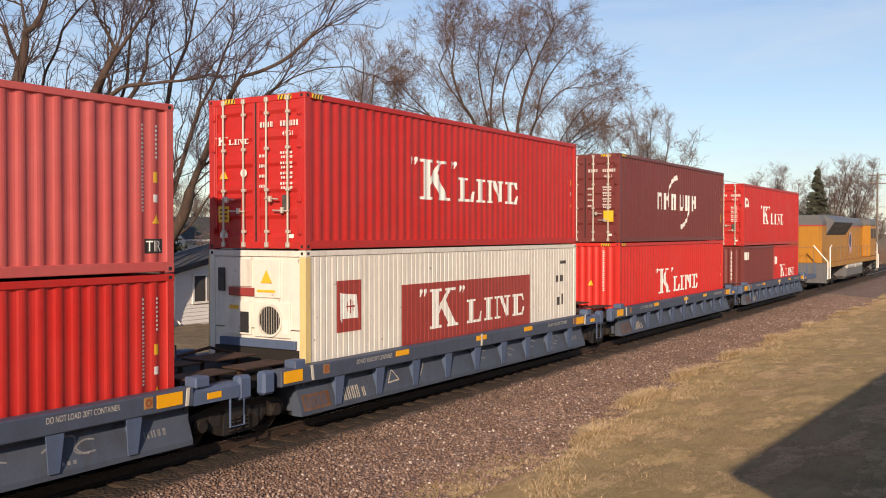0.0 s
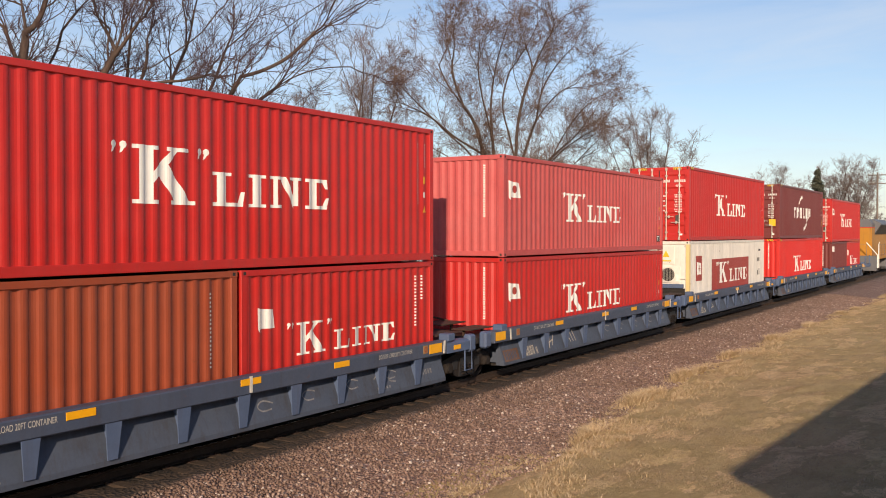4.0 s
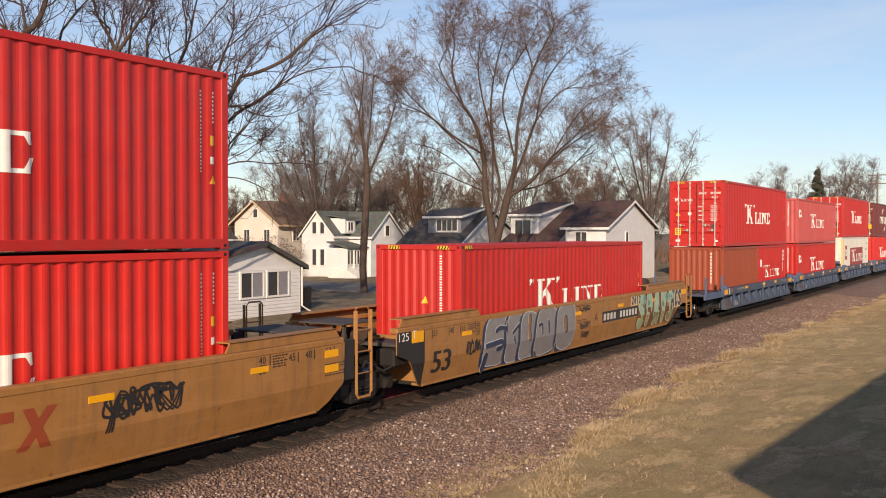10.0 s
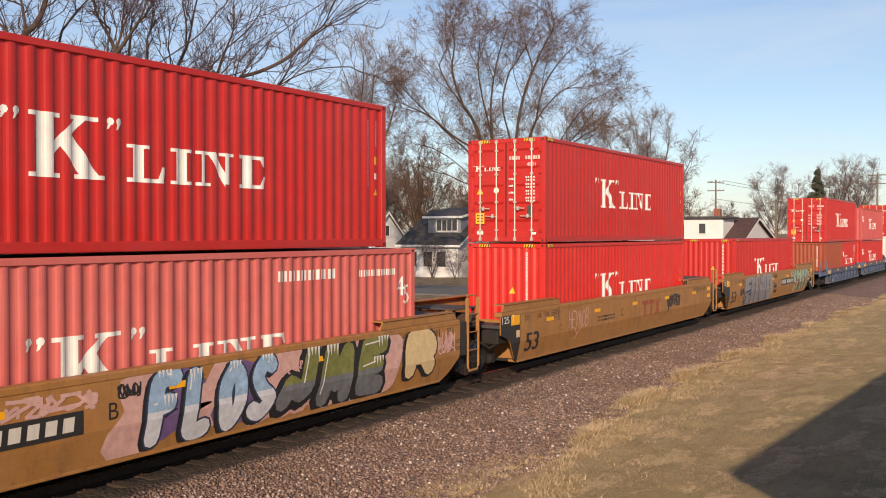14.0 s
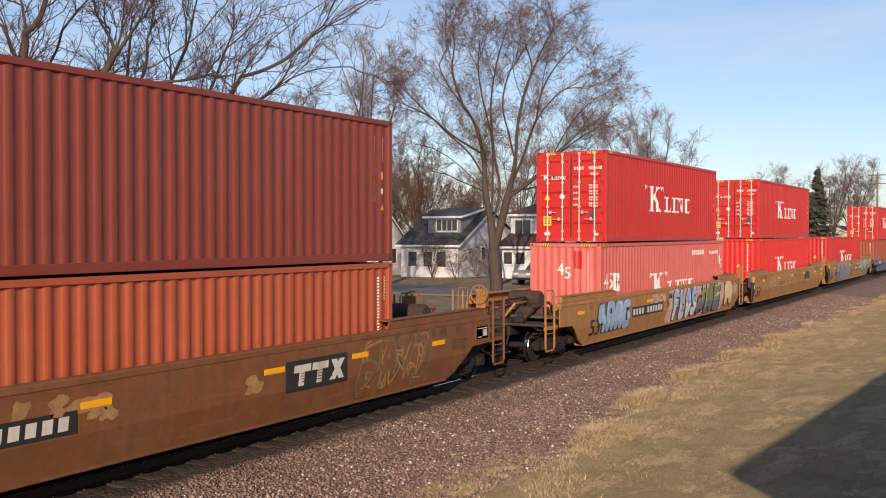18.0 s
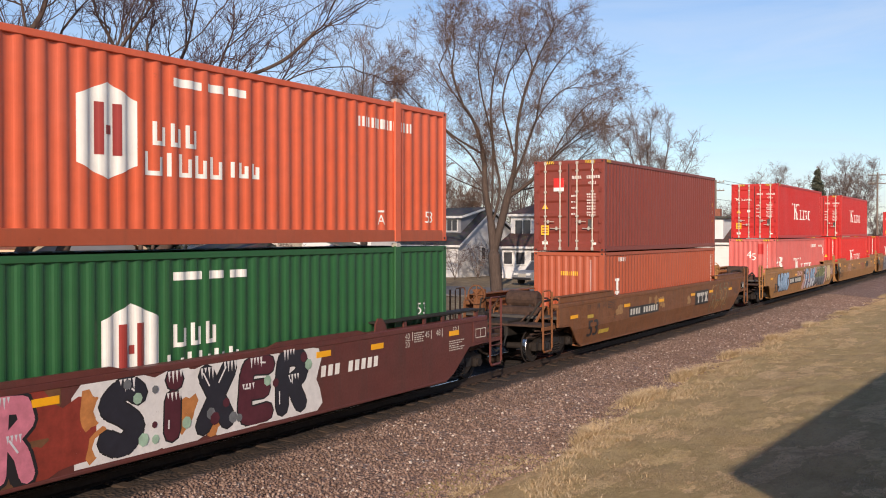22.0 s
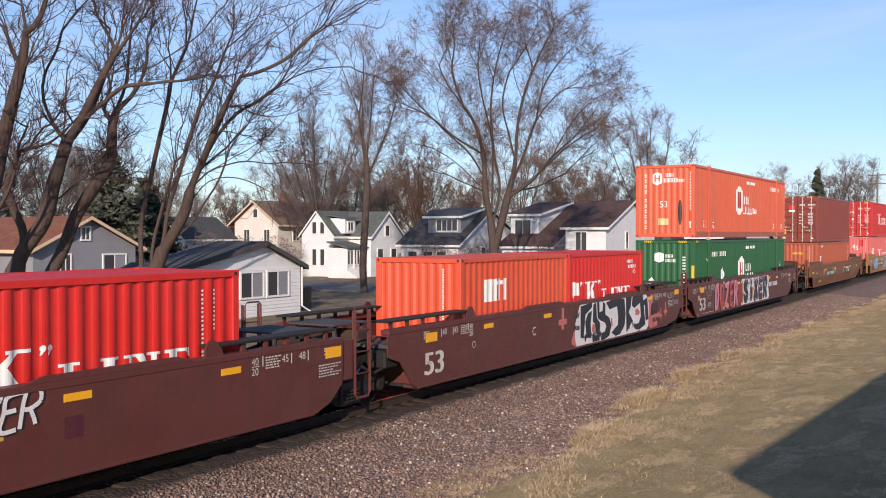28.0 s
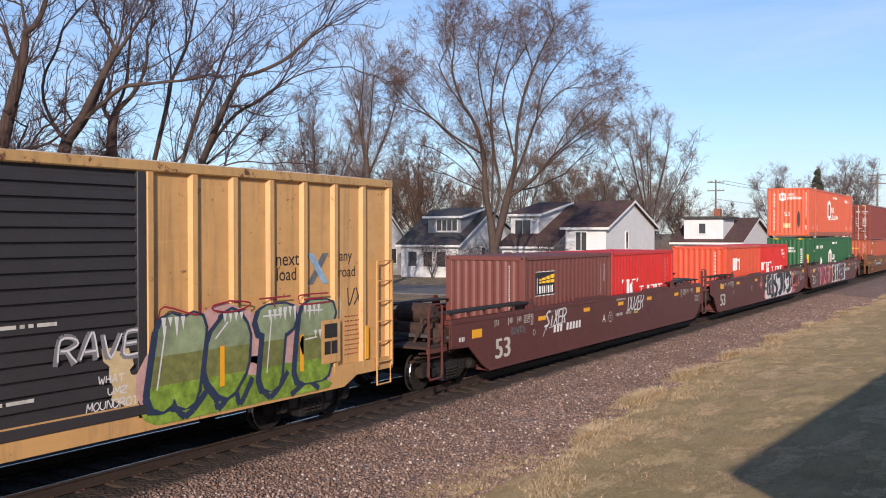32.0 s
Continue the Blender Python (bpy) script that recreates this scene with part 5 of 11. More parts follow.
def patch(outline):
    """Triangles of one outline of any shape."""
    tris = geometry.tessellate_polygon([[Vector((u, v, 0)) for u, v in outline]])
    return [[outline[i] for i in t] for t in tris]


def blob(rng, u, v, w, h, n=22, wob=0.16, slant=0.12, square=3.2):
    out = []
    ph = [rng.uniform(0, 6.28) for _ in range(4)]
    for i in range(n):
        a = 2 * math.pi * i / n
        c, d = math.cos(a), math.sin(a)
        r = (abs(c) ** square + abs(d) ** square) ** (-1 / square)
        r *= 1 + wob * (0.5 * math.sin(2 * a + ph[0]) + 0.5 * math.sin(3 * a + ph[1]) + 0.4 * math.sin(5 * a + ph[2]))
        y = v + d * r * h / 2
        out.append((u + c * r * w / 2 + slant * (y - v), y))
    return out


def fan_tris(poly):
    cu, cv = sum(p[0] for p in poly) / len(poly), sum(p[1] for p in poly) / len(poly)
    return [[(cu, cv), poly[i], poly[(i + 1) % len(poly)]] for i in range(len(poly))]


def grow(poly, k):
    cu, cv = sum(p[0] for p in poly) / len(poly), sum(p[1] for p in poly) / len(poly)
    out = []
    for u, v in poly:
        d = math.hypot(u - cu, v - cv) or 1
        out.append((u + (u - cu) / d * k, v + (v - cv) / d * k))
    return out


def band(pts, w, taper=True):
    out = []
    for i in range(len(pts) - 1):
        (a, b), (c, d) = pts[i], pts[i + 1]
        L = math.hypot(c - a, d - b) or 1
        nx, ny = -(d - b) / L, (c - a) / L
        w0 = w
        out.append([(a + nx * w0, b + ny * w0), (c + nx * w0, d + ny * w0), (c - nx * w0, d - ny * w0), (a - nx * w0, b - ny * w0)])
    return out


def clamp(polys, lo, hi):
    return [[(u, min(hi, max(lo, v))) for u, v in p] for p in polys]


def stroke(pts, w, rounds=True):
    out = band(pts, w)
    if rounds:
        for u, v in pts:
            out += disc(u, v, w, 8)
    return out


def curve(pts, n=4):
    out = []
    for j in range(len(pts) - 1):
        p0, p1, p2, p3 = pts[max(j - 1, 0)], pts[j], pts[j + 1], pts[min(j + 2, len(pts) - 1)]
        for k in range(n):
            t = k / n
            out.append(tuple(0.5 * (2 * p1[i] + (p2[i] - p0[i]) * t + (2 * p0[i] - 5 * p1[i] + 4 * p2[i] - p3[i]) * t * t + (3 * p1[i] - p0[i] - 3 * p2[i] + p3[i]) * t ** 3) for i in (0, 1)))
    return out + [pts[-1]]


SIGNS = {
    "S": [[(0.9, 0.8), (0, 1), (-0.9, 0.55), (0, 0), (0.9, -0.5), (0, -1), (-0.9, -0.8)]],
    "E": [[(0.9, 1), (-0.7, 0.95), (-0.8, 0), (-0.7, -0.95), (0.95, -1)], [(-0.7, 0), (0.6, 0.05)]],
    "U": [[(-0.85, 1), (-0.8, -0.5), (0, -1), (0.75, -0.5), (0.85, 1)]],
    "D": [[(-0.75, -0.95), (-0.8, 0.95), (0.3, 0.9), (0.9, 0.1), (0.4, -0.85), (-0.75, -0.95)]],
    "O": [[(0, 1), (-0.85, 0.4), (-0.8, -0.5), (0, -1), (0.85, -0.4), (0.8, 0.5), (0, 1)]],
    "Z": [[(-0.9, 0.9), (0.9, 1), (0.1, 0), (-0.9, -0.9), (0.95, -1)]],
    "R": [[(-0.75, -1), (-0.8, 0.95), (0.5, 0.95), (0.85, 0.4), (0, 0), (-0.7, 0)], [(0, 0), (0.5, -0.5), (0.95, -1)]],
    "F": [[(0.9, 1), (-0.7, 0.95), (-0.75, -1)], [(-0.7, 0.1), (0.5, 0.15)]],
    "K": [[(-0.7, -1), (-0.7, 1)], [(0.8, 1), (-0.6, 0), (0.85, -1)]],
    "L": [[(-0.7, 1), (-0.75, -0.9), (0.8, -1)]],
    "I": [[(0, -1), (0.05, 0.3)], [(0.05, 0.95), (0.1, 1)]],
    "X": [[(-0.9, 1), (0.9, -1)], [(0.9, 1), (-0.9, -1)]],
    "A": [[(-0.9, -1), (-0.1, 1), (0.2, 1), (0.85, -1)], [(-0.5, -0.3), (0.6, -0.3)]],
    "B": [[(-0.7, -1), (-0.7, 1), (0.5, 0.9), (0.6, 0.3), (-0.5, 0.05), (0.8, -0.2), (0.7, -0.85), (-0.7, -1)]],
    "C": [[(0.85, 0.75), (0, 1), (-0.85, 0.2), (-0.6, -0.8), (0.1, -1), (0.9, -0.7)]],
    "H": [[(-0.8, 1), (-0.7, -1)], [(0.7, 1), (0.8, -1)], [(-0.75, 0.05), (0.75, 0.05)]],
    "J": [[(0.9, 1), (0.7, -0.3), (0.2, -0.6), (-0.5, -0.2), (-1.0, -0.9)]],
    "M": [[(-0.9, -1), (-0.75, 1), (0.0, -0.4), (0.75, 1), (0.9, -1)]],
    "N": [[(-0.8, -1), (-0.75, 1), (0.7, -1), (0.8, 1)]],
    "P": [[(-0.6, -1), (-0.7, 1), (0.6, 0.9), (0.7, 0.2), (-0.5, 0.0)]],
    "T": [[(-0.9, 0.9), (0.9, 1)], [(0.0, 0.95), (0.05, -1)]],
    "V": [[(-0.9, 1), (-0.05, -1), (0.9, 1)]],
    "W": [[(-0.95, 1), (-0.5, -1), (0, 0.4), (0.5, -1), (0.95, 1)]],
    "Y": [[(-0.85, 1), (0, 0), (0.85, 1)], [(0, 0), (-0.1, -1)]],
    "0": [[(0, 1), (-0.8, 0), (0, -1), (0.8, 0), (0, 1)]],
    "1": [[(-0.4, 0.6), (0.1, 1), (0.1, -1)]],
    "2": [[(-0.7, 0.6), (0, 1), (0.7, 0.5), (-0.8, -0.9), (0.85, -0.9)]],
    "3": [[(-0.7, 0.8), (0.4, 1), (0.6, 0.4), (0, 0.05), (0.8, -0.4), (0.2, -1), (-0.8, -0.8)]],
}


def tag(car, signs, u0, u1, v0, v1, y, mat, w=0.02, label="", slant=0.2, lift=0.006, seed=1):
    """Thin sprayed signs drawn with single strokes."""
    rng = random.Random(seed)
    step, mid, e = (u1 - u0) / len(signs), (v0 + v1) / 2, (v1 - v0) / 2
    out = []
    for i, g in enumerate(signs):
        for way in SIGNS.get(g, []):
            pts = [(u0 + (i + 0.5) * step + gx * step * 0.46 + slant * gy * e + rng.uniform(-0.05, 0.05) * step, mid + gy * e * rng.uniform(0.85, 1.1)) for gx, gy in way]
            out += band(curve(pts, 3), w)
    return flat_marks(car, "graffiti", clamp(out, v0 - 0.08, v1 + 0.05), mat, y, label or "thin sprayed strokes", lift)


def mural(car, seed, u0, u1, v0, v1, n, y, fill, rim, cutc, glint=None, back=None, name="graffiti", label="", slant=0.15, thick=0.25, bubble=True, signs="", rimw=0.035, accent=None, tiers=None, drop=0.07):
    """Sprayed shapes that stand side by side like swollen signs but spell nothing: haze, drop shade, rims, fills and glints."""
    rng = random.Random(seed)
    w, h, mid = (u1 - u0) / n, v1 - v0, (v0 + v1) / 2
    if back is not None:
        b = []
        for i in range(n + 1):
            b += fan_tris(blob(rng, u0 + i * w, mid, w * 1.5, h * 1.05, 18, 0.25))
        flat_marks(car, name, clamp(b, v0, v1), back, y, label, 0.003)
    shade, outer, inner, lights, fills = [], [], [], [], {}
    t = thick * min(w, h * 0.8)
    for i in range(n):
        c = u0 + (i + 0.5) * w
        a, e = 0.5 * w - t - 0.02, 0.5 * h - t - 0.03
        grid = [(gx * a, gy * e) for gy in (-1, 0, 1) for gx in (-1, 0, 1)]
        path = [rng.choice((0, 2, 6, 8))]
        for _ in range(rng.choice((4, 5, 5, 6))):
            x, yv = path[-1] % 3, path[-1] // 3
            nxt = [q for q in range(9) if q != path[-1] and q not in path[-3:] and abs(q % 3 - x) <= 2 and 0 < abs(q % 3 - x) + abs(q // 3 - yv) <= 2]
            path.append(rng.choice(nxt))
        pts = [(c + grid[q][0] + slant * grid[q][1] + rng.uniform(-0.03, 0.03) * w, mid + grid[q][1] + rng.uniform(-0.03, 0.03) * h) for q in path]
        if bubble:
            pts = curve(pts, 3)
        if signs:
            t = thick * min(w, h * 0.8)
            for k, way in enumerate(SIGNS[signs[i]]):
                pts = [(c + gx * a + slant * gy * e, mid + gy * e) for gx, gy in way]
                pts = [(p + rng.uniform(-0.03, 0.03) * w, q + rng.uniform(-0.03, 0.03) * h) for p, q in pts]
                if bubble:
                    pts = curve(pts, 3)
                f = fill[i % len(fill)] if isinstance(fill, list) else fill
                shade += stroke([(p - drop, q - 0.6 * drop) for p, q in pts], t + rimw, True)
                outer += stroke(pts, t + rimw, True)
                fills.setdefault(f.name, (f, []))[1].extend(stroke(pts, t, True))
                p, q = max(pts, key=lambda z: z[1])
                for k2 in range(4):
                    x = p - t * 0.8 + k2 * t * 0.5
                    lights += [[(x, q + t * 0.8), (x + 0.35 * t, q + t * 0.8), (x + 0.2 * t, q + t * rng.uniform(-0.6, 0.3))]]
                lights += band([(p - 0.45 * t, q + 0.3 * t) for p, q in pts[:2]], 0.014)
            continue
        shade += stroke([(p - 0.05, q - 0.05) for p, q in pts], t + 0.035, bubble)
        outer += stroke(pts, t + 0.035, bubble)
        inner += stroke(pts, t, bubble)
        lights += band([(p - 0.3 * t, q + 0.45 * t) for p, q in pts[1:max(3, len(pts) // 3)]], 0.016)
        lights += band([(p - 0.3 * t, q + 0.45 * t) for p, q in pts[-3:]], 0.014)
    flat_marks(car, name, clamp(shade, v0, v1), cutc, y, label, 0.005)
    flat_marks(car, name, clamp(outer, v0, v1), rim, y, label, 0.0075)
    if inner:
        flat_marks(car, name, clamp(inner, v0, v1), fill, y, label, 0.010)
    for f, polys in fills.values():
        for lo, hi, m in (tiers or ((v0, v1, f),)):
            flat_marks(car, name, level_cut(clamp(polys, v0, v1), lo, hi), m, y, label, 0.010)
    if accent is not None:
        tri = []
        for i in range(n - 1):
            c = u0 + (i + 1) * w
            tri.append([(c - 0.3 * w, v0 + 0.02), (c + 0.16 * w, v0 + 0.02), (c + rng.uniform(0.0, 0.2) * w, v0 + h * rng.uniform(0.25, 0.45))])
        flat_marks(car, name, tri[1::2] + tri[-1:], accent, y, label, 0.0062)
    if glint is not None:
        flat_marks(car, name, clamp(lights, v0, v1), glint, y, label, 0.0125)


def scribble(car, n, u0, u1, v0, v1, y, mat, w=0.014, label="", seed=1):
    """A quick running hand of n loops that spells nothing."""
    rng = random.Random(seed * 31 + n)
    step, mid, e = (u1 - u0) / n, (v0 + v1) / 2, (v1 - v0) / 2
    for k in range(2):
        pts = []
        for i in range(n):
            c = u0 + (i + 0.5) * step
            for j in range(rng.choice((3, 4, 5))):
                pts.append((c + rng.uniform(-0.55, 0.6) * step, mid + rng.choice((-1, 1)) * e * rng.uniform(0.3, 1.0)))
        flat_marks(car, "graffiti_scrawl", clamp(band(curve(pts, 4), w), v0 - 0.03, v1 + 0.03), mat, y, label or "thin sprayed scrawl", 0.006 + 0.0006 * k)


SPRAY = {
    "silver": plain("spray_silver", (0.30, 0.29, 0.30), 0.4, 0.3, 0.12),
    "navy": plain("spray_navy", (0.03, 0.045, 0.09), 0.5),
    "teal": plain("spray_teal", (0.10, 0.27, 0.25), 0.5, 0, 0.3),
    "mint": plain("spray_mint", (0.33, 0.48, 0.36), 0.5, 0, 0.25),
    "pink": plain("spray_pink", (0.62, 0.2, 0.27), 0.5, 0, 0.25),
    "red": plain("spray_red", (0.5, 0.05, 0.045), 0.5, 0, 0.25),
    "plum": plain("spray_dark_plum", (0.09, 0.02, 0.03), 0.5, 0, 0.25),
    "orange": plain("spray_orange", (0.5, 0.2, 0.06), 0.5, 0, 0.25),
    "crimson": plain("spray_crimson", (0.33, 0.02, 0.04), 0.5, 0, 0.25),
    "lime": plain("spray_lime", (0.24, 0.36, 0.04), 0.5, 0, 0.5),
    "sage": plain("spray_sage", (0.3, 0.36, 0.2), 0.5, 0, 0.5, 1.5),
    "moss": plain("spray_moss", (0.2, 0.21, 0.06), 0.5, 0, 0.35),
    "olive": plain("spray_olive", (0.13, 0.16, 0.09), 0.5, 0, 0.3),
    "sky": plain("spray_sky_blue", (0.3, 0.45, 0.62), 0.5, 0, 0.3),
    "slate": plain("spray_slate", (0.16, 0.17, 0.18), 0.5, 0, 0.3),
    "white": plain("spray_white", (0.72, 0.7, 0.68), 0.5, 0, 0.12),
    "black": plain("spray_black", (0.018, 0.018, 0.02), 0.5),
    "ochre": plain("spray_ochre", (0.55, 0.38, 0.05), 0.5, 0, 0.2),
    "umber": plain("spray_umber", (0.16, 0.075, 0.035), 0.5, 0, 0.3),
    "rust": plain("spray_rust_red", (0.26, 0.04, 0.025), 0.5, 0, 0.3),
    "ink": plain("spray_blue_black", (0.022, 0.022, 0.032), 0.5, 0, 0.2),
    "ice": plain("spray_pale_ice", (0.6, 0.62, 0.66), 0.5, 0, 0.2),
    "violet": plain("spray_violet", (0.16, 0.1, 0.24), 0.5, 0, 0.3),
    "salmon": plain("spray_salmon", (0.55, 0.16, 0.13), 0.5, 0, 0.3),
    "tan": plain("spray_faded_tan", (0.36, 0.2, 0.08), 0.6, 0, 0.3),
    "rose": plain("spray_pale_rose", (0.6, 0.36, 0.32), 0.5, 0, 0.2),
    "cream": plain("spray_cream", (0.66, 0.5, 0.27), 0.5, 0, 0.15),
}

# ---- fifty-three foot well cars ----
WELL = 16.3
FACE = 1.499


def end_clutter(car, xe, d, seed, mat):
    """Pipes, valves and rods that crowd the coupled end of a car."""
    rng = random.Random(seed)
    for k in range(7):
        y, z = rng.uniform(-1.1, 0.9), rng.uniform(1.12, 1.7)
        u, v = rng.uniform(0.2, 1.2), rng.uniform(1.5, 2.5)
        m = rng.choice((STEEL_RUST, STEEL_RUST, mat, STEEL_DARK))
        s = Shape()
        s.tube([(xe + d * u, y, 1.05), (xe + d * u, y, z - 0.08), (xe + d * (u + 0.1), y + 0.05, z), (xe + d * (v - 0.1), y + rng.uniform(-0.3, 0.3), z + rng.uniform(-0.1, 0.1)), (xe + d * v, y + 0.1, 1.08)], rng.uniform(0.022, 0.045), 6)
        part("brake_pipe", s, m, car, "grimy brake pipe")
    for k in range(5):
        x, y = xe + d * rng.uniform(0.3, 2.3), rng.uniform(-1.2, 0.8)
        w, h = rng.uniform(0.08, 0.2), rng.uniform(0.15, 0.42)
        s = Shape()
        s.box(x - w, x + w, y - w * 0.9, y + w * 0.9, 1.06, 1.06 + h, 0.04)
        s.tube([(x, y, 1.0 + h), (x, y, 1.16 + h)], w * 0.5, 8)
        part("valve", s, rng.choice((STEEL_RUST, mat, STEEL_DARK)), car, "greasy brake valve")
    s = Shape()
    x = xe + d * 0.7
    s.revolve([(-0.5, 0.001), (-0.5, 0.2), (-0.44, 0.25), (0.44, 0.25), (0.5, 0.2), (0.5, 0.001)], (x, 0.1, 1.62), 1, 16)
    part("air_reservoir", s, STEEL_RUST, car, "rust-brown cylindrical reservoir")
    s = Shape()
    s.box(x - 0.2, x + 0.2, -0.3, -0.22, 1.1, 1.5)
    s.box(x - 0.2, x + 0.2, 0.42, 0.5, 1.1, 1.5)
    part("reservoir_cradle", s, STEEL_RUST, car)
    # lower: rods and levers over the truck
    for k in range(3):
        y = -1.3 + 0.12 * k
        s = Shape()
        s.tube([(xe + d * 0.5, y, 0.98 - 0.1 * k), (xe + d * 1.5, y, 0.86 - 0.06 * k), (xe + d * 2.6, y + 0.1, 0.92 - 0.1 * k)], 0.025, 6)
        part("brake_rod", s, STEEL_RUST, car)


def sheet(s, outline, fold, out=0.0, thick=0.035):
    """A steel sheet on the near side, leaning in below the fold where the car has one."""
    for p in (level_cut([outline], -9, FOLD_Z) + level_cut([outline], FOLD_Z, 9) if fold else [outline]):
        n = len(p)
        ys = [-FACE - out + (lean(v) if fold else 0.0) for u, v in p]
        vs = [(u, y, v) for (u, v), y in zip(p, ys)] + [(u, y + thick, v) for (u, v), y in zip(p, ys)]
        s.add(vs, [tuple(range(n)), tuple(range(2 * n - 1, n - 1, -1))] + [(i, i + n, (i + 1) % n + n, (i + 1) % n) for i in range(n)])


def well_side(s, rear, front, fold, nose):
    mid = [(0.0, 0.28), (WELL, 0.28)]
    ends = []
    if front == "coupled":
        mid += [(WELL, 1.5)]
        ends.append([(WELL, 0.28), (WELL + 0.3, 0.42), (WELL + 0.95, 0.92), (WELL + 0.95, 1.5), (WELL, 1.5)])
        ends.append([(WELL + 0.95, 0.92), (WELL + 1.8, 0.95), (WELL + 1.8, 1.5), (WELL + 0.95, 1.5)])
    else:
        mid += [(WELL, 1.5)]
        ends.append([(WELL, 0.28), (WELL + nose - 0.35, 0.42), (WELL + nose, 0.72), (WELL + nose + 0.03, 1.5), (WELL, 1.5)])
    mid += [(0.0, 1.5)]
    if rear == "coupled":
        ends.append([(0.0, 0.28), (0.0, 1.5), (-0.95, 1.5), (-0.95, 0.92), (-0.3, 0.42)])
        ends.append([(-0.95, 1.5), (-1.8, 1.5), (-1.8, 0.95), (-0.95, 0.92)])
    else:
        ends.append([(0.0, 0.28), (0.0, 1.5), (-0.62, 1.5), (-0.62, 0.9), (-0.15, 0.36)])
        ends.append([(-0.62, 1.5), (-1.05, 1.5), (-1.05, 1.04), (-0.62, 0.9)])
    for p in [mid] + ends:
        sheet(s, p, fold)


def thin_rows(u, v, w, seed):
    """One row of small print as a run of short bars."""
    rng, out, end = random.Random(seed), [], u + w
    while u < end:
        k = rng.uniform(0.03, 0.09)
        out += block(u, v, k, 0.022)
        u += k + 0.022
    return out


def well_car(x, paint_mat, label, rear, front, number, unit_letter="", numbers=BLACK, marks=None, nose=0.62, letter_at=6.95):
    fold = paint_mat in (TTX_YELLOW, TTX_RUSTY)
    car = thing("well_car", label, "rail car", pose(x, TRACK_Y, 0), "well cars of the train")
    MOVERS.append((car, x, TRACK_Y, 0.0))
    if fold:
        FOLDED.add(car.name)
    a0 = -1.8 if rear == "coupled" else -1.05
    a1 = WELL + (1.8 if front == "coupled" else nose)
    side = Shape()
    well_side(side, rear, front, fold, nose)
    sm = side.mesh("side_sheet")
    part("side_sheet", sm, paint_mat, car)
    part("side_sheet", sm, paint_mat, car, at=Matrix.Diagonal((1, -1, 1, 1)))
    for sy in (-1, 1):
        s = Shape()
        s.box(a0, a1, min(sy * (FACE + 0.012), sy * (FACE - 0.2)), max(sy * (FACE + 0.012), sy * (FACE - 0.2)), 1.47, 1.59, 0.02)
        part("top_chord", s, paint_mat, car)
        s = Shape()
        rim = FACE + 0.008 - (lean(0.28) if fold else 0.0)
        s.box(0.05, WELL - 0.05, min(sy * rim, sy * 1.1), max(sy * rim, sy * 1.1), 0.245, 0.31, 0.015)
        part("bottom_chord", s, paint_mat, car)
        for q0, q1 in ((a0 + 0.1, 2.45), (WELL - 2.45, a1 - 0.1)):
            s = Shape()
            y0, y1 = sy * (FACE - 0.02), sy * (FACE - 0.34)
            if paint_mat is AOK_BROWN:
                s.box(q0 - 0.1, q1 - 0.1, min(y0, y1 - sy * 0.1), max(y0, y1 - sy * 0.1), 1.725, 1.765, 0.006)
                guide = part("container_guide", s, STEEL_DARK, car, "dark flat walkway strip on short posts")
                for k in range(6):
                    u = q0 + 0.1 + k * (q1 - q0 - 0.4) / 5
                    part("guide_post", cached(("guide_post",), lambda s: s.box(-0.05, 0.05, -0.02, 0.02, 1.59, 1.728)), paint_mat, guide, at=pose(u, y0 - sy * 0.06, 0))
                for u in (q1 - 0.12 if q0 < 2 else q0 - 0.08,):
                    e = Shape()
                    e.prism([(u - 0.2, 1.585), (u + 0.22, 1.585), (u + 0.14, 1.72), (u + 0.04, 1.84), (u - 0.1, 1.85), (u - 0.18, 1.74)], 1, min(y0 + sy * 0.005, y0 - sy * 0.03), max(y0 + sy * 0.005, y0 - sy * 0.03))
                    part("guide_ear", e, paint_mat, guide, "rounded brown steel ear")
                continue
            s.prism([(q0, 1.6), (q1, 1.6), (q1 - 0.12, 1.76), (q0 + 0.1, 1.76)], 1, min(y0, y0 - sy * 0.03), max(y0, y0 - sy * 0.03))
            s.box(q0 + 0.1, q1 - 0.12, min(y0, y1), max(y0, y1), 1.745, 1.77)
            part("container_guide", s, paint_mat, car, "sloped steel guide board")
        for i in range(9):
            part("inner_stiffener", cached(("inner_stiffener", fold), lambda s: s.box(-0.05, 0.05, -0.043, 0.043, FOLD_Z if fold else 0.3, 1.47)), paint_mat, car, at=pose(1.2 + i * (WELL - 2.4) / 8, sy * (FACE - 0.0775), 0))
        if paint_mat is AOK_BROWN:
            for q0, q1 in ((4.9, 7.5), (10.4, 13.3)):
                s = Shape()
                s.prism([(q0, 1.585), (q1, 1.585), (q1 - 0.3, 1.67), (q0 + 0.3, 1.67)], 1, min(sy * (FACE + 0.008), sy * (FACE - 0.05)), max(sy * (FACE + 0.008), sy * (FACE - 0.05)))
                part("raised_lip", s, paint_mat, car)
    for q in (0.12, WELL - 0.2):
        s = Shape()
        half = FACE - (0.16 if fold else 0.035)
        s.box(q, q + 0.08, -half, half, 0.3, 1.3, 0.01)
        part("bulkhead", s, paint_mat, car)
    for u in (0.25, 3.2, 6.1, WELL / 2, WELL - 6.1, WELL - 3.2, WELL - 0.4):
        part("cross_bearer", cached(("cross_bearer",), lambda s: s.box(-0.15, 0.15, -1.3, 1.3, 0.25, 0.33, 0.01)), STEEL_DARK, car, at=pose(u, 0, 0))
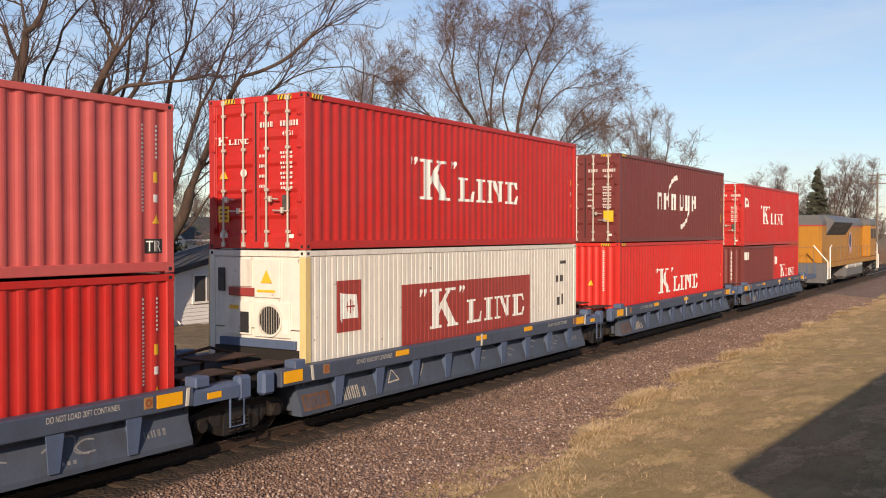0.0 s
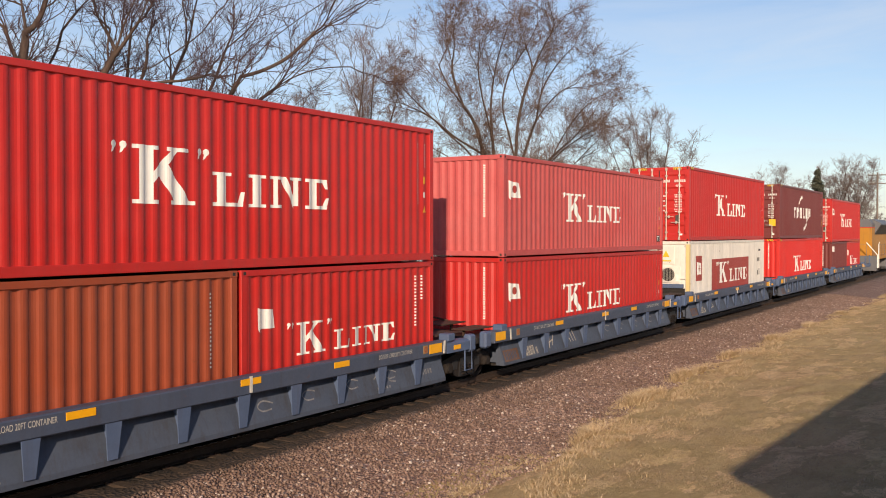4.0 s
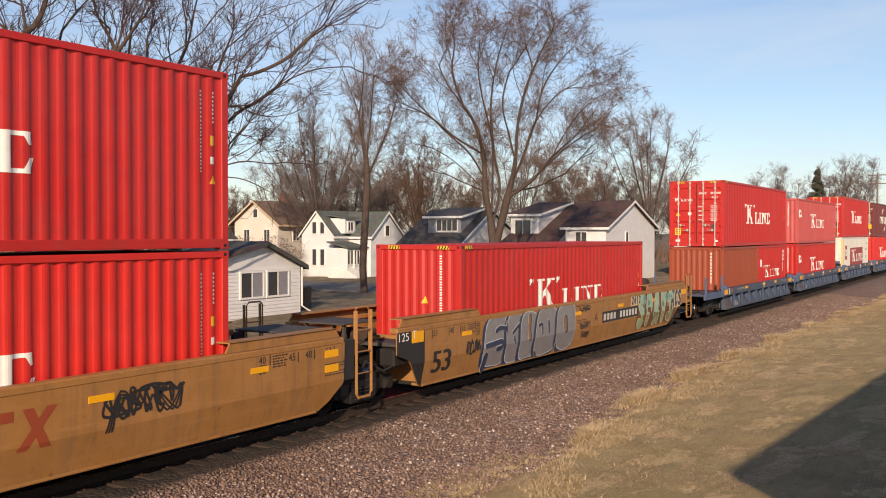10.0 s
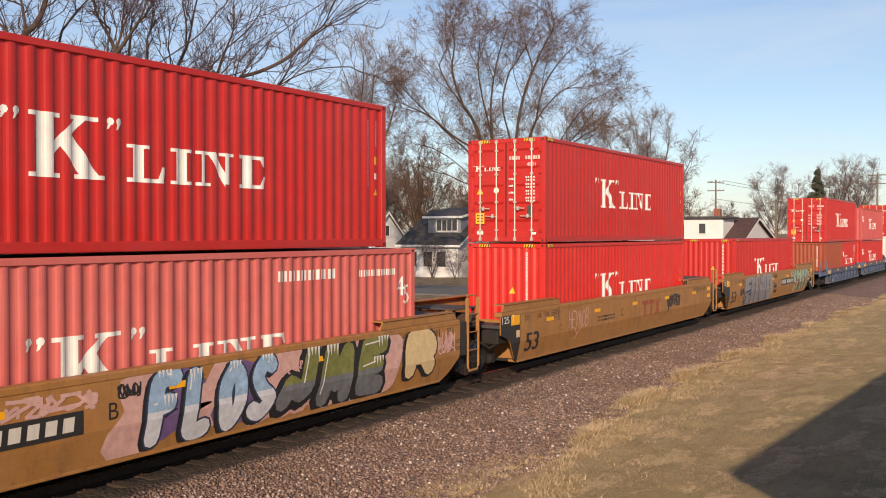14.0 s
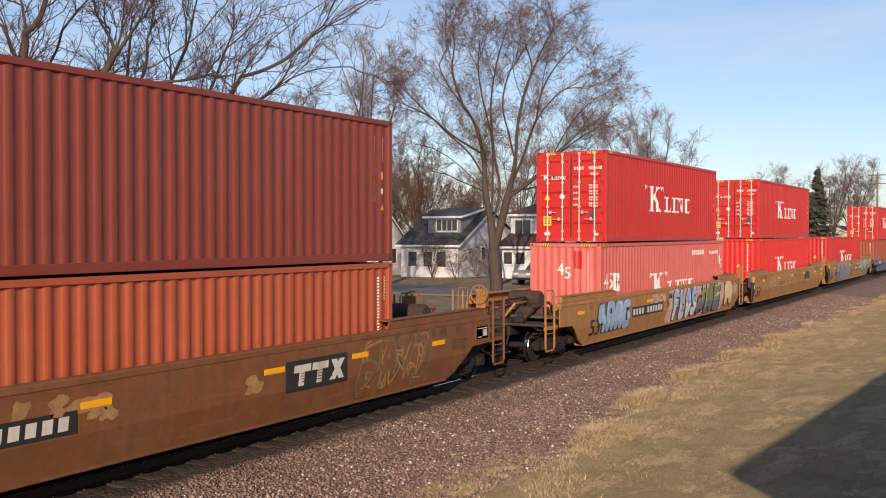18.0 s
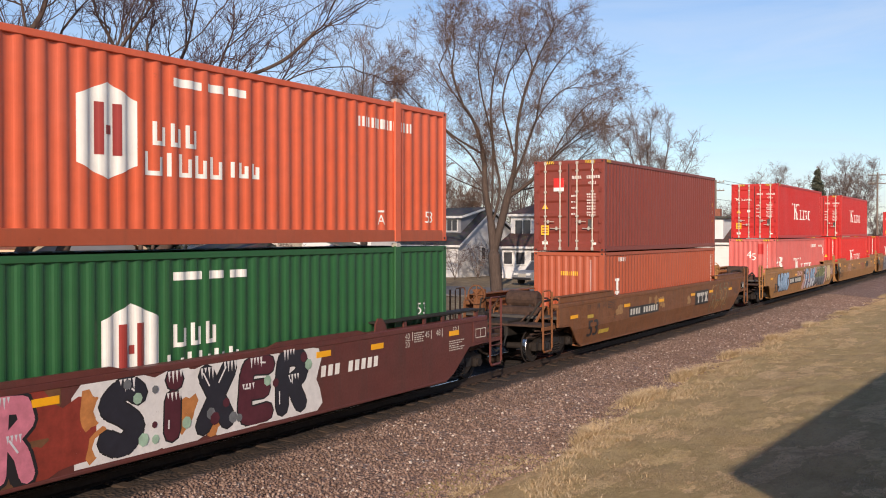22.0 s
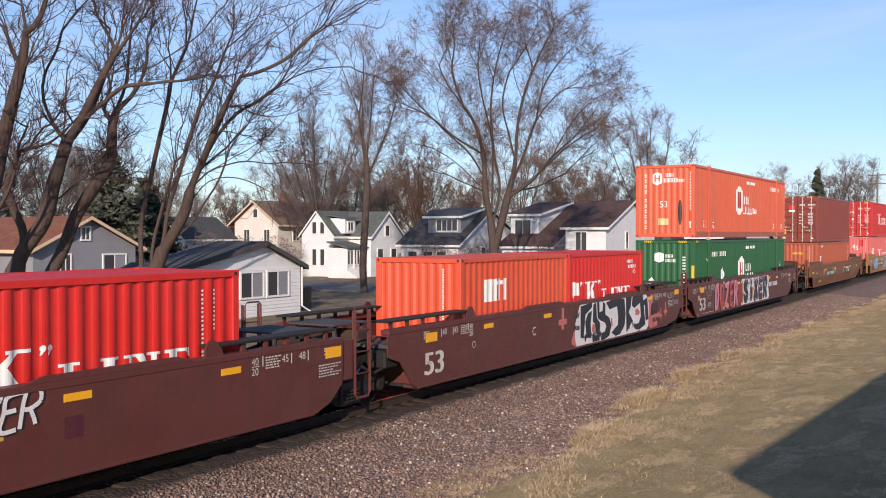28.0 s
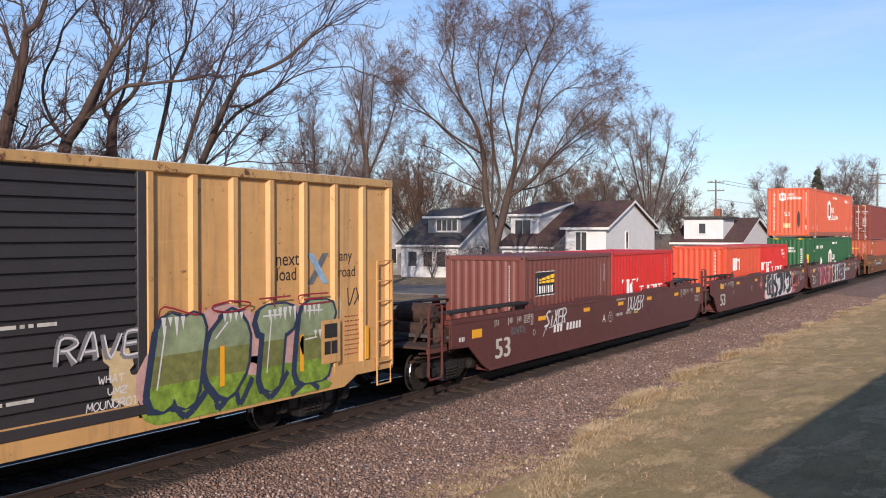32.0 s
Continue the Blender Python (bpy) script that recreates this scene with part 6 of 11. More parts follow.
    for d, kind, xe in ((-1, rear, 0.0), (1, front, WELL)):
        s = Shape()
        n = 1.75 if kind == "coupled" else 0.75
        s.box(min(xe, xe + d * n), max(xe, xe + d * n), -FACE + 0.04, FACE - 0.04, 1.16, 1.24, 0.01)
        deck = part("end_deck", s, GRATE, car, "grimy grey end deck")
        s = Shape()
        L = 2.6 if kind == "coupled" else 1.3
        s.box(min(xe, xe + d * L), max(xe, xe + d * L), -0.36, 0.36, 0.72, 1.16, 0.03)
        part("draft_sill", s, STEEL_DARK, car)
        if kind == "coupled":
            truck(car, xe + d * 1.1)
            coupler(car, xe + d * 2.95, d)
            end_clutter(car, xe, d, int(x * 7) + d, paint_mat)
            s = Shape()
            s.box(min(xe + d * 1.8, xe + d * 2.65), max(xe + d * 1.8, xe + d * 2.65), -1.42, 1.42, 1.02, 1.08, 0.01)
            part("crossover_platform", s, STEEL_RUST, car, "rusty grating crossover platform")
            for sy in (-1, 1):
                q0, q1 = sorted((xe + d * 2.05, xe + d * 2.6))
                ladder(car, q0, q1, sy * 1.45, 0.36, 1.95, paint_mat, 3, "side_ladder")
                loop_rail(car, q0 + 0.12, q1 + 0.12, sy * 1.36, 1.08, 1.98, paint_mat)
                s = Shape()
                s.box(min(xe + d * 1.82, xe + d * 2.64), max(xe + d * 1.82, xe + d * 2.64), sy * 1.42 - 0.02, sy * 1.42 + 0.02, 0.92, 1.02, 0.006)
                part("step_beam", s, paint_mat, car)
            s = Shape()
            s.tube([(xe + d * 1.35, -0.9, 1.3), (xe + d * 1.35, 0.5, 1.3)], 0.17, 14)
            part("air_reservoir", s, STEEL_RUST, car, "cylindrical air reservoir")
            s = Shape()
            s.box(xe + d * 1.9 - 0.12, xe + d * 1.9 + 0.12, 0.75, 1.05, 1.08, 1.95, 0.02)
            part("brake_stand", s, paint_mat, car)
            s = Shape()
            s.revolve([(-0.015, 0.25), (0.015, 0.25), (0.015, 0.28), (-0.015, 0.28), (-0.015, 0.25)], (xe + d * 2.08, 0.9, 1.8), 0, 20)
            for k in range(4):
                a = k * 0.785
                s.tube([(xe + d * 2.08, 0.9 - 0.26 * math.cos(a), 1.8 - 0.26 * math.sin(a)), (xe + d * 2.08, 0.9 + 0.26 * math.cos(a), 1.8 + 0.26 * math.sin(a))], 0.012, 5)
            part("hand_brake_wheel", s, paint_mat, car, "spoked hand brake wheel")
        else:
            if d < 0:
                truck(car, xe - 1.75)
            for sy in (-1, 1):
                s = Shape()
                if d < 0:
                    for outline in ([(-1.06, 1.47), (-1.06, 1.03), (-0.62, 0.89), (-0.62, 1.47)], [(-0.62, 0.89), (-0.15, 0.35), (-0.02, 0.3), (-0.02, 1.47), (-0.62, 1.47)]):
                        sheet(s, outline, fold, 0.004, 0.004)
                    part("end_plate", s, BLACK if paint_mat is TTX_YELLOW else paint_mat, car, "dark painted end plate", at=Matrix.Diagonal((1, -sy, 1, 1)))
                    continue
                s.box(xe + nose + 0.04, xe + nose + 0.4, sy * 1.42 - 0.03, sy * 1.42 + 0.03, 0.75, 1.52, 0.015)
                part("end_plate", s, BLACK if paint_mat is TTX_YELLOW else paint_mat, car, "dark end plate")
                if d > 0:
                    q0, q1 = xe + nose + 0.46, xe + nose + 0.94
                    ladder(car, q0, q1, sy * 1.46, 0.36, 2.05, paint_mat, 4, "side_ladder")
                    loop_rail(car, q0, q1, sy * 1.4, 1.2, 2.1, paint_mat)
            s = Shape()
            s.tube([(xe + d * 0.2, 0.5, 1.26), (xe + d * 0.9, 0.3, 1.42), (xe + d * 1.5, 0.4, 1.32)], 0.035, 6)
            part("brake_pipe", s, STEEL_RUST, car)
            s = Shape()
            s.tube([(xe + d * 0.3, -0.6, 1.26), (xe + d * 1.1, -0.8, 1.36), (xe + d * 1.6, -0.7, 1.2)], 0.03, 6)
            part("brake_pipe", s, STEEL_RUST, car)
            # low hose loops, a walkway plate and lever rods between the units
            s = Shape()
            s.tube([(xe + d * 0.5, -1.25, 1.12), (xe + d * 0.8, -1.3, 0.82), (xe + d * 1.25, -1.28, 0.74), (xe + d * 1.75, -1.2, 0.98)], 0.028, 7)
            part("air_hose", s, RUBBER, car, "slack black rubber air hose")
            s = Shape()
            s.box(min(xe + d * 0.15, xe + d * 1.35), max(xe + d * 0.15, xe + d * 1.35), -0.35, 0.85, 1.62, 1.66, 0.01)
            for u in (0.25, 1.2):
                for q in (-0.25, 0.75):
                    s.box(xe + d * u - 0.03, xe + d * u + 0.03, q - 0.03, q + 0.03, 1.22, 1.625)
            part("walkway_plate", s, GRATE, car, "grimy grey walkway plate on posts")
            s = Shape()
            s.box(min(xe + d * 0.5, xe + d * 1.0), max(xe + d * 0.5, xe + d * 1.0), -1.38, -0.9, 0.78, 1.14, 0.04)
            part("bearing_block", s, STEEL_DARK, car, "heavy cast side bearing block")
            s = Shape()
            s.box(min(xe + d * 0.35, xe + d * 0.75), max(xe + d * 0.35, xe + d * 0.75), -0.5, 0.2, 1.24, 1.5, 0.03)
            part("valve_box", s, STEEL_RUST, car)
    y = -FACE
    flat_marks(car, "size_number", word("53", 0.29, 0.5, 0.48, 0.74) + word("53", 0.32, 0.5, 0.48, 0.74) + word("53", 0.35, 0.503, 0.48, 0.74), numbers, y, "large painted number")
    for u, t in ((0.32, "53"), (1.02, "48"), (1.52, "45"), (WELL - 0.5, "48"), (WELL - 0.95, "45"), (WELL + nose - 0.55 if front == "joined" else WELL + 0.2, "53")):
        flat_marks(car, "size_number", word(t, u, 1.31, 0.13) + block(u - 0.05 if u < 5 else u + 0.24, 1.27, 0.025, 0.18), numbers, y)
    for u in (2.2, WELL - 1.7):
        flat_marks(car, "size_number", word("40", u, 1.34, 0.12) + word("20", u, 1.17, 0.12) + block(u - 0.05 if u < 5 else u + 0.26, 1.3, 0.025, 0.18) + block(u, 1.31, 0.2, 0.012), numbers, y)
    data = []
    for i in range(5):
        data += thin_rows(WELL + 0.05, 1.12 - i * 0.05, 0.62 - 0.1 * (i % 3), i)
    for i in range(5):
        data += thin_rows(1.82, 1.43 - i * 0.045, 0.3 - 0.05 * (i % 2), i + 7) + thin_rows(WELL - 1.36, 1.43 - i * 0.045, 0.36 - 0.05 * (i % 2), i + 3)
    flat_marks(car, "stencil_marking", data, numbers, y)
    flat_marks(car, "inspection_ring", [[(u + 0.03 * 0, v) for u, v in p] for p in disc(2.42, 0.96, 0.08, 14)], numbers, y)
    flat_marks(car, "inspection_ring_core", disc(2.42, 0.96, 0.064, 14), paint_mat, y, lift=0.007)
    if unit_letter:
        flat_marks(car, "unit_letter", word(unit_letter, letter_at, 0.92, 0.24), numbers, y)
    return car


def reflectors(car, spots, y=-FACE, h=0.12, w=0.42):
    for u, v in spots:
        s = Shape()
        s.box(u, u + w, y - 0.008, y, v, v + h, 0.002)
        part("reflector", s, REFLECT, car, "amber reflective sticker")


def number_plate(car, u, v, w, h, ground, ink, n=(4, 6), y=-FACE):
    """The car's number, as plain bars on its painted field."""
    if ground is not None:
        flat_marks(car, "number_field", block(u, v, w, h), ground, y, "dark painted number field")
    total = sum(n) + 1
    k = (w - 0.16) / total
    out, a = [], u + 0.08
    for j, c in enumerate(n):
        for i in range(c):
            out += block(a, v + 0.2 * h, k * 0.66, 0.6 * h)
            a += k
        a += k
    flat_marks(car, "number_marking", shear(out, 0.12, v), ink, y, "row of plain painted bars", 0.008)


def end_box(car, u0, u1, v0, v1, mat, y=-FACE):
    s = Shape()
    s.box(u0, u1, y - 0.018, y, v0, v1, 0.006)
    return part("end_panel", s, mat, car)


# yellow three-unit car
A = well_car(53.4, TTX_YELLOW, "faded yellow well car with silver sprayed lettering", "joined", "coupled", 0, "A", letter_at=9.3)
reflectors(A, [(1.55, 1.2), (4.62, 1.2), (7.87, 1.2), (11.18, 1.22), (14.37, 1.2)], w=0.45, h=0.1)
reflectors(A, [(-0.52, 1.24)], w=0.46, h=0.24)
reflectors(A, [(17.56, 1.28)], w=0.5, h=0.19)
SWELL = random.Random(3)
for k, (u, w, v) in enumerate(((3.22, 1.2, 0.92), (4.16, 0.9, 0.93), (4.95, 0.95, 0.92), (6.0, 1.34, 0.93), (7.22, 1.22, 0.95))):
    body = blob(SWELL, u, v, w, 1.2, 30, 0.05, 0.1, 3.6)
    for grown, du, m, lift, lab in ((0.05, -0.1, "navy", 0.003, "dark drop shade of a swollen silver shape"), (0.02, 0.0, "ice", 0.0045, "thin pale rim of a swollen shape"), (0.0, 0.0, "silver", 0.006, "swollen silver sprayed shape")):
        ring = [(p + du + grown * (1 if p > u else -1), q + 0.5 * du + grown * (1 if q > v else -1)) for p, q in body]
        flat_marks(A, "graffiti", clamp(fan_tris(ring), 0.29, 1.53), SPRAY[m], -FACE, lab, lift + 0.0045 * k)
# counters and slits between the swollen shapes
for way, w, back in (([(3.14, 1.18), (3.35, 1.24), (3.66, 1.2)], 0.055, 0), ([(2.66, 0.86), (2.95, 0.88), (3.45, 0.9), (3.42, 0.76), (3.2, 0.74)], 0.06, 0), ([(4.0, 1.06), (4.16, 1.14), (4.4, 1.26)], 0.04, 0), ([(4.08, 0.95), (4.13, 0.8)], 0.04, 0),
                     ([(4.97, 1.4), (4.94, 1.1), (4.97, 0.84)], 0.085, 1), ([(5.5, 1.12), (5.68, 1.14), (5.7, 0.9)], 0.04, 0), ([(6.08, 1.18), (6.1, 0.9)], 0.05, 0), ([(7.17, 1.18), (7.2, 0.88)], 0.12, 1),
                     ([(3.66, 1.44), (3.72, 1.1)], 0.03, 0), ([(5.36, 0.42), (5.44, 0.34)], 0.05, 0), ([(6.62, 0.5), (6.66, 0.33)], 0.05, 0), ([(2.68, 0.62), (2.6, 0.32)], 0.1, 0)):
    line = curve(way, 4)
    flat_marks(A, "graffiti", stroke([(p - 0.014, q + 0.008) for p, q in line], w + 0.008), SPRAY["ice"], -FACE, "thin pale rim", 0.0285)
    flat_marks(A, "graffiti", stroke(line, w), SPRAY["navy"], -FACE, "dark sprayed gap", 0.030)
    if back:
        flat_marks(A, "graffiti", stroke([(p - 0.02, q) for p, q in line], w * 0.55), TTX_YELLOW, -FACE, "ground colour seen in the gap", 0.0315)
number_plate(A, 9.89, 0.83, 3.1, 0.33, BLACK, WHITE_DULL)
flat_marks(A, "stencil_marking", sum([thin_rows(8.0, 1.03 - 0.06 * i, 0.75, i) for i in range(2)], []) + thin_rows(7.95, 1.44, 0.8, 5), BLACK, -FACE)
scribble(A, 7, 8.15, 8.95, 1.28, 1.42, -FACE, BLACK, 0.012, "thin black sprayed strokes", seed=1)
scribble(A, 6, 8.2, 8.95, 0.78, 0.95, -FACE, BLACK, 0.012, "thin black sprayed strokes", seed=2)
scribble(A, 5, 8.35, 8.95, 0.5, 0.7, -FACE, BLACK, 0.012, "thin black sprayed strokes", seed=3)
scribble(A, 5, 1.75, 2.4, 0.75, 1.1, -FACE, BLACK, 0.02, "thin black sprayed strokes", seed=4)
for k in range(7):
    flat_marks(A, "graffiti", clamp(fan_tris(blob(random.Random(60 + k), 13.4 + 0.5 * k, 0.95, 0.95, 1.15, 20, 0.18)), 0.34, 1.55), SPRAY["umber"], -FACE, "brown sprayed haze", 0.002 + 0.0003 * k)
mural(A, 8, 12.95, 16.6, 0.36, 1.54, 5, -FACE, SPRAY["mint"], SPRAY["cream"], SPRAY["umber"], None, label="mint sprayed lettering with pale rims", slant=0.1, thick=0.19, signs="SPAYS", rimw=0.03,
      tiers=((0.82, 1.6, SPRAY["mint"]), (0.3, 0.82, SPRAY["sage"])))
rng = random.Random(13)
for k in range(26):
    u, v = rng.uniform(13.1, 16.5), rng.uniform(0.5, 1.5)
    flat_marks(A, "graffiti_spot", clamp(disc(u, v, rng.uniform(0.04, 0.13), 9), 0.36, 1.54), SPRAY["teal" if v > 1.0 else "umber" if k % 3 else "orange"], -FACE, "dark sprayed spot", 0.0135 + 0.0001 * k)
for word_u0, word_u1, v0, v1, sg in ((12.36, 13.2, 1.18, 1.54, "2013"), (16.3, 17.5, 0.85, 1.54, "ACS")):
    mural(A, 9, word_u0, word_u1, v0, v1, len(sg), -FACE, SPRAY["navy"], SPRAY["cream"], SPRAY["cream"], None, label="dark sprayed signs with pale rims", slant=0.1, thick=0.17, signs=sg, rimw=0.05)
q = end_box(A, -1.05, -0.56, 1.05, 1.5, BLACK)
flat_marks(q, "plate_number", word("125", -1.02, 1.31, 0.17, 0.36), WHITE, -FACE - 0.02)
flat_marks(A, "plate_letter", word("T", -0.5, 1.33, 0.17), WHITE, -FACE - 0.012)

C = well_car(33.65, TTX_YELLOW, "faded yellow well car carrying two red containers", "joined", "joined", 0, "C")
reflectors(C, [(1.53, 1.19), (4.82, 1.19), (8.0, 1.2), (11.2, 1.2), (14.4, 1.2)], w=0.44, h=0.1)
reflectors(C, [(-0.52, 1.24)], w=0.46, h=0.24)
reflectors(C, [(16.35, 1.25), (16.35, 0.98)], w=0.4, h=0.14)
tag(C, "HEYNOB", 2.95, 4.35, 0.85, 1.35, -FACE, SPRAY["rose"], 0.016, "pale rose sprayed strokes", 0.15)
tag(C, "Y", 3.3, 3.8, 0.5, 0.85, -FACE, SPRAY["rose"], 0.016, "pale rose sprayed stroke", 0.15)
for k in range(2):
    flat_marks(C, "company_mark", shear(block(8.85 + 0.62 * k, 1.14, 0.56, 0.14) + block(9.06 + 0.62 * k, 0.74, 0.16, 0.4), 0.1, 0.78), OXIDE, -FACE, "dark red block mark")
flat_marks(C, "company_mark", [[(10.1, 0.74), (10.26, 0.74), (10.72, 1.28), (10.56, 1.28)], [(10.2, 1.28), (10.36, 1.28), (10.62, 0.74), (10.46, 0.74)]], OXIDE, -FACE, "dark red crossed mark")
for k in range(3):
    flat_marks(C, "graffiti", stroke(curve([(11.5 + 0.05 * k, 0.75), (11.75, 1.3 - 0.05 * k), (12.1, 1.05), (12.3, 1.32), (12.6 + 0.1 * k, 0.9), (12.9, 1.25)], 4), 0.016), BLACK, -FACE, "black sprayed loops", 0.005 + 0.0007 * k)
scribble(C, 7, 11.45, 12.95, 0.9, 1.32, -FACE, BLACK, 0.022, "black sprayed strokes", seed=5)
for i in range(2):
    flat_marks(C, "stencil_marking", bars(5.05, 1.0 - i * 0.1, 0.055, (0.2, 0.14, 0.34, 0.22, 0.26), 0.05), BLACK, -FACE)
q = end_box(C, -1.05, -0.56, 1.05, 1.5, BLACK)
flat_marks(q, "plate_number", word("125", -1.02, 1.31, 0.17, 0.36), WHITE, -FACE - 0.02)
flat_marks(C, "plate_letter", word("T", -0.5, 1.33, 0.17), WHITE, -FACE - 0.012)
flat_marks(C, "inspection_label", block(-0.25, 0.92, 0.19, 0.18), SPRAY["cream"], -FACE, "small yellowed label", 0.009)

B = well_car(13.7, TTX_YELLOW, "dirty yellow well car covered with sprayed shapes", "coupled", "joined", 0, "B", letter_at=7.27)
reflectors(B, [(2.0, 1.2), (5.2, 1.2), (8.37, 1.2), (11.67, 1.21), (14.9, 1.22), (-0.6, 1.2)], w=0.48, h=0.1)
number_plate(B, 3.75, 0.8, 3.1, 0.33, BLACK, WHITE_DULL)
mural(B, 21, 0.9, 3.6, 0.5, 1.45, 4, -FACE, SPRAY["sky"], SPRAY["navy"], SPRAY["black"], SPRAY["white"], label="pale blue sprayed shapes", thick=0.2, rimw=0.03)
for k in range(5):
    flat_marks(B, "graffiti", clamp(fan_tris(blob(random.Random(70 + k), 7.9 + 0.72 * k, 0.9, 1.2, 1.15, 22, 0.3)), 0.33, 1.5), SPRAY["violet" if k % 2 else "rose"], -FACE, "pink and violet sprayed haze", 0.002 + 0.0004 * k)
mural(B, 23, 7.9, 10.8, 0.33, 1.54, 4, -FACE, SPRAY["sky"], SPRAY["navy"], SPRAY["black"], SPRAY["white"], label="sky blue sprayed lettering on a pink haze", thick=0.2, rimw=0.035, signs="FLOS", slant=0.12,
      tiers=((0.9, 1.6, SPRAY["sky"]), (0.3, 0.9, SPRAY["ice"])))
scribble(B, 5, 5.6, 7.1, 1.15, 1.4, -FACE, SPRAY["rose"], 0.026, "pale rose sprayed strokes", seed=6)
scribble(B, 5, 7.4, 7.85, 1.2, 1.4, -FACE, BLACK, 0.014, "thin black sprayed strokes", seed=7)
for k in range(4):
    flat_marks(B, "graffiti", clamp(fan_tris(blob(random.Random(75 + k), 11.1 + 0.95 * k, 0.95, 1.3, 1.2, 22, 0.15)), 0.33, 1.52), SPRAY["rose"], -FACE, "pale pink sprayed rim", 0.0016 + 0.0004 * k)
mural(B, 24, 10.8, 14.1, 0.34, 1.54, 3, -FACE, SPRAY["moss"], SPRAY["black"], SPRAY["black"], SPRAY["white"], None, label="olive and black sprayed lettering", bubble=False, thick=0.2, rimw=0.1, slant=0.2, signs="JME",
      tiers=((0.9, 1.6, SPRAY["moss"]), (0.3, 0.9, SPRAY["slate"])))
mural(B, 27, 14.6, 16.0, 0.45, 1.52, 1, -FACE, SPRAY["cream"], SPRAY["black"], SPRAY["black"], None, None, label="cream sprayed bubble shape with dark rim", thick=0.24, rimw=0.045, signs="R")
scribble(B, 6, 10.7, 11.5, 1.1, 1.3, -FACE, SPRAY["rose"], 0.016, "pale rose sprayed strokes", seed=8)
scribble(B, 5, 16.0, 16.7, 0.9, 1.4, -FACE, SPRAY["rose"], 0.018, "pale rose sprayed strokes", seed=9)

# rusty single car
S1 = well_car(-10.18, TTX_RUSTY, "rust-brown well car with dark number fields", "coupled", "coupled", 0)
reflectors(S1, [(-0.95, 1.12), (3.2, 1.18), (6.55, 1.14), (10.2, 1.14), (12.65, 1.14), (15.5, 1.1)], w=0.52, h=0.1)
flat_marks(S1, "faded_reflector", block(1.2, 0.52, 0.8, 0.12), SPRAY["ochre"], -FACE, "faded worn yellow strip")
flat_marks(S1, "faded_reflector", block(0.25, 1.05, 0.45, 0.1), SPRAY["ochre"], -FACE, "faded worn yellow strip")
number_plate(S1, 3.65, 0.83, 2.85, 0.32, BLACK, WHITE_DULL)
flat_marks(S1, "mark_field", block(10.75, 0.75, 1.75, 0.55), BLACK, -FACE, "dark painted mark field")
flat_marks(S1, "company_mark", shear([q for k in range(2) for q in block(10.92 + 0.5 * k, 1.08, 0.46, 0.13) + block(11.07 + 0.5 * k, 0.84, 0.15, 0.24)] + [[(11.95, 0.84), (12.12, 0.84), (12.36, 1.21), (12.2, 1.21)], [(11.95, 1.21), (12.12, 1.21), (12.38, 0.84), (12.22, 0.84)]], 0.15, 0.85), WHITE_DULL, -FACE, "worn white block mark", 0.008)
flat_marks(S1, "speed_line", [q for i in range(4) for q in block(11.15, 0.9 + 0.05 * i, 0.9, 0.014)], BLACK, -FACE, "thin dark lines across the mark", 0.0105)
rng = random.Random(17)
for k in range(9):
    flat_marks(S1, "paint_patch", clamp(fan_tris(blob(rng, rng.uniform(2.5, 10.3), rng.uniform(0.95, 1.25), rng.uniform(0.25, 0.6), rng.uniform(0.12, 0.28), 16, 0.4)), 0.82, 1.45), SPRAY["tan"], -FACE, "pale overpainted patch", 0.002 + 0.0004 * k)
mural(S1, 31, 12.9, 15.4, 0.35, 1.45, 4, -FACE, TTX_RUSTY, SPRAY["olive"], SPRAY["umber"], SPRAY["tan"], label="faded olive and brown sprayed shapes", thick=0.16)
scribble(S1, 6, 13.0, 15.3, 0.45, 1.4, -FACE, SPRAY["tan"], 0.022, "faded pale sprayed strokes", seed=10)
for u0, u1 in ((-1.75, -1.1), (WELL + 1.05, WELL + 1.75)):
    end_box(S1, u0, u1, 0.98, 1.46, TTX_RUSTY)
q = end_box(S1, WELL + 1.12, WELL + 1.66, 1.06, 1.36, BLACK)
flat_marks(q, "plate_marking", block(WELL + 1.16, 1.1, 0.2, 0.02) + block(WELL + 1.16, 1.3, 0.46, 0.02) + block(WELL + 1.4, 1.12, 0.2, 0.16), WHITE_DULL, -FACE - 0.02)

# brown three-unit car
Hc = well_car(-34.05, AOK_BROWN, "dark brown well car with pink and white sprayed shapes", "joined", "coupled", 0, "", WHITE_DULL)
reflectors(Hc, [(0.39, 1.2)], w=0.5, h=0.2)
reflectors(Hc, [(3.18, 1.28), (5.94, 1.28), (11.72, 1.28), (13.4, 1.25), (16.35, 1.25)], w=0.42, h=0.11)
for k in range(8):
    flat_marks(Hc, "graffiti", clamp(fan_tris(blob(random.Random(k), 2.75 + 0.5 * k, 0.85, 1.2, 1.2, 20, 0.3)), 0.31, 1.52), SPRAY["rust" if k % 2 else "umber"], -FACE, "rust red sprayed haze", 0.002 + k * 0.0003)
mural(Hc, 41, 2.35, 6.05, 0.31, 1.53, 5, -FACE, [SPRAY["pink"], SPRAY["red"]], SPRAY["black"], SPRAY["black"], SPRAY["ice"], None, label="pink and crimson sprayed lettering", thick=0.16, signs="DUZER", rimw=0.05, slant=0.06, accent=SPRAY["ochre"], bubble=False)
for k in range(6):
    flat_marks(Hc, "graffiti", clamp(fan_tris(blob(random.Random(30 + k), 7.2 + 0.8 * k, 0.9, 1.35, 1.25, 22, 0.22)), 0.33, 1.55), SPRAY["white"], -FACE, "white sprayed ground", 0.0026 + k * 0.0003)
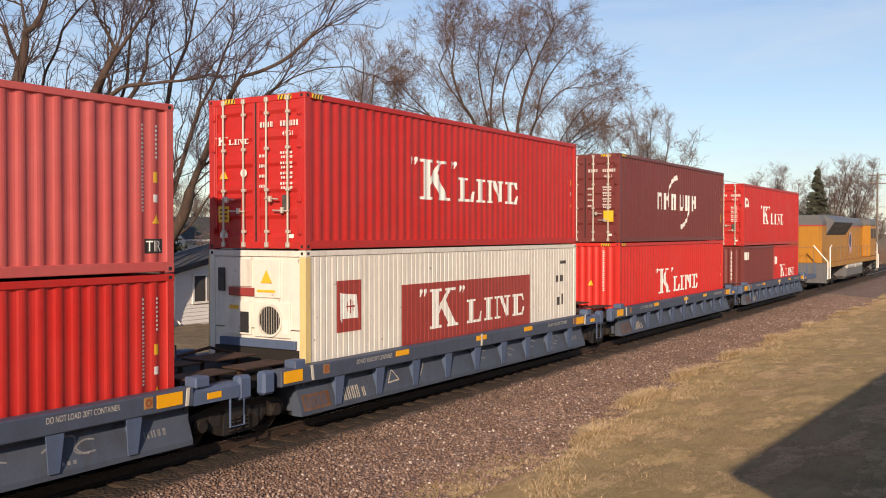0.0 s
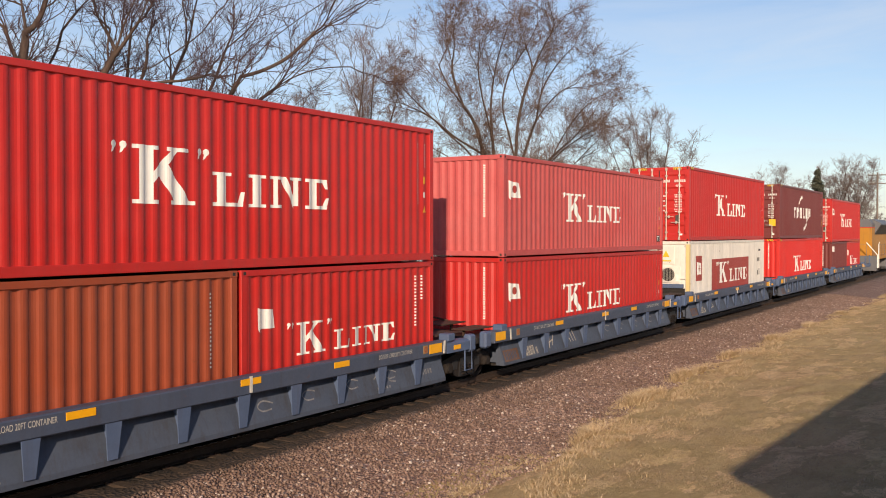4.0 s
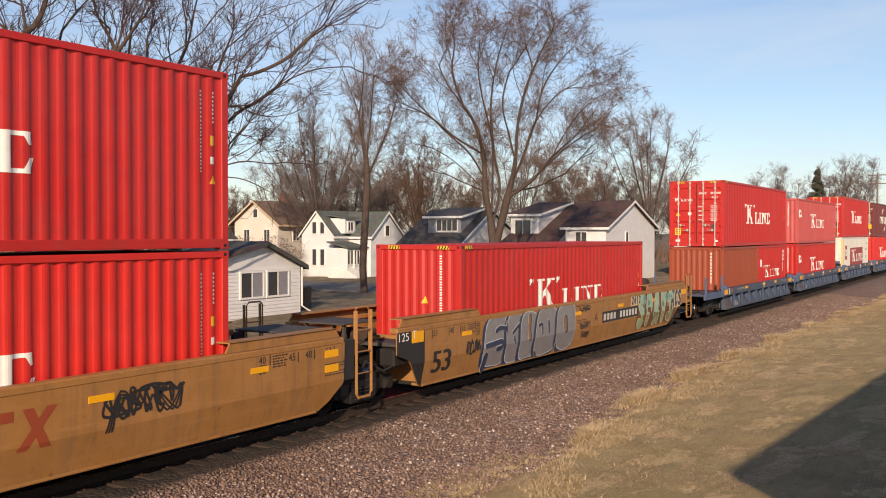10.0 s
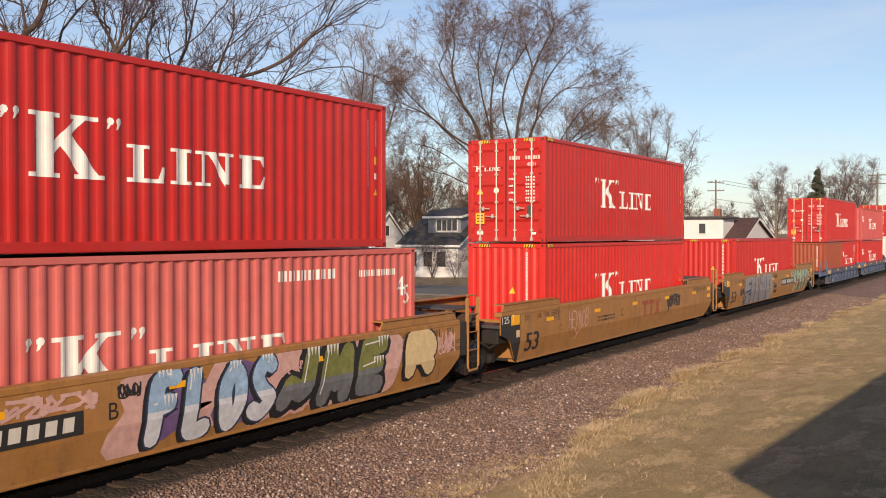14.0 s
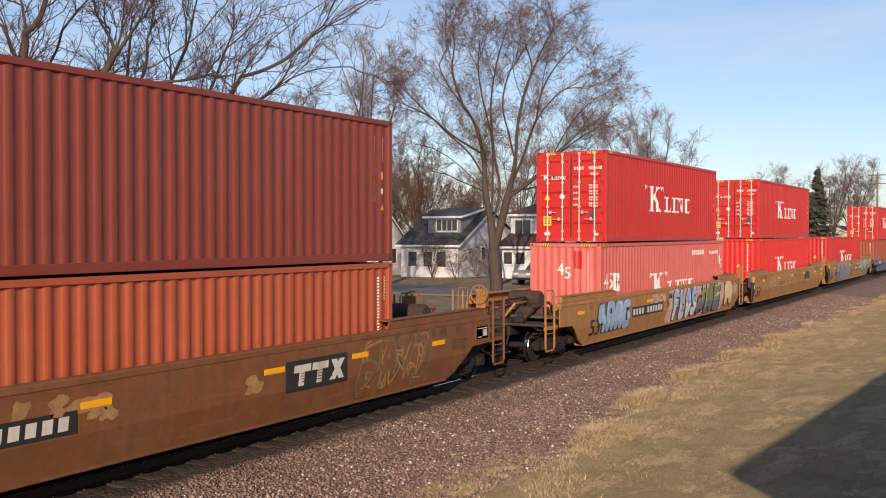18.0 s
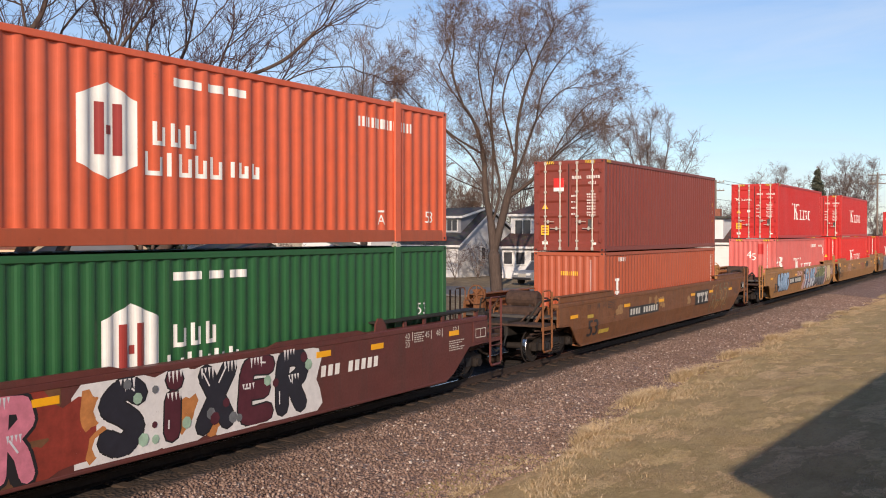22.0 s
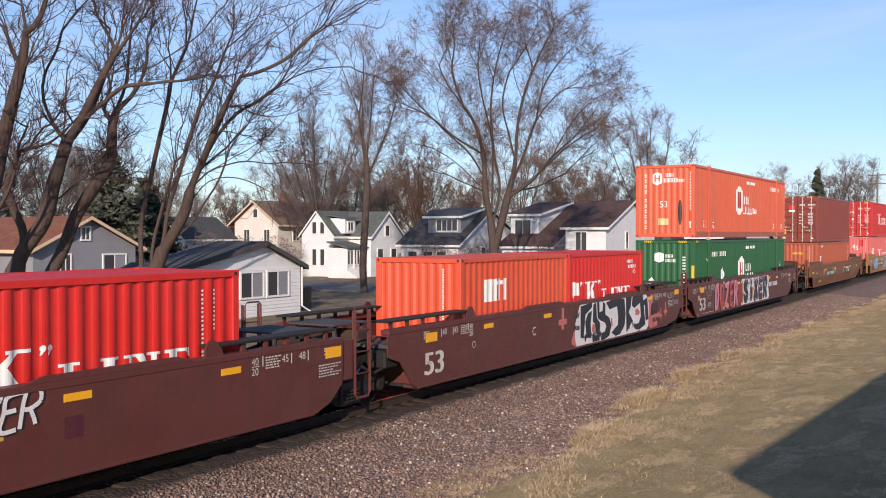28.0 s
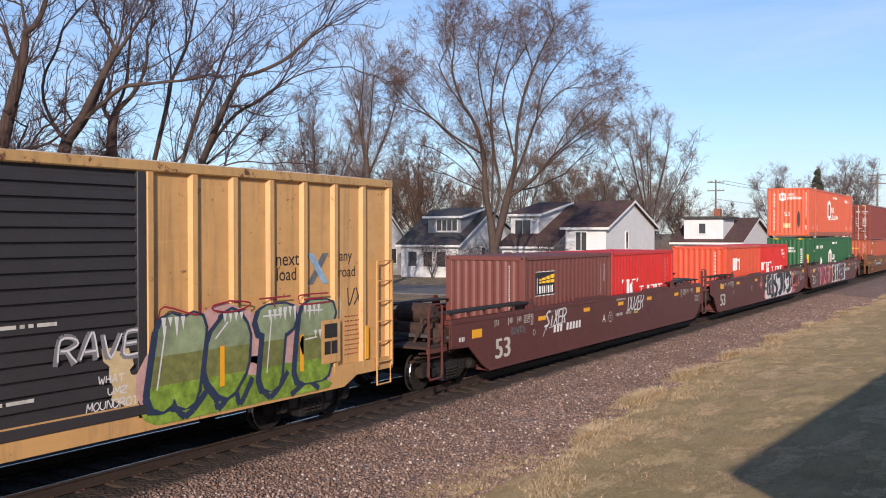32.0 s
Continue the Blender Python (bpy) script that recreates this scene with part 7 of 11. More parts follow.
for k, (u, v) in enumerate(((6.85, 1.1), (7.0, 0.6), (8.6, 0.8), (9.9, 1.0), (9.2, 0.6))):
    flat_marks(Hc, "graffiti", clamp(fan_tris(blob(random.Random(50 + k), u, v, 0.36, 0.5, 14, 0.3)), 0.33, 1.5), SPRAY["orange"], -FACE, "orange sprayed edge", 0.0046 + k * 0.0003)
mural(Hc, 44, 6.95, 11.5, 0.36, 1.52, 5, -FACE, [SPRAY["ink"], SPRAY["plum"], SPRAY["ink"], SPRAY["plum"]], SPRAY["black"], SPRAY["white"], SPRAY["white"], None, label="black and plum sprayed lettering on white", thick=0.17, signs="SIXER", rimw=0.028, slant=0.08)
rng = random.Random(21)
for k in range(16):
    u, v = rng.uniform(6.9, 11.5), rng.uniform(0.5, 1.45)
    flat_marks(Hc, "graffiti_spot", clamp(disc(u, v, rng.uniform(0.05, 0.11), 7), 0.36, 1.52), SPRAY["mint" if k % 3 == 0 else "slate" if k % 3 == 1 else "plum"], -FACE, "small sprayed spot", 0.0135 + 0.0002 * k)
number_plate(Hc, 11.75, 0.85, 2.0, 0.34, None, WHITE, (3, 5))
for k in range(5):
    a = 2 * math.pi * k / 5
    flat_marks(Hc, "graffiti_scrawl", band(curve([(1.55, 0.98), (1.55 + 0.3 * math.cos(a), 1.06 + 0.22 * math.sin(a)), (1.62 + 0.4 * math.cos(a + 0.5), 1.12 + 0.16 * math.sin(a + 0.5)), (1.6, 1.0)], 5), 0.008), SPRAY["silver"], -FACE, "thin grey sprayed loop", 0.005 + 0.0004 * k)
flat_marks(Hc, "data_frame", block(1.4, 0.56, 0.5, 0.012) + block(1.4, 0.74, 0.5, 0.012) + block(1.4, 0.56, 0.012, 0.18) + block(1.89, 0.56, 0.012, 0.18) + thin_rows(1.44, 0.62, 0.42, 1) + thin_rows(1.44, 0.68, 0.42, 2), WHITE_DULL, -FACE)
flat_marks(Hc, "stencil_marking", thin_rows(0.6, 0.36, 1.6, 3), WHITE_DULL, -FACE)
q = end_box(Hc, WELL + 1.1, WELL + 1.78, 1.0, 1.48, AOK_BROWN)
flat_marks(q, "plate_marking", block(WELL + 1.2, 1.1, 0.48, 0.02) + block(WELL + 1.2, 1.3, 0.48, 0.02) + block(WELL + 1.2, 1.1, 0.02, 0.22) + block(WELL + 1.66, 1.1, 0.02, 0.22) + block(WELL + 1.42, 1.12, 0.02, 0.18), WHITE_DULL, -FACE - 0.02)
end_box(Hc, -0.75, 0.2, 1.16, 1.44, AOK_BROWN)
flat_marks(Hc, "plate_number", word("125", -0.6, 1.22, 0.17, 0.36) + word("T", -0.1, 1.23, 0.16), WHITE_DULL, -FACE - 0.022)
flat_marks(Hc, "inspection_label", block(0.12, 0.92, 0.17, 0.17), SPRAY["cream"], -FACE, "small yellowed label")
flat_marks(Hc, "paint_patch", patch([(-0.1, 0.5), (0.15, 0.42), (0.17, 0.3), (0.05, 0.29), (-0.12, 0.4)]), SPRAY["olive"], -FACE, "worn pale green patch")

D = well_car(-53.9, AOK_BROWN, "dark brown well car with bold black and white sprayed shapes", "joined", "joined", 0, "", WHITE_DULL, nose=1.38)
flat_marks(D, "unit_letter", word("C", 5.48, 0.88, 0.22), WHITE_DULL, -FACE)
reflectors(D, [(0.35, 1.2), (17.06, 1.31)], w=0.46, h=0.2)
reflectors(D, [(2.9, 1.28), (6.16, 1.28), (14.22, 1.28)], w=0.46, h=0.11)
for k in range(10):
    flat_marks(D, "graffiti", clamp(fan_tris(blob(random.Random(20 + k), 8.7 + 0.57 * k, 0.9, 0.95, 1.3, 20, 0.14)), 0.31, 1.54), SPRAY["white"], -FACE, "white sprayed ground", 0.003 + k * 0.0002)
for k, (u, v, w, h) in enumerate(((8.3, 0.6, 0.6, 0.6), (14.75, 0.55, 1.0, 0.5), (14.45, 1.1, 0.3, 0.7), (11.1, 1.45, 1.0, 0.2))):
    flat_marks(D, "graffiti", clamp(fan_tris(blob(random.Random(k), u, v, w, h, 22, 0.35)), 0.31, 1.5), SPRAY["salmon"], -FACE, "salmon pink sprayed haze", 0.0018 + k * 0.0003)
ink = [[(13.78, 1.3), (14.16, 1.38), (14.29, 0.64), (14.0, 0.6), (13.92, 1.12), (13.76, 1.16)],
       [(12.17, 1.52), (12.7, 1.52), (12.6, 1.17), (12.42, 1.0), (12.8, 0.7), (12.55, 0.56), (12.22, 0.38)],
       [(12.76, 1.51), (13.72, 1.53), (13.83, 1.1), (13.98, 0.48), (13.4, 0.36), (13.05, 0.39), (12.93, 0.56), (13.33, 0.58), (13.54, 0.78), (13.46, 1.24), (12.93, 1.1), (12.7, 1.2)]]
ink2 = [[(10.5, 1.43), (11.2, 1.52), (12.03, 1.46), (12.14, 0.98), (12.06, 0.62), (11.67, 0.37), (11.3, 0.34), (10.95, 0.47), (11.17, 0.57), (11.47, 0.67), (11.5, 0.93), (11.4, 1.26), (10.78, 1.2)],
        [(9.78, 1.5), (9.96, 1.52), (9.98, 1.17), (10.22, 1.2), (10.24, 1.47), (10.44, 1.39), (10.44, 1.07), (10.77, 0.95), (10.92, 0.67), (10.76, 0.39), (10.4, 0.32), (10.08, 0.32), (10.14, 0.52), (10.4, 0.56), (10.52, 0.69), (10.4, 0.83), (10.09, 0.91), (9.84, 1.0)]]
ink3 = [[(9.5, 1.43), (9.72, 1.49), (9.78, 1.01), (10.02, 0.85), (9.99, 0.33), (9.46, 0.32), (9.41, 0.55), (9.76, 0.5), (9.63, 0.85), (9.47, 0.93)],
        [(8.56, 1.44), (9.4, 1.5), (9.4, 1.36), (8.92, 1.18), (8.78, 0.51), (8.57, 0.53)], [(8.9, 0.97), (9.1, 1.2), (9.4, 1.26), (9.3, 0.9), (9.36, 0.45), (9.0, 0.5)]]
for k, outline in enumerate(ink + ink2 + ink3):
    flat_marks(D, "graffiti", patch(outline), SPRAY["ink"], -FACE, "bold black sprayed shape", 0.008 + 0.0003 * k)
for k, (u, v, w, h) in enumerate(((13.2, 0.95, 0.4, 0.22), (9.55, 0.72, 0.3, 0.24), (11.9, 1.1, 0.16, 0.25), (10.95, 0.8, 0.16, 0.26), (12.4, 0.5, 0.3, 0.1))):
    flat_marks(D, "graffiti", fan_tris(blob(random.Random(9 + k), u, v, w, h, 12, 0.3)), SPRAY["salmon"], -FACE, "salmon pink sprayed patch", 0.0062 + 0.0003 * k)
for u, v, k in ((7.08, 0.88, 1.3), (15.4, 0.55, 0.72), (15.86, 0.62, 0.95)):
    flat_marks(D, "cross_mark", block(u, v + 0.1 * k, 0.42 * k, 0.12 * k) + block(u + 0.15 * k, v, 0.12 * k, 0.1 * k) + block(u + 0.15 * k, v + 0.22 * k, 0.12 * k, 0.3 * k), SPRAY["salmon"], -FACE, "salmon pink sprayed cross", 0.005)
for k, (u0, u1, v, sg) in enumerate(((8.05, 8.5, 1.1, 4), (8.05, 8.5, 0.75, 4), (14.6, 15.2, 0.98, 5), (14.55, 15.25, 0.75, 6), (14.7, 15.3, 0.5, 5))):
    scribble(D, sg, u0, u1, v, v + 0.16, -FACE, SPRAY["ink"], 0.014, "black sprayed strokes", k)
scribble(D, 7, 16.25, 17.0, 1.2, 1.42, -FACE, SPRAY["silver"], 0.009, "thin grey sprayed strokes", seed=11)
scribble(D, 6, 17.0, 17.5, 0.95, 1.12, -FACE, SPRAY["silver"], 0.009, "thin grey sprayed strokes", seed=12)

A2 = well_car(-73.5, AOK_BROWN, "dark brown well car with white sprayed scrawl and car number bars", "coupled", "joined", 0, "", WHITE_DULL, nose=0.75)
reflectors(A2, [(-0.82, 1.1), (16.55, 1.24)], w=0.46, h=0.2)
reflectors(A2, [(2.67, 1.24), (5.65, 1.26), (8.35, 1.27), (10.99, 1.28), (13.9, 1.26)], w=0.45, h=0.11)
number_plate(A2, 3.5, 0.78, 2.05, 0.34, None, WHITE, (3, 5))
flat_marks(A2, "unit_letter", word("A", 7.08, 0.85, 0.24), WHITE, -FACE)
flat_marks(A2, "inspection_ring", disc(7.71, 0.97, 0.16, 20), WHITE_DULL, -FACE)
flat_marks(A2, "inspection_ring_core", disc(7.71, 0.97, 0.14, 20), AOK_BROWN, -FACE, lift=0.007)
flat_marks(A2, "stencil_marking", bars(7.6, 1.0, 0.03, (0.06, 0.06, 0.06), 0.02) + bars(7.63, 0.93, 0.03, (0.05, 0.05), 0.03) + bars(8.15, 0.95, 0.09, (0.05, 0.16, 0.24), 0.05) + bars(9.05, 0.95, 0.09, (0.16, 0.12, 0.06), 0.05) + bars(8.2, 1.43, 0.08, (0.07,) * 8, 0.03), WHITE_DULL, -FACE, lift=0.009)
tag(A2, "SIXER", 3.12, 4.42, 1.02, 1.46, -FACE, SPRAY["black"], 0.04, "dark sprayed strokes", 0.25, 0.005, 7)
tag(A2, "SIXER", 3.1, 4.4, 1.03, 1.47, -FACE, SPRAY["white"], 0.024, "white sprayed strokes", 0.25, 0.007, 7)
tag(A2, "SIXER", 3.14, 4.44, 1.03, 1.46, -FACE, SPRAY["white"], 0.01, "white sprayed strokes", 0.35, 0.009, 9)
flat_marks(A2, "graffiti", band([(3.15, 1.08), (2.94, 0.8)], 0.012) + band([(3.0, 1.05), (3.15, 1.1), (3.16, 0.95)], 0.014) + band([(3.3, 1.0), (4.3, 1.1)], 0.012), SPRAY["white"], -FACE, "white sprayed arrow stroke", 0.0068)
tag(A2, "DUZER", 9.22, 10.66, 1.04, 1.5, -FACE, SPRAY["black"], 0.045, "dark sprayed strokes", 0.25, 0.005, 8)
tag(A2, "DUZER", 9.2, 10.64, 1.05, 1.51, -FACE, SPRAY["white"], 0.03, "white sprayed strokes", 0.25, 0.007, 8)
flat_marks(A2, "faded_sticker", block(9.75, 0.93, 0.36, 0.1), SPRAY["ochre"], -FACE, "faded brown-yellow sticker")
flat_marks(A2, "paint_patch", block(11.0, 0.78, 0.3, 0.3), SPRAY["plum"], -FACE, "dull purple paint patch")
scribble(A2, 5, 1.1, 1.9, 1.0, 1.2, -FACE, SPRAY["slate"], 0.009, "thin grey sprayed strokes", seed=13)
end_box(A2, -1.76, -1.12, 0.98, 1.48, AOK_BROWN)
flat_marks(A2, "plate_marking", bars(-1.45, 1.08, 0.1, (0.1, 0.1), 0.04), WHITE, -FACE, lift=0.024)

# ---- blue articulated car ----
BLUE_FOOT = 1.43
CHALK, CHALK_FAINT = plain("pale_chalk", (0.5, 0.45, 0.37), 0.9, 0, 0.4, 20), plain("faint_chalk", (0.24, 0.24, 0.25), 0.9, 0, 0.4, 20)
BLUE_TOP = paint("well_car_chord_blue", (0.058, 0.078, 0.125), dirt=0.45, rust=0.12, fade=0.4, rough=0.55)


def sloped(car, name, polys, mat, lift, label=""):
    """Marks on the outward sloping lower sheet of a blue unit."""
    s = Shape()
    for k, p in enumerate(polys):
        s.add([(u, -(1.25 + (BLUE_FOOT - 1.25) * (0.87 - v) / 0.53) - lift - (k % 40) * 4e-5, v) for u, v in p], [tuple(range(len(p)))])
    return tagged(part(name, s, mat, car, label), kind="stuff" if len(polys) > 2 else "")


def blue_unit(x, label, rear, front, chalk=""):
    car = thing("well_car", label, "rail car", pose(x, TRACK_Y, 0), "well cars of the train")
    MOVERS.append((car, x, TRACK_Y, 0.0))
    W = L40
    for sy in (-1, 1):
        o = lambda a, b: (min(sy * a, sy * b), max(sy * a, sy * b))
        s = Shape()
        y0, y1 = o(1.5, 1.24)
        s.box(-0.98, W + 0.12, y0, y1, 0.87, 1.17, 0.02)
        part("top_chord", s, BLUE_TOP, car)
        s = Shape()
        s.prism([(sy * 1.5, 0.87), (sy * 1.5, 1.06), (sy * 1.42, 1.12), (sy * 1.24, 1.12), (sy * 1.24, 0.87)], 0, W + 0.12, W + 1.12)
        part("chord_extension", s, BLUE, car, "brighter blue end of the top chord")
        s = Shape()
        s.prism([(sy * 1.25, 0.87), (sy * BLUE_FOOT, 0.34), (sy * BLUE_FOOT, 0.26), (sy * 1.2, 0.26), (sy * 1.2, 0.87)], 0, -0.36, W + 0.16)
        part("side_sheet", s, BLUE_GREY, car)
        for k in range(9):
            u = 0.67 + 1.312 * k
            s = Shape()
            s.prism([(sy * 1.49, 0.87), (sy * (BLUE_FOOT + 0.03), 0.36), (sy * (BLUE_FOOT - 0.03), 0.36), (sy * 1.25, 0.87)], 0, u - 0.015, u + 0.015)
            y0, y1 = o(1.495, 1.475)
            f0, f1 = o(BLUE_FOOT + 0.035, BLUE_FOOT + 0.015)
            w0, w1 = 0.14, 0.085
            s.add([(u - w0, y0, 0.87), (u + w0, y0, 0.87), (u + w1, f0, 0.34), (u - w1, f0, 0.34), (u - w0, y1, 0.87), (u + w0, y1, 0.87), (u + w1, f1, 0.34), (u - w1, f1, 0.34)],
                  [(0, 1, 2, 3), (7, 6, 5, 4), (4, 5, 1, 0), (5, 6, 2, 1), (6, 7, 3, 2), (7, 4, 0, 3)])
            part("side_post", s, BLUE, car)
        for u in (-0.62, W + 0.16):
            s = Shape()
            y0, y1 = o(1.5, 1.24)
            s.box(u, u + 0.3, y0, y1, 1.13, 1.3, 0.02)
            part("corner_guide", s, BLUE, car)
        for u, w, z0, z1 in ((-0.92, 0.5, 0.93, 1.14), (2.5, 0.48, 1.03, 1.14), (5.82, 0.48, 1.03, 1.14), (8.28, 0.46, 1.03, 1.14), (W - 0.62, 0.5, 0.94, 1.14), (W + 0.4, 0.3, 0.93, 1.03)):
            s = Shape()
            y0, y1 = o(1.51, 1.5)
            s.box(u, u + w, y0, y1, z0, z1, 0.003)
            part("reflector", s, REFLECT, car, "amber reflective sticker")
        for u, k in ((-0.16, -0.04), (W - 0.06, 0.03), (6.03, 0.0)):
            s = Shape()
            y0, y1 = o(1.514, 1.5)
            s.prism([(u, 0.9), (u + 0.06, 0.9), (u + k + 0.06, 1.175), (u + k, 1.175)], 1, y0, y1)
            part("white_stripe", s, WHITE_DULL, car)
        for u in (0.17, W - 0.86):
            s = Shape()
            y0, y1 = o(1.508, 1.5)
            s.box(u, u + 0.17, y0, y1, 0.97, 1.14, 0.003)
            q = part("round_sticker", s, SPRAY["tan"], car, "small tan sticker with a dark ring")
            s = Shape()
            s.revolve([(sy * 1.508, 0.06), (sy * 1.511, 0.06), (sy * 1.511, 0.035), (sy * 1.508, 0.035)], (u + 0.085, 0, 1.055), 1, 14)
            part("ring", s, OXIDE, q)
    for u in (1.18, W - 2.48):
        flat_marks(car, "stencil_lettering", word("DO NOT LOAD 20FT CONTAINER", u, 1.03, 0.085, 1.19), WHITE_DULL, -1.5)
    sloped(car, "number_field", block(-0.28, 0.34, 0.78, 0.28), SPRAY["umber"], 0.004, "brown painted number field")
    sloped(car, "number_marking", bars(-0.22, 0.38, 0.2, (0.11, 0.11, 0.12, 0.11), 0.05), BLUE_GREY, 0.008, "dim bars of the number")
    sloped(car, "number_marking", bars(0.9, 0.37, 0.23, (0.09, 0.09, 0.09, 0.09), 0.045) + bars(1.5, 0.37, 0.17, (0.09,), 0.05), CHALK, 0.006, "dull cream bars of the number")
    rng = random.Random(int(x))
    if chalk == "bold":
        sloped(car, "chalk_mark", band([(2.32, 0.42), (2.5, 0.8)], 0.02) + band([(2.52, 0.48), (2.72, 0.74)], 0.018) + band([(2.36, 0.56), (2.66, 0.64)], 0.016), CHALK, 0.006, "pale chalk strokes")
        for u in (3.62, 3.8, 3.98):
            sloped(car, "chalk_mark", band([(u + 0.12, 0.46), (u, 0.78)], 0.02), CHALK, 0.006, "pale chalk stroke")
    elif chalk == "triangle":
        sloped(car, "chalk_mark", band([(2.4, 0.5), (2.62, 0.74), (2.8, 0.52), (2.4, 0.5)], 0.014), CHALK, 0.006, "pale chalk triangle")
        sloped(car, "chalk_mark", band([(3.6, 0.5), (3.85, 0.76)], 0.014), CHALK, 0.006, "pale chalk stroke")
    for k in (4, 5, 6, 7):
        u, v = 0.67 + 1.312 * k + rng.uniform(0.5, 0.7), rng.uniform(0.55, 0.66)
        sloped(car, "chalk_mark", band(curve([(u + 0.2 * math.cos(a), v + 0.09 * math.sin(a)) for a in (rng.uniform(0, 1), 1.8, 3.0, 4.2, rng.uniform(4.6, 5.6))], 3), 0.012), CHALK_FAINT, 0.005, "faint chalk loop")
    u = 9.75
    sloped(car, "chalk_mark", band(curve([(u, 0.62), (u + 0.3, 0.76), (u + 0.55, 0.74), (u + 0.5, 0.55), (u + 0.72, 0.5)], 3), 0.014), CHALK_FAINT, 0.005, "faint chalk scrawl")
    sloped(car, "stencil_lettering", bars(W - 0.75, 0.5, 0.1, (0.1, 0.08, 0.16), 0.04) + bars(9.8, 0.4, 0.05, (0.12, 0.1, 0.15), 0.04), CHALK_FAINT, 0.006, "small pale stencil bars")
    for u in (0.15, 6.1, W - 0.15):
        part("floor_beam", cached(("floor_beam",), lambda s: s.box(-0.25, 0.25, -1.3, 1.3, 0.2, 0.32, 0.01)), STEEL_DARK, car, at=pose(u, 0, 0))
    for d, kind, xe in ((-1, rear, 0.0), (1, front, W)):
        s = Shape()
        n = 1.5
        s.box(min(xe + d * 0.15, xe + d * n), max(xe + d * 0.15, xe + d * n), -1.3, 1.3, 0.9, 1.06, 0.02)
        part("end_deck", s, STEEL_DARK, car, "dark greasy end deck")
        s = Shape()
        s.box(min(xe + d * 0.1, xe + d * 0.2), max(xe + d * 0.1, xe + d * 0.2), -1.3, 1.3, 0.3, 1.0, 0.01)
        part("bulkhead", s, BLUE_GREY, car)
        if kind == "joined":
            if d < 0:
                truck(car, -1.62)
                s = Shape()
                s.box(-2.5, -0.8, -0.3, 0.3, 0.75, 1.0, 0.04)
                part("articulation", s, STEEL_DARK, car)
            for sy in (-1, 1):
                s = Shape()
                q = xe + d * 1.12
                s.box(min(q, q + d * 0.3), max(q, q + d * 0.3), sy * 1.4 - 0.1, sy * 1.4 + 0.1, 0.8, 1.2, 0.06)
                part("corner_bracket", s, BLUE, car, "bright blue corner bracket")
                if d > 0:
                    s = Shape()
                    s.tube([(q - 0.2, sy * 1.48, 0.95), (q - 0.2, sy * 1.48, 0.4), (q + 0.12, sy * 1.48, 0.4), (q + 0.12, sy * 1.48, 0.95)], 0.02, 6)
                    part("step_stirrup", s, BLUE, car)
            s = Shape()
            s.tube([(xe + d * 1.3, 0.75, 1.06), (xe + d * 1.3, 0.75, 1.5), (xe + d * 1.3, 0.95, 1.5), (xe + d * 1.3, 0.95, 1.06)], 0.018, 6)
            part("grab_rail", s, BLUE_GREY, car)
            for y0, y1, z in ((-1.1, -0.55, 1.2), (-0.3, 0.45, 1.28)):
                s = Shape()
                s.box(min(xe + d * 0.3, xe + d * 1.45), max(xe + d * 0.3, xe + d * 1.45), y0, y1, z, z + 0.03, 0.008)
                for u in (0.4, 1.3):
                    s.box(xe + d * u - 0.03, xe + d * u + 0.03, (y0 + y1) / 2 - 0.03, (y0 + y1) / 2 + 0.03, 1.05, z + 0.005)
                part("walkway_plate", s, STEEL_RUST, car, "rusty walkway plate")
            s = Shape()
            s.tube([(xe + d * 0.5, -1.2, 1.1), (xe + d * 0.9, -1.25, 0.8), (xe + d * 1.4, -1.2, 0.72), (xe + d * 1.9, -1.1, 0.9)], 0.025, 7)
            part("air_hose", s, RUBBER, car, "slack black rubber air hose")
            s = Shape()
            s.tube([(xe + d * 0.35, 0.2, 1.3), (xe + d * 0.7, 0.5, 1.42), (xe + d * 1.3, 0.7, 1.3)], 0.03, 6)
            part("brake_pipe", s, STEEL_RUST, car)
        else:
            truck(car, xe + d * 1.62)
            coupler(car, xe + d * 4.0, d)
            s = Shape()
            s.box(min(xe + d * 1.5, xe + d * 3.75), max(xe + d * 1.5, xe + d * 3.75), -1.48, 1.48, 1.0, 1.09, 0.015)
            part("end_platform", s, BLUE_GREY, car, "flat grey end platform")
            for sy in (-1, 1):
                s = Shape()
                s.box(min(xe + d * 1.0, xe + d * 3.75), max(xe + d * 1.0, xe + d * 3.75), sy * 1.47 - 0.04, sy * 1.47 + 0.04, 0.85, 1.1, 0.015)
                part("platform_beam", s, BLUE, car)
                for u in (1.15, 3.5):
                    s = Shape()
                    s.box(xe + d * u - 0.04, xe + d * u + 0.04, sy * 1.45 - 0.04, sy * 1.45 + 0.04, 1.05, 1.75, 0.01)
                    part("stake", s, BLUE, car, "upright blue stake")
            s = Shape()
            s.box(min(xe + d * 1.9, xe + d * 3.6), max(xe + d * 1.9, xe + d * 3.6), -0.35, 1.2, 1.28, 1.33, 0.01)
            for u in (2.0, 3.5):
                for y in (-0.3, 1.1):
                    s.box(xe + d * u - 0.03, xe + d * u + 0.03, y - 0.03, y + 0.03, 1.08, 1.29)
            part("raised_walkway", s, STEEL_DARK, car, "dark raised walkway plate")
            s = Shape()
            s.tube([(xe + d * 2.3, -0.8, 0.98), (xe + d * 3.3, -0.8, 0.98)], 0.15, 12)
            part("air_reservoir", s, STEEL_DARK, car)
    return car


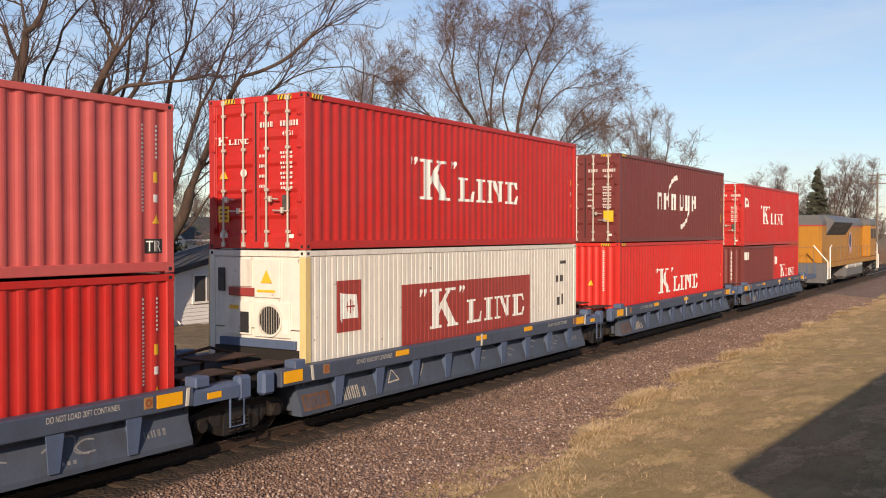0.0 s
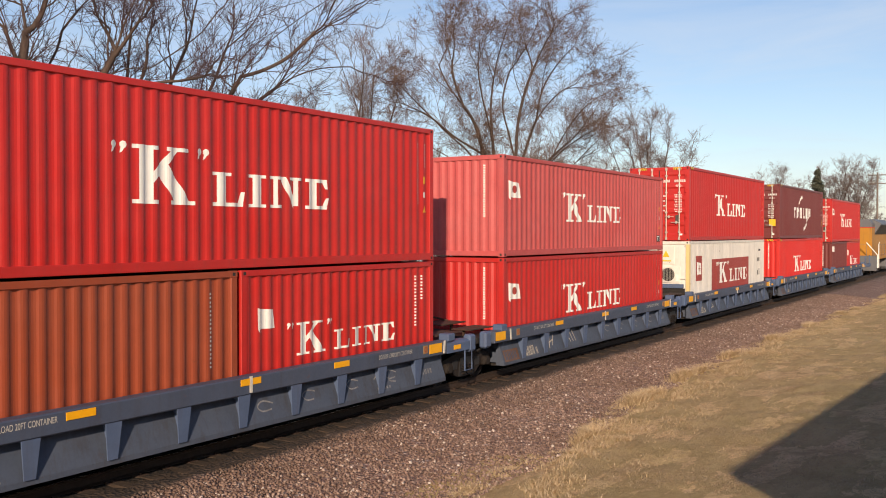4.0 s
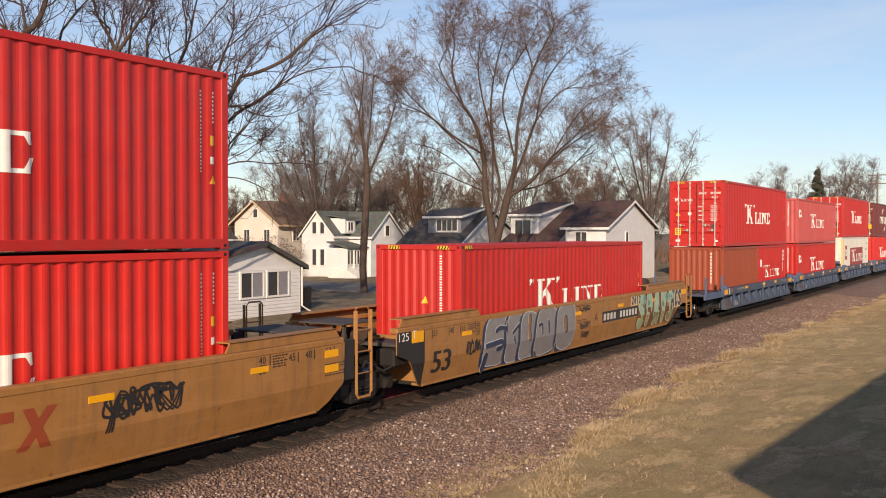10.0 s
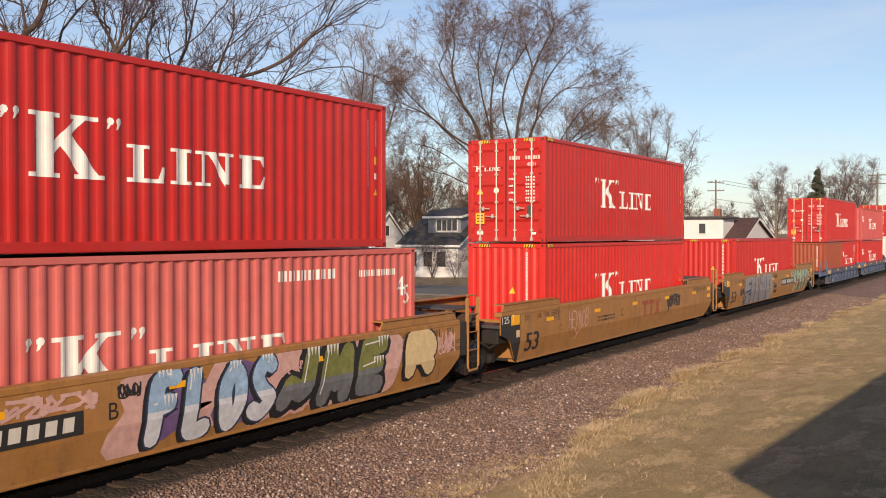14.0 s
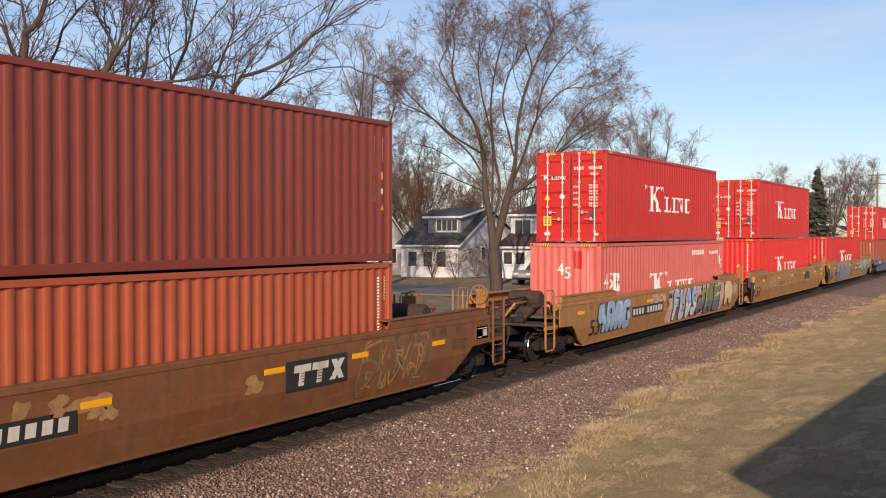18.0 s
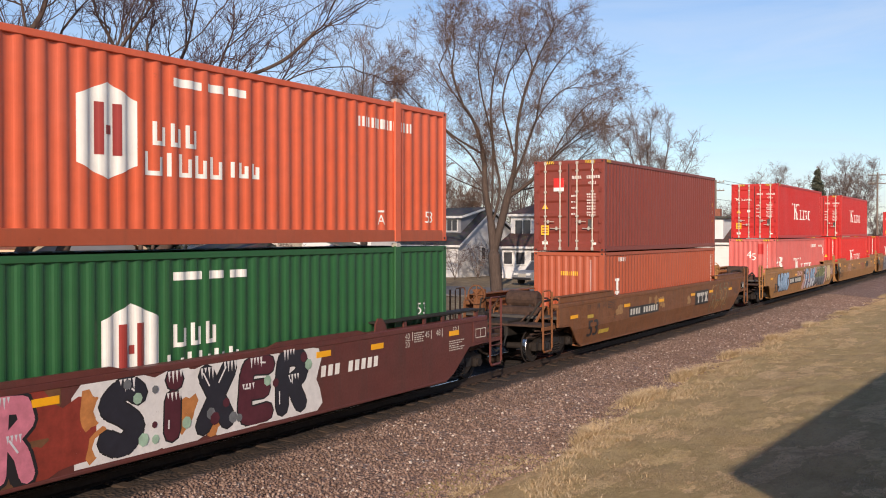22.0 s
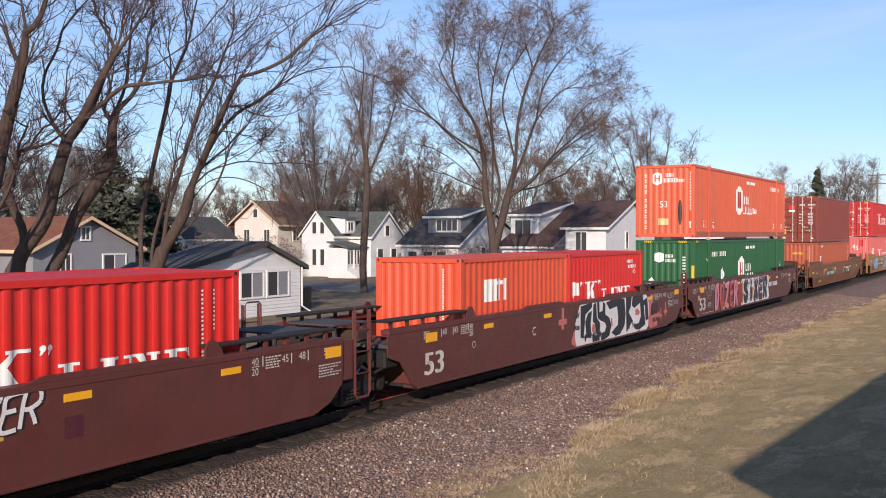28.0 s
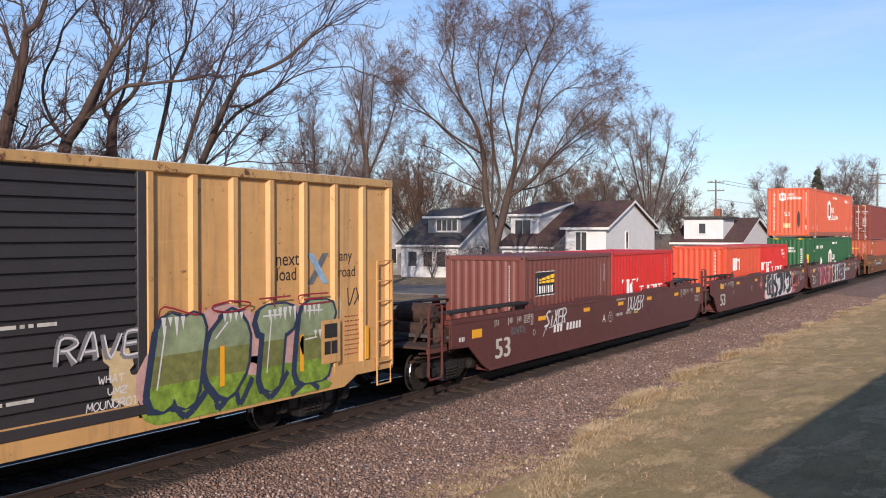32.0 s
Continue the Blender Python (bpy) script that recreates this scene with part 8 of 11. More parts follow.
blue_unit(aX, "blue-grey articulated well car unit with ribbed sides, coupled behind the locomotive", "joined", "coupled")
blue_unit(bX, "blue-grey articulated well car unit with ribbed sides", "joined", "joined")
blue_unit(cX, "blue-grey articulated well car unit with ribbed sides and dirt", "joined", "joined", "triangle")
blue_unit(dX, "blue-grey articulated well car unit with chalk strokes", "joined", "joined", "bold")
blue_unit(eX, "blue-grey articulated well car unit with a long end platform", "coupled", "joined")

# ---- boxcar ----
def boxcar(x1):
    L, z0, z1, y = 15.7, 0.95, 4.45, 1.43
    car = thing("boxcar", "yellow ribbed steel boxcar with black plug door and sprayed shapes", "rail car", pose(x1 - L, TRACK_Y, 0))
    MOVERS.append((car, x1 - L, TRACK_Y, 0.0))
    d0, d1 = L - 9.4, L - 6.3
    for sy in (-1, 1):
        for u0, u1 in ((0, d0), (d1, L)):
            s = Shape()
            s.box(u0, u1, min(sy * y, sy * (y - 0.05)), max(sy * y, sy * (y - 0.05)), z0, z1)
            part("side_sheet", s, BOX_YELLOW, car)
            n = 7
            for i in range(n + 1):
                u = u0 + 0.08 + (u1 - u0 - 0.16) * i / n
                s = Shape()
                s.prism([(u - 0.09, sy * y), (u - 0.05, sy * (y + 0.075)), (u + 0.05, sy * (y + 0.075)), (u + 0.09, sy * y)], 2, z0, z1)
                part("side_rib", s, BOX_YELLOW, car)
        s = Shape()
        prof = []
        n = 17
        for i in range(n):
            z = z0 + 0.1 + i * (z1 - z0 - 0.12) / n
            p = (z1 - z0 - 0.12) / n
            prof += [(z, 0.0), (z + 0.55 * p, 0.0), (z + 0.7 * p, 0.045), (z + 0.9 * p, 0.045)]
        prof.append((z1, 0.0))
        vs = [(u, sy * (y + 0.05 - d), z) for z, d in prof for u in (d0 + 0.16, d1 - 0.16)]
        s.add(vs, [(2 * i, 2 * i + 1, 2 * i + 3, 2 * i + 2) for i in range(len(prof) - 1)])
        door = part("plug_door", s, BOX_BLACK, car, "black ribbed plug door")
        s = Shape()
        for u in (d0, d1 - 0.16):
            s.box(u, u + 0.16, min(sy * (y - 0.02), sy * (y + 0.07)), max(sy * (y - 0.02), sy * (y + 0.07)), z0 - 0.1, z1 - 0.002, 0.01)
        s.box(d0, d1, min(sy * y, sy * (y + 0.09)), max(sy * y, sy * (y + 0.09)), z0 - 0.05, z0 + 0.1, 0.01)
        part("door_frame", s, BOX_BLACK, door)
        s = Shape()
        s.box(0, L, min(sy * (y - 0.1), sy * (y + 0.085)), max(sy * (y - 0.1), sy * (y + 0.085)), z1, z1 + 0.16, 0.02)
        part("roof_cornice", s, paint("cornice_rusty_yellow", (0.55, 0.33, 0.12), dirt=0.5, rust=0.9), car, "rusty edged cornice")
        s = Shape()
        s.prism([(0.0, z0 - 0.12), (1.2, z0 - 0.12), (1.6, z0 - 0.3), (L - 1.6, z0 - 0.3), (L - 1.2, z0 - 0.12), (L, z0 - 0.12), (L, z0 + 0.12), (0, z0 + 0.12)], 1, sy * (y + 0.04) - 0.03, sy * (y + 0.04) + 0.03)
        part("side_sill", s, BOX_YELLOW, car, "rust streaked yellow side sill")
        for u in (0.08, L - 0.6):
            s = Shape()
            for a in (u, u + 0.5):
                s.box(a - 0.02, a + 0.02, sy * (y + 0.12) - 0.02, sy * (y + 0.12) + 0.02, z0 - 0.05, 3.0 if u > 1 else z1)
            for i in range(6):
                s.tube([(u, sy * (y + 0.13), 1.0 + i * 0.4), (u + 0.5, sy * (y + 0.13), 1.0 + i * 0.4)], 0.016, 6)
            s.tube([(u + 0.02, sy * (y + 0.1), z0 - 0.05), (u + 0.02, sy * (y + 0.1), 0.55), (u + 0.48, sy * (y + 0.1), 0.55), (u + 0.48, sy * (y + 0.1), z0 - 0.05)], 0.02, 6)
            part("side_ladder", s, BOX_YELLOW, car)
    for e, d in ((0, 1), (L, -1)):
        s = Shape()
        prof = ribs(z0, z1, 0.35, 0.06)
        vs = [(e + d * dd, yy, z) for z, dd in prof for yy in (-y, y)]
        s.add(vs, [(2 * i, 2 * i + 2, 2 * i + 3, 2 * i + 1) for i in range(len(prof) - 1)])
        part("end_wall", s, BOX_YELLOW, car)
        coupler(car, e - d * 0.6, -d)
        truck(car, e + d * 2.05)
    s = Shape()
    s.prism([(-y - 0.08, z1 + 0.15), (0, z1 + 0.3), (y + 0.08, z1 + 0.15), (y, z1 + 0.1), (0, z1 + 0.2), (-y, z1 + 0.1)], 0, 0, L)
    for i in range(14):
        s.prism([(-y - 0.06, z1 + 0.16), (0, z1 + 0.32), (y + 0.06, z1 + 0.16)], 0, 0.4 + i * 1.14, 0.46 + i * 1.14)
    part("roof", s, paint("boxcar_roof_rusty", (0.4, 0.38, 0.36), dirt=0.4, rust=0.9, rough=0.6), car, "galvanised roof with rust stains")
    s = Shape()
    s.box(0.1, L - 0.1, -y + 0.06, y - 0.06, z0 - 0.05, z0 + 0.05)
    s.box(0.2, L - 0.2, -0.3, 0.3, 0.6, z0)
    part("underframe", s, STEEL_DARK, car)
    Y = -y
    flat_marks(car, "slogan", word("next", L - 3.42, 2.98, 0.19) + word("load", L - 3.4, 2.72, 0.22), BLACK, Y, "black painted words", 0.006)
    flat_marks(car, "slogan", word("any", L - 1.66, 2.96, 0.2) + word("road", L - 1.68, 2.72, 0.2), BLACK, Y, "black painted words", 0.006)
    flat_marks(car, "crossed_emblem", [[(L - 2.6, 2.62), (L - 2.42, 2.62), (L - 1.98, 3.18), (L - 2.16, 3.18)]], SPRAY["slate"], Y, "crossed bars emblem", 0.006)
    flat_marks(car, "crossed_emblem", [[(L - 2.16, 2.62), (L - 1.98, 2.62), (L - 2.42, 3.18), (L - 2.6, 3.18)]], SPRAY["sky"], Y, "crossed bars emblem", 0.009)
    for k, (u, v, w, h) in enumerate(((L - 5.6, 1.5, 1.5, 1.6), (L - 4.6, 1.55, 1.6, 1.6), (L - 3.5, 1.5, 1.6, 1.6), (L - 2.5, 1.4, 1.2, 1.5))):
        flat_marks(car, "graffiti", clamp(fan_tris(blob(random.Random(80 + k), u, v, w, h, 22, 0.2)), 0.7, 2.42), SPRAY["rose"], Y - 0.076, "pale pink sprayed haze", 0.002 + k * 0.0004)
    for k, u in enumerate((L - 5.5, L - 4.2, L - 3.0)):
        flat_marks(car, "graffiti", clamp(fan_tris(blob(random.Random(90 + k), u, 0.92, 1.6, 0.7, 20, 0.3)), 0.7, 1.4), SPRAY["lime"], Y - 0.076, "lime green sprayed shapes", 0.004 + k * 0.0004)
    tag(car, "VWVX", L - 6.0, L - 2.2, 0.72, 1.15, Y - 0.082, SPRAY["navy"], 0.05, "navy sprayed zigzag", 0.3)
    mural(car, 71, L - 6.25, L - 1.95, 0.85, 2.36, 4, Y - 0.084, SPRAY["sage"], SPRAY["navy"], SPRAY["navy"], SPRAY["white"], None, label="sage, olive and green sprayed lettering with navy rims", bubble=False, thick=0.235, rimw=0.06, signs="NOTE",
          tiers=((1.72, 2.4, SPRAY["sage"]), (1.28, 1.72, SPRAY["moss"]), (0.8, 1.28, SPRAY["lime"])))
    tag(car, "NOTE", L - 6.2, L - 2.0, 2.28, 2.46, Y - 0.1, SPRAY["crimson"], 0.014, "thin red sprayed outline", 0.1)
    flat_marks(car, "graffiti", fan_tris(blob(random.Random(5), L - 1.78, 1.95, 0.36, 0.8, 20, 0.1)), SPRAY["cream"], Y - 0.005, "cream sprayed bubble", 0.004)
    for v in (2.12, 1.72):
        flat_marks(car, "graffiti", [[(L - 1.78 + 0.09 * math.cos(q), v + 0.09 * math.sin(q)) for q in (a, a + 0.6, a - 0.6)] for a in (1.57, 2.83, 4.08, 5.34, 6.6)], SPRAY["red"], Y - 0.005, "small red sprayed star", 0.007)
    tag(car, "VX", L - 1.45, L - 0.95, 2.15, 2.5, Y, BLACK, 0.014, "thin black sprayed strokes")
    flat_marks(car, "stencil_marking", sum([thin_rows(L - 1.5, 1.95 - 0.09 * i, 0.42, i) for i in range(9)], []), BROWN_PANEL, Y, lift=0.005)
    s = Shape()
    s.box(L - 2.3, L - 1.75, Y - 0.1, Y - 0.085, 1.15, 1.95, 0.004)
    q = part("consolidated_stencil", s, BOX_YELLOW, car, "yellow plate with black data panels")
    s = Shape()
    for a, b, c, e in ((L - 2.22, L - 1.85, 1.62, 1.88), (L - 2.22, L - 2.05, 1.32, 1.56), (L - 2.02, L - 1.85, 1.32, 1.56)):
        s.box(a, b, Y - 0.106, Y - 0.1, c, e)
    part("data_panels", s, BLACK, q)
    for u in (L - 4.85, L - 2.9, L - 0.95):
        s = Shape()
        s.box(u, u + 0.1, Y - 0.095, Y - 0.085, 1.1, 1.75)
        part("reflector", s, REFLECT, car, "amber reflective sticker")
    tag(car, "RAVE", d0 + 1.55, d0 + 3.0, 1.78, 2.15, Y - 0.055, SPRAY["silver"], 0.04, "grey sprayed strokes", 0.15)
    tag(car, "RAVE", d0 + 1.58, d0 + 3.02, 1.8, 2.14, Y - 0.057, SPRAY["white"], 0.014, "white sprayed strokes", 0.15, 0.007, 4)
    tag(car, "WHAT", d0 + 2.25, d0 + 2.7, 1.44, 1.55, Y - 0.055, SPRAY["white"], 0.009, "thin white written words", 0.1)
    tag(car, "UMZ", d0 + 2.4, d0 + 2.75, 1.27, 1.37, Y - 0.055, SPRAY["white"], 0.009, "thin white written words", 0.1)
    tag(car, "MOUNDROTS", d0 + 2.05, d0 + 3.05, 1.08, 1.2, Y - 0.055, SPRAY["white"], 0.009, "thin white written words", 0.1)
    for k in range(3):
        flat_marks(car, "rust_patch", clamp(fan_tris(blob(random.Random(40 + k), d1 - 0.25 - 0.12 * k, 1.15 + 0.25 * k, 0.5, 0.5, 18, 0.5)), 0.97, 2.0), SPRAY["cream"], Y - 0.055, "peeled paint patch", 0.003 + 0.0005 * k)
    flat_marks(car, "stencil_marking", bars(d0 + 0.7, 2.32, 0.05, (0.3, 0.2, 0.3), 0.05) + bars(d0 + 0.3, 1.35, 0.05, (0.5, 0.4), 0.05), WHITE_DULL, Y - 0.055)
    return car


boxcar(-77.55)

# ---- locomotive ----
def locomotive(x):
    L = 25.0
    car = thing("diesel_locomotive", "yellow and grey diesel locomotive with angled radiator grilles", "locomotive", pose(x, TRACK_Y, 0))
    MOVERS.append((car, x, TRACK_Y, 0.0))
    s = Shape()
    s.box(0.6, L - 0.6, -1.5, 1.5, 1.32, 1.62, 0.02)
    part("frame_sill", s, LOCO_YELLOW, car)
    for e, d in ((0, 1), (L, -1)):
        s = Shape()
        s.box(min(e + d * 0.5, e + d * 0.7), max(e + d * 0.5, e + d * 0.7), -1.5, 1.5, 0.35, 1.62, 0.02)
        part("pilot", s, LOCO_GREY, car)
        coupler(car, e, -d)
        for sy in (-1, 1):
            for i in range(4):
                part("step", cached(("loco_step",), lambda s: s.box(-0.32, 0.32, -0.12, 0.12, -0.02, 0.02, 0.005)), LOCO_GREY, car, at=pose(e + d * 1.08, sy * 1.4, 0.42 + i * 0.3))
            s = Shape()
            s.tube([(e + d * 1.55, sy * 1.54, 0.6), (e + d * 1.55, sy * 1.54, 2.6), (e + d * 2.1, sy * 1.54, 2.75)], 0.045, 6)
            part("stair_rail", s, WHITE, car, "white stair handrail")
            s = Shape()
            s.tube([(e + d * 0.75, sy * 1.54, 0.6), (e + d * 0.75, sy * 1.54, 1.7), (e + d * 0.62, sy * 0.7, 2.75)], 0.045, 6)
            part("stair_rail", s, WHITE, car, "white stair handrail")
        s = Shape()
        s.tube([(e + d * 0.65, -0.7, 1.6), (e + d * 0.65, -0.7, 2.6), (e + d * 0.65, 0.7, 2.6), (e + d * 0.65, 0.7, 1.6)], 0.02, 5)
        part("end_rail", s, LOCO_GREY, car)
    s = Shape()
    s.prism([(-0.95, 1.62), (0.95, 1.62), (0.95, 4.05), (-0.95, 4.05)], 0, 2.0, 19.6)
    hood = part("long_hood", s, LOCO_YELLOW, car, "orange-yellow long hood")
    s = Shape()
    s.prism([(-0.96, 4.05), (0.96, 4.05), (0.96, 4.3), (0.72, 4.72), (-0.72, 4.72), (-0.96, 4.3)], 0, 1.98, 19.6)
    part("hood_roof", s, LOCO_GREY, car, "sooty grey hood roof")
    s = Shape()
    s.box(1.97, 19.6, -0.965, 0.965, 4.0, 4.06)
    part("red_stripe", s, RED, hood, "thin red stripe under the roof")
    s = Shape()
    s.prism([(-0.95, 3.45), (0.95, 3.45), (1.46, 4.28), (1.42, 4.4), (0.8, 4.76), (-0.8, 4.76), (-1.42, 4.4), (-1.46, 4.28)], 0, 3.6, 11.0)
    rad = part("radiator_housing", s, LOCO_GREY, car, "grey flared radiator housing")
    for sy in (-1, 1):
        s = Shape()
        s.prism([(sy * 0.98, 3.42), (sy * 1.5, 4.26), (sy * 1.46, 4.29), (sy * 0.95, 3.45)], 0, 3.55, 11.05)
        grille = part("radiator_grille", s, BLACK, rad, "black slanted radiator grille")
        for k in range(10):
            f = (k + 0.5) / 10
            s = Shape()
            s.box(3.6, 11.0, sy * (0.99 + 0.52 * f) - 0.012, sy * (0.99 + 0.52 * f) + 0.012, 3.42 + 0.84 * f, 3.44 + 0.84 * f)
            part("grille_bar", s, BLACK, grille)
        for i in range(9):
            part("hood_door", cached(("hood_door",), lambda s: s.box(0, 0.85, -0.008, 0.008, 1.8, 3.45, 0.004)), LOCO_YELLOW, hood, at=pose(10.6 + i * 0.98, sy * 0.955, 0))
        rail = Shape()
        rail.tube([(2.2, sy * 1.48, 2.55), (20.3, sy * 1.48, 2.55)], 0.014, 5)
        rail = part("walkway_rail", rail, LOCO_GREY, car)
        for i in range(11):
            part("rail_post", cached(("rail_post",), lambda s: s.tube([(0, 0, 1.62), (0, 0, 2.55)], 0.014, 5)), LOCO_GREY, rail, at=pose(2.2 + i * 1.8, sy * 1.48, 0))
    s = Shape()
    s.box(19.6, 22.9, -1.52, 1.52, 1.62, 4.2, 0.1)
    cab = part("cab", s, LOCO_YELLOW, car, "yellow cab")
    for sy in (-1, 1):
        for u in (20.1, 21.5):
            s = Shape()
            s.box(u, u + 1.1, sy * 1.525 - 0.01, sy * 1.525 + 0.01, 3.1, 3.9, 0.005)
            part("cab_window", s, BLACK, cab, "dark cab window")
    s = Shape()
    s.box(19.58, 22.92, -1.54, 1.54, 4.05, 4.7, 0.16)
    part("cab_roof", s, LOCO_GREY, car)
    s = Shape()
    s.box(22.9, 24.3, -1.2, 1.2, 1.62, 3.2, 0.25)
    part("short_nose", s, LOCO_YELLOW, car)
    s = Shape()
    s.box(8.2, 16.0, -1.48, 1.48, 0.3, 1.22, 0.3)
    part("fuel_tank", s, LOCO_GREY, car, "dusty grey fuel tank")
    for u in (8.8, 12.4):
        s = Shape()
        s.tube([(u, -1.32, 1.18), (u + 3.2, -1.32, 1.18)], 0.2, 12)
        part("air_reservoir", s, ZINC, car, "silver air reservoir")
    flat_marks(hood, "round_emblem", disc(13.2, 2.85, 0.85, 20), SPRAY["rose"], -0.97, "faded round emblem shape", 0.02)
    flat_marks(hood, "emblem_field", disc(13.2, 3.0, 0.5, 14), SPRAY["navy"], -0.97, "dull blue field of the emblem", 0.024)
    for u in (4.2, 20.6):
        for k in (-1, 1):
            truck(car, u + k * 1.0)
    return car


locomotive(158.6)


# ---- trees ----
RIGHT, DEEP = Vector((0.525, -0.851, 0)), Vector((0.851, 0.525, 0))


def bark_mat(name, col, var=0.35):
    return plain(name, col, 0.9, 0.0, var, 5.0, 0.5, (2.0, 2.0, 0.5))


BARK = bark_mat("grey_brown_bark", (0.082, 0.053, 0.04))
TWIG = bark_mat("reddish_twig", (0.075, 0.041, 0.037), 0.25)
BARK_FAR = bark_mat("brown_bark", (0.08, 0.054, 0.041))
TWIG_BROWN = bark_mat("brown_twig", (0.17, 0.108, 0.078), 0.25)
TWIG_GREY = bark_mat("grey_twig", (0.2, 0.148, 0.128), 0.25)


class Tree:
    """Stems laid to fit the camera's view; the crown grows from them towards scattered buds."""

    def __init__(self, seed):
        self.rng = np.random.default_rng(seed)
        self.pos, self.par = np.zeros((0, 3)), []

    def stem(self, path, drift=0.0, step=0.3):
        """A stem along (right, up) metres that leaves the nearest stem already there."""
        ctrl, dep = [], 0.0
        for a, b in path:
            bend = 0.05 if ctrl and len(path) > 3 else 0.0
            ctrl.append(RIGHT * (a + self.rng.normal(0, bend)) + DEEP * dep + Vector((0, 0, b + self.rng.normal(0, bend))))
            dep += drift * self.rng.uniform(0.3, 1.0)
        link = -1
        if len(self.pos):
            gap = self.pos - np.array(ctrl[0])
            d = np.hypot(gap @ np.array(RIGHT), gap[:, 2])
            link = int(d.argmin())
            shift = Vector(self.pos[link]) - ctrl[0]
            shift.z = 0
            for q, c in enumerate(ctrl):
                ctrl[q] = c + DEEP * shift.dot(DEEP)
        pts = []
        for j in range(len(ctrl) - 1):
            p0, p1, p2, p3 = ctrl[max(j - 1, 0)], ctrl[j], ctrl[j + 1], ctrl[min(j + 2, len(ctrl) - 1)]
            n = max(2, int((p2 - p1).length / step))
            for k in range(n):
                t = k / n
                pts.append(0.5 * ((2 * p1) + (p2 - p0) * t + (2 * p0 - 5 * p1 + 4 * p2 - p3) * t * t + (3 * p1 - p0 - 3 * p2 + p3) * t ** 3))
        pts.append(ctrl[-1])
        if link >= 0:
            pts = pts[1:]
        base = len(self.pos)
        self.par += [link] + list(range(base, base + len(pts) - 1))
        self.pos = np.concatenate([self.pos, np.array([p[:] for p in pts])])

    def buds_in(self, count, centre, size, shell):
        """Buds in an egg about (right, up), mostly towards its skin."""
        d = self.rng.normal(0, 1, (count, 3))
        d /= np.linalg.norm(d, axis=1, keepdims=True)
        r = (shell + (1 - shell) * self.rng.random(count)) ** 0.6
        lump = np.array([0.9 + 0.24 * noise.noise(Vector((*(q * 2.3),)) + Vector((centre[0], 0, count * 0.01))) for q in d])
        d = d * (r * lump)[:, None] * np.array([size[0], size[0], size[1]])
        return d + np.array((RIGHT * centre[0] + Vector((0, 0, centre[1])))[:])

    def grow(self, buds, step, reach, kill, rounds, lift=0.1, wild=0.25):
        pos, rng = self.pos, self.rng
        d = np.linalg.norm(buds[:, None] - pos[None], axis=2)
        near, dist = d.argmin(1), d.min(1)
        kids = np.zeros(len(pos), int)
        for _ in range(rounds):
            on = dist < reach
            if not on.any():
                break
            pull = np.zeros((len(pos), 3))
            np.add.at(pull, near[on], (buds[on] - pos[near[on]]) / (dist[on][:, None] + 1e-6))
            src = np.unique(near[on])
            src = src[kids[src] < 3]
            if not len(src):
                break
            v = pull[src]
            v = v / (np.linalg.norm(v, axis=1, keepdims=True) + 1e-6) + rng.normal(0, wild, v.shape)
            v[:, 2] += lift
            v /= np.linalg.norm(v, axis=1, keepdims=True)
            fresh = pos[src] + v * step
            kids[src] += 1
            base = len(pos)
            pos = np.concatenate([pos, fresh])
            kids = np.concatenate([kids, np.zeros(len(fresh), int)])
            self.par += [int(q) for q in src]
            d = np.linalg.norm(buds[:, None] - fresh[None], axis=2)
            m, i = d.min(1), d.argmin(1)
            near, dist = np.where(m < dist, base + i, near), np.minimum(m, dist)
            keep = dist > kill
            buds, near, dist = buds[keep], near[keep], dist[keep]
            if not len(buds):
                break
        self.pos = pos

    def sprout(self, count, length, angle, lift, wander, low, since=0, steps=4, about=None):
        """Side shoots that leave the stems laid since then at an angle and bend to the light;
        about = (right, up, reach) gathers them into a tuft."""
        rng, par = self.rng, np.array(self.par)
        pick = np.nonzero((np.arange(len(par)) >= since) & (par >= 0) & (self.pos[:, 2] > low))[0]
        if about:
            gap = np.hypot(self.pos[pick] @ np.array(RIGHT) - about[0], self.pos[pick][:, 2] - about[1])
            pick = pick[np.argsort(gap)[:max(6, int((gap < about[2]).sum()))]]
        pick = pick[rng.integers(0, len(pick), count)]
        p = self.pos[pick]
        t = p - self.pos[par[pick]]
        t /= np.linalg.norm(t, axis=1, keepdims=True) + 1e-9
        r = rng.normal(0, 1, (count, 3))
        r -= (r * t).sum(1, keepdims=True) * t
        r /= np.linalg.norm(r, axis=1, keepdims=True)
        a = np.radians(rng.normal(angle, 10, (count, 1)))
        d = t * np.cos(a) + r * np.sin(a)
        step = length * (0.45 + 0.9 * rng.random((count, 1))) / steps
        first, link = len(self.pos), pick
        for _ in range(steps):
            d = d + rng.normal(0, wander, (count, 3)) + np.array([0, 0, lift])
            d /= np.linalg.norm(d, axis=1, keepdims=True)
            p = p + d * step
            base = len(self.pos)
            self.pos = np.concatenate([self.pos, p])
            self.par += link.tolist()
            link = np.arange(base, base + count)
        return first

    def finish(self, base_r, tip_r, twigs, length, spread, twig_r, bent=True, power=0.7):
        """Radii by the count of tips that each piece carries; then fine twigs."""
        rng, P, par = self.rng, self.pos, np.array(self.par)
        n = len(P)
        tips = np.zeros(n)
        main = np.full(n, -1)
        leaf = np.ones(n, bool)
        leaf[par[par >= 0]] = False
        tips[leaf] = 1
        for i in range(n - 1, -1, -1):
            q = par[i]
            if q >= 0:
                tips[q] += tips[i]
                if main[q] < 0 or tips[i] > tips[main[q]]:
                    main[q] = i
        R = tip_r + (base_r - tip_r) * (tips / tips.max()) ** power
        has = par >= 0
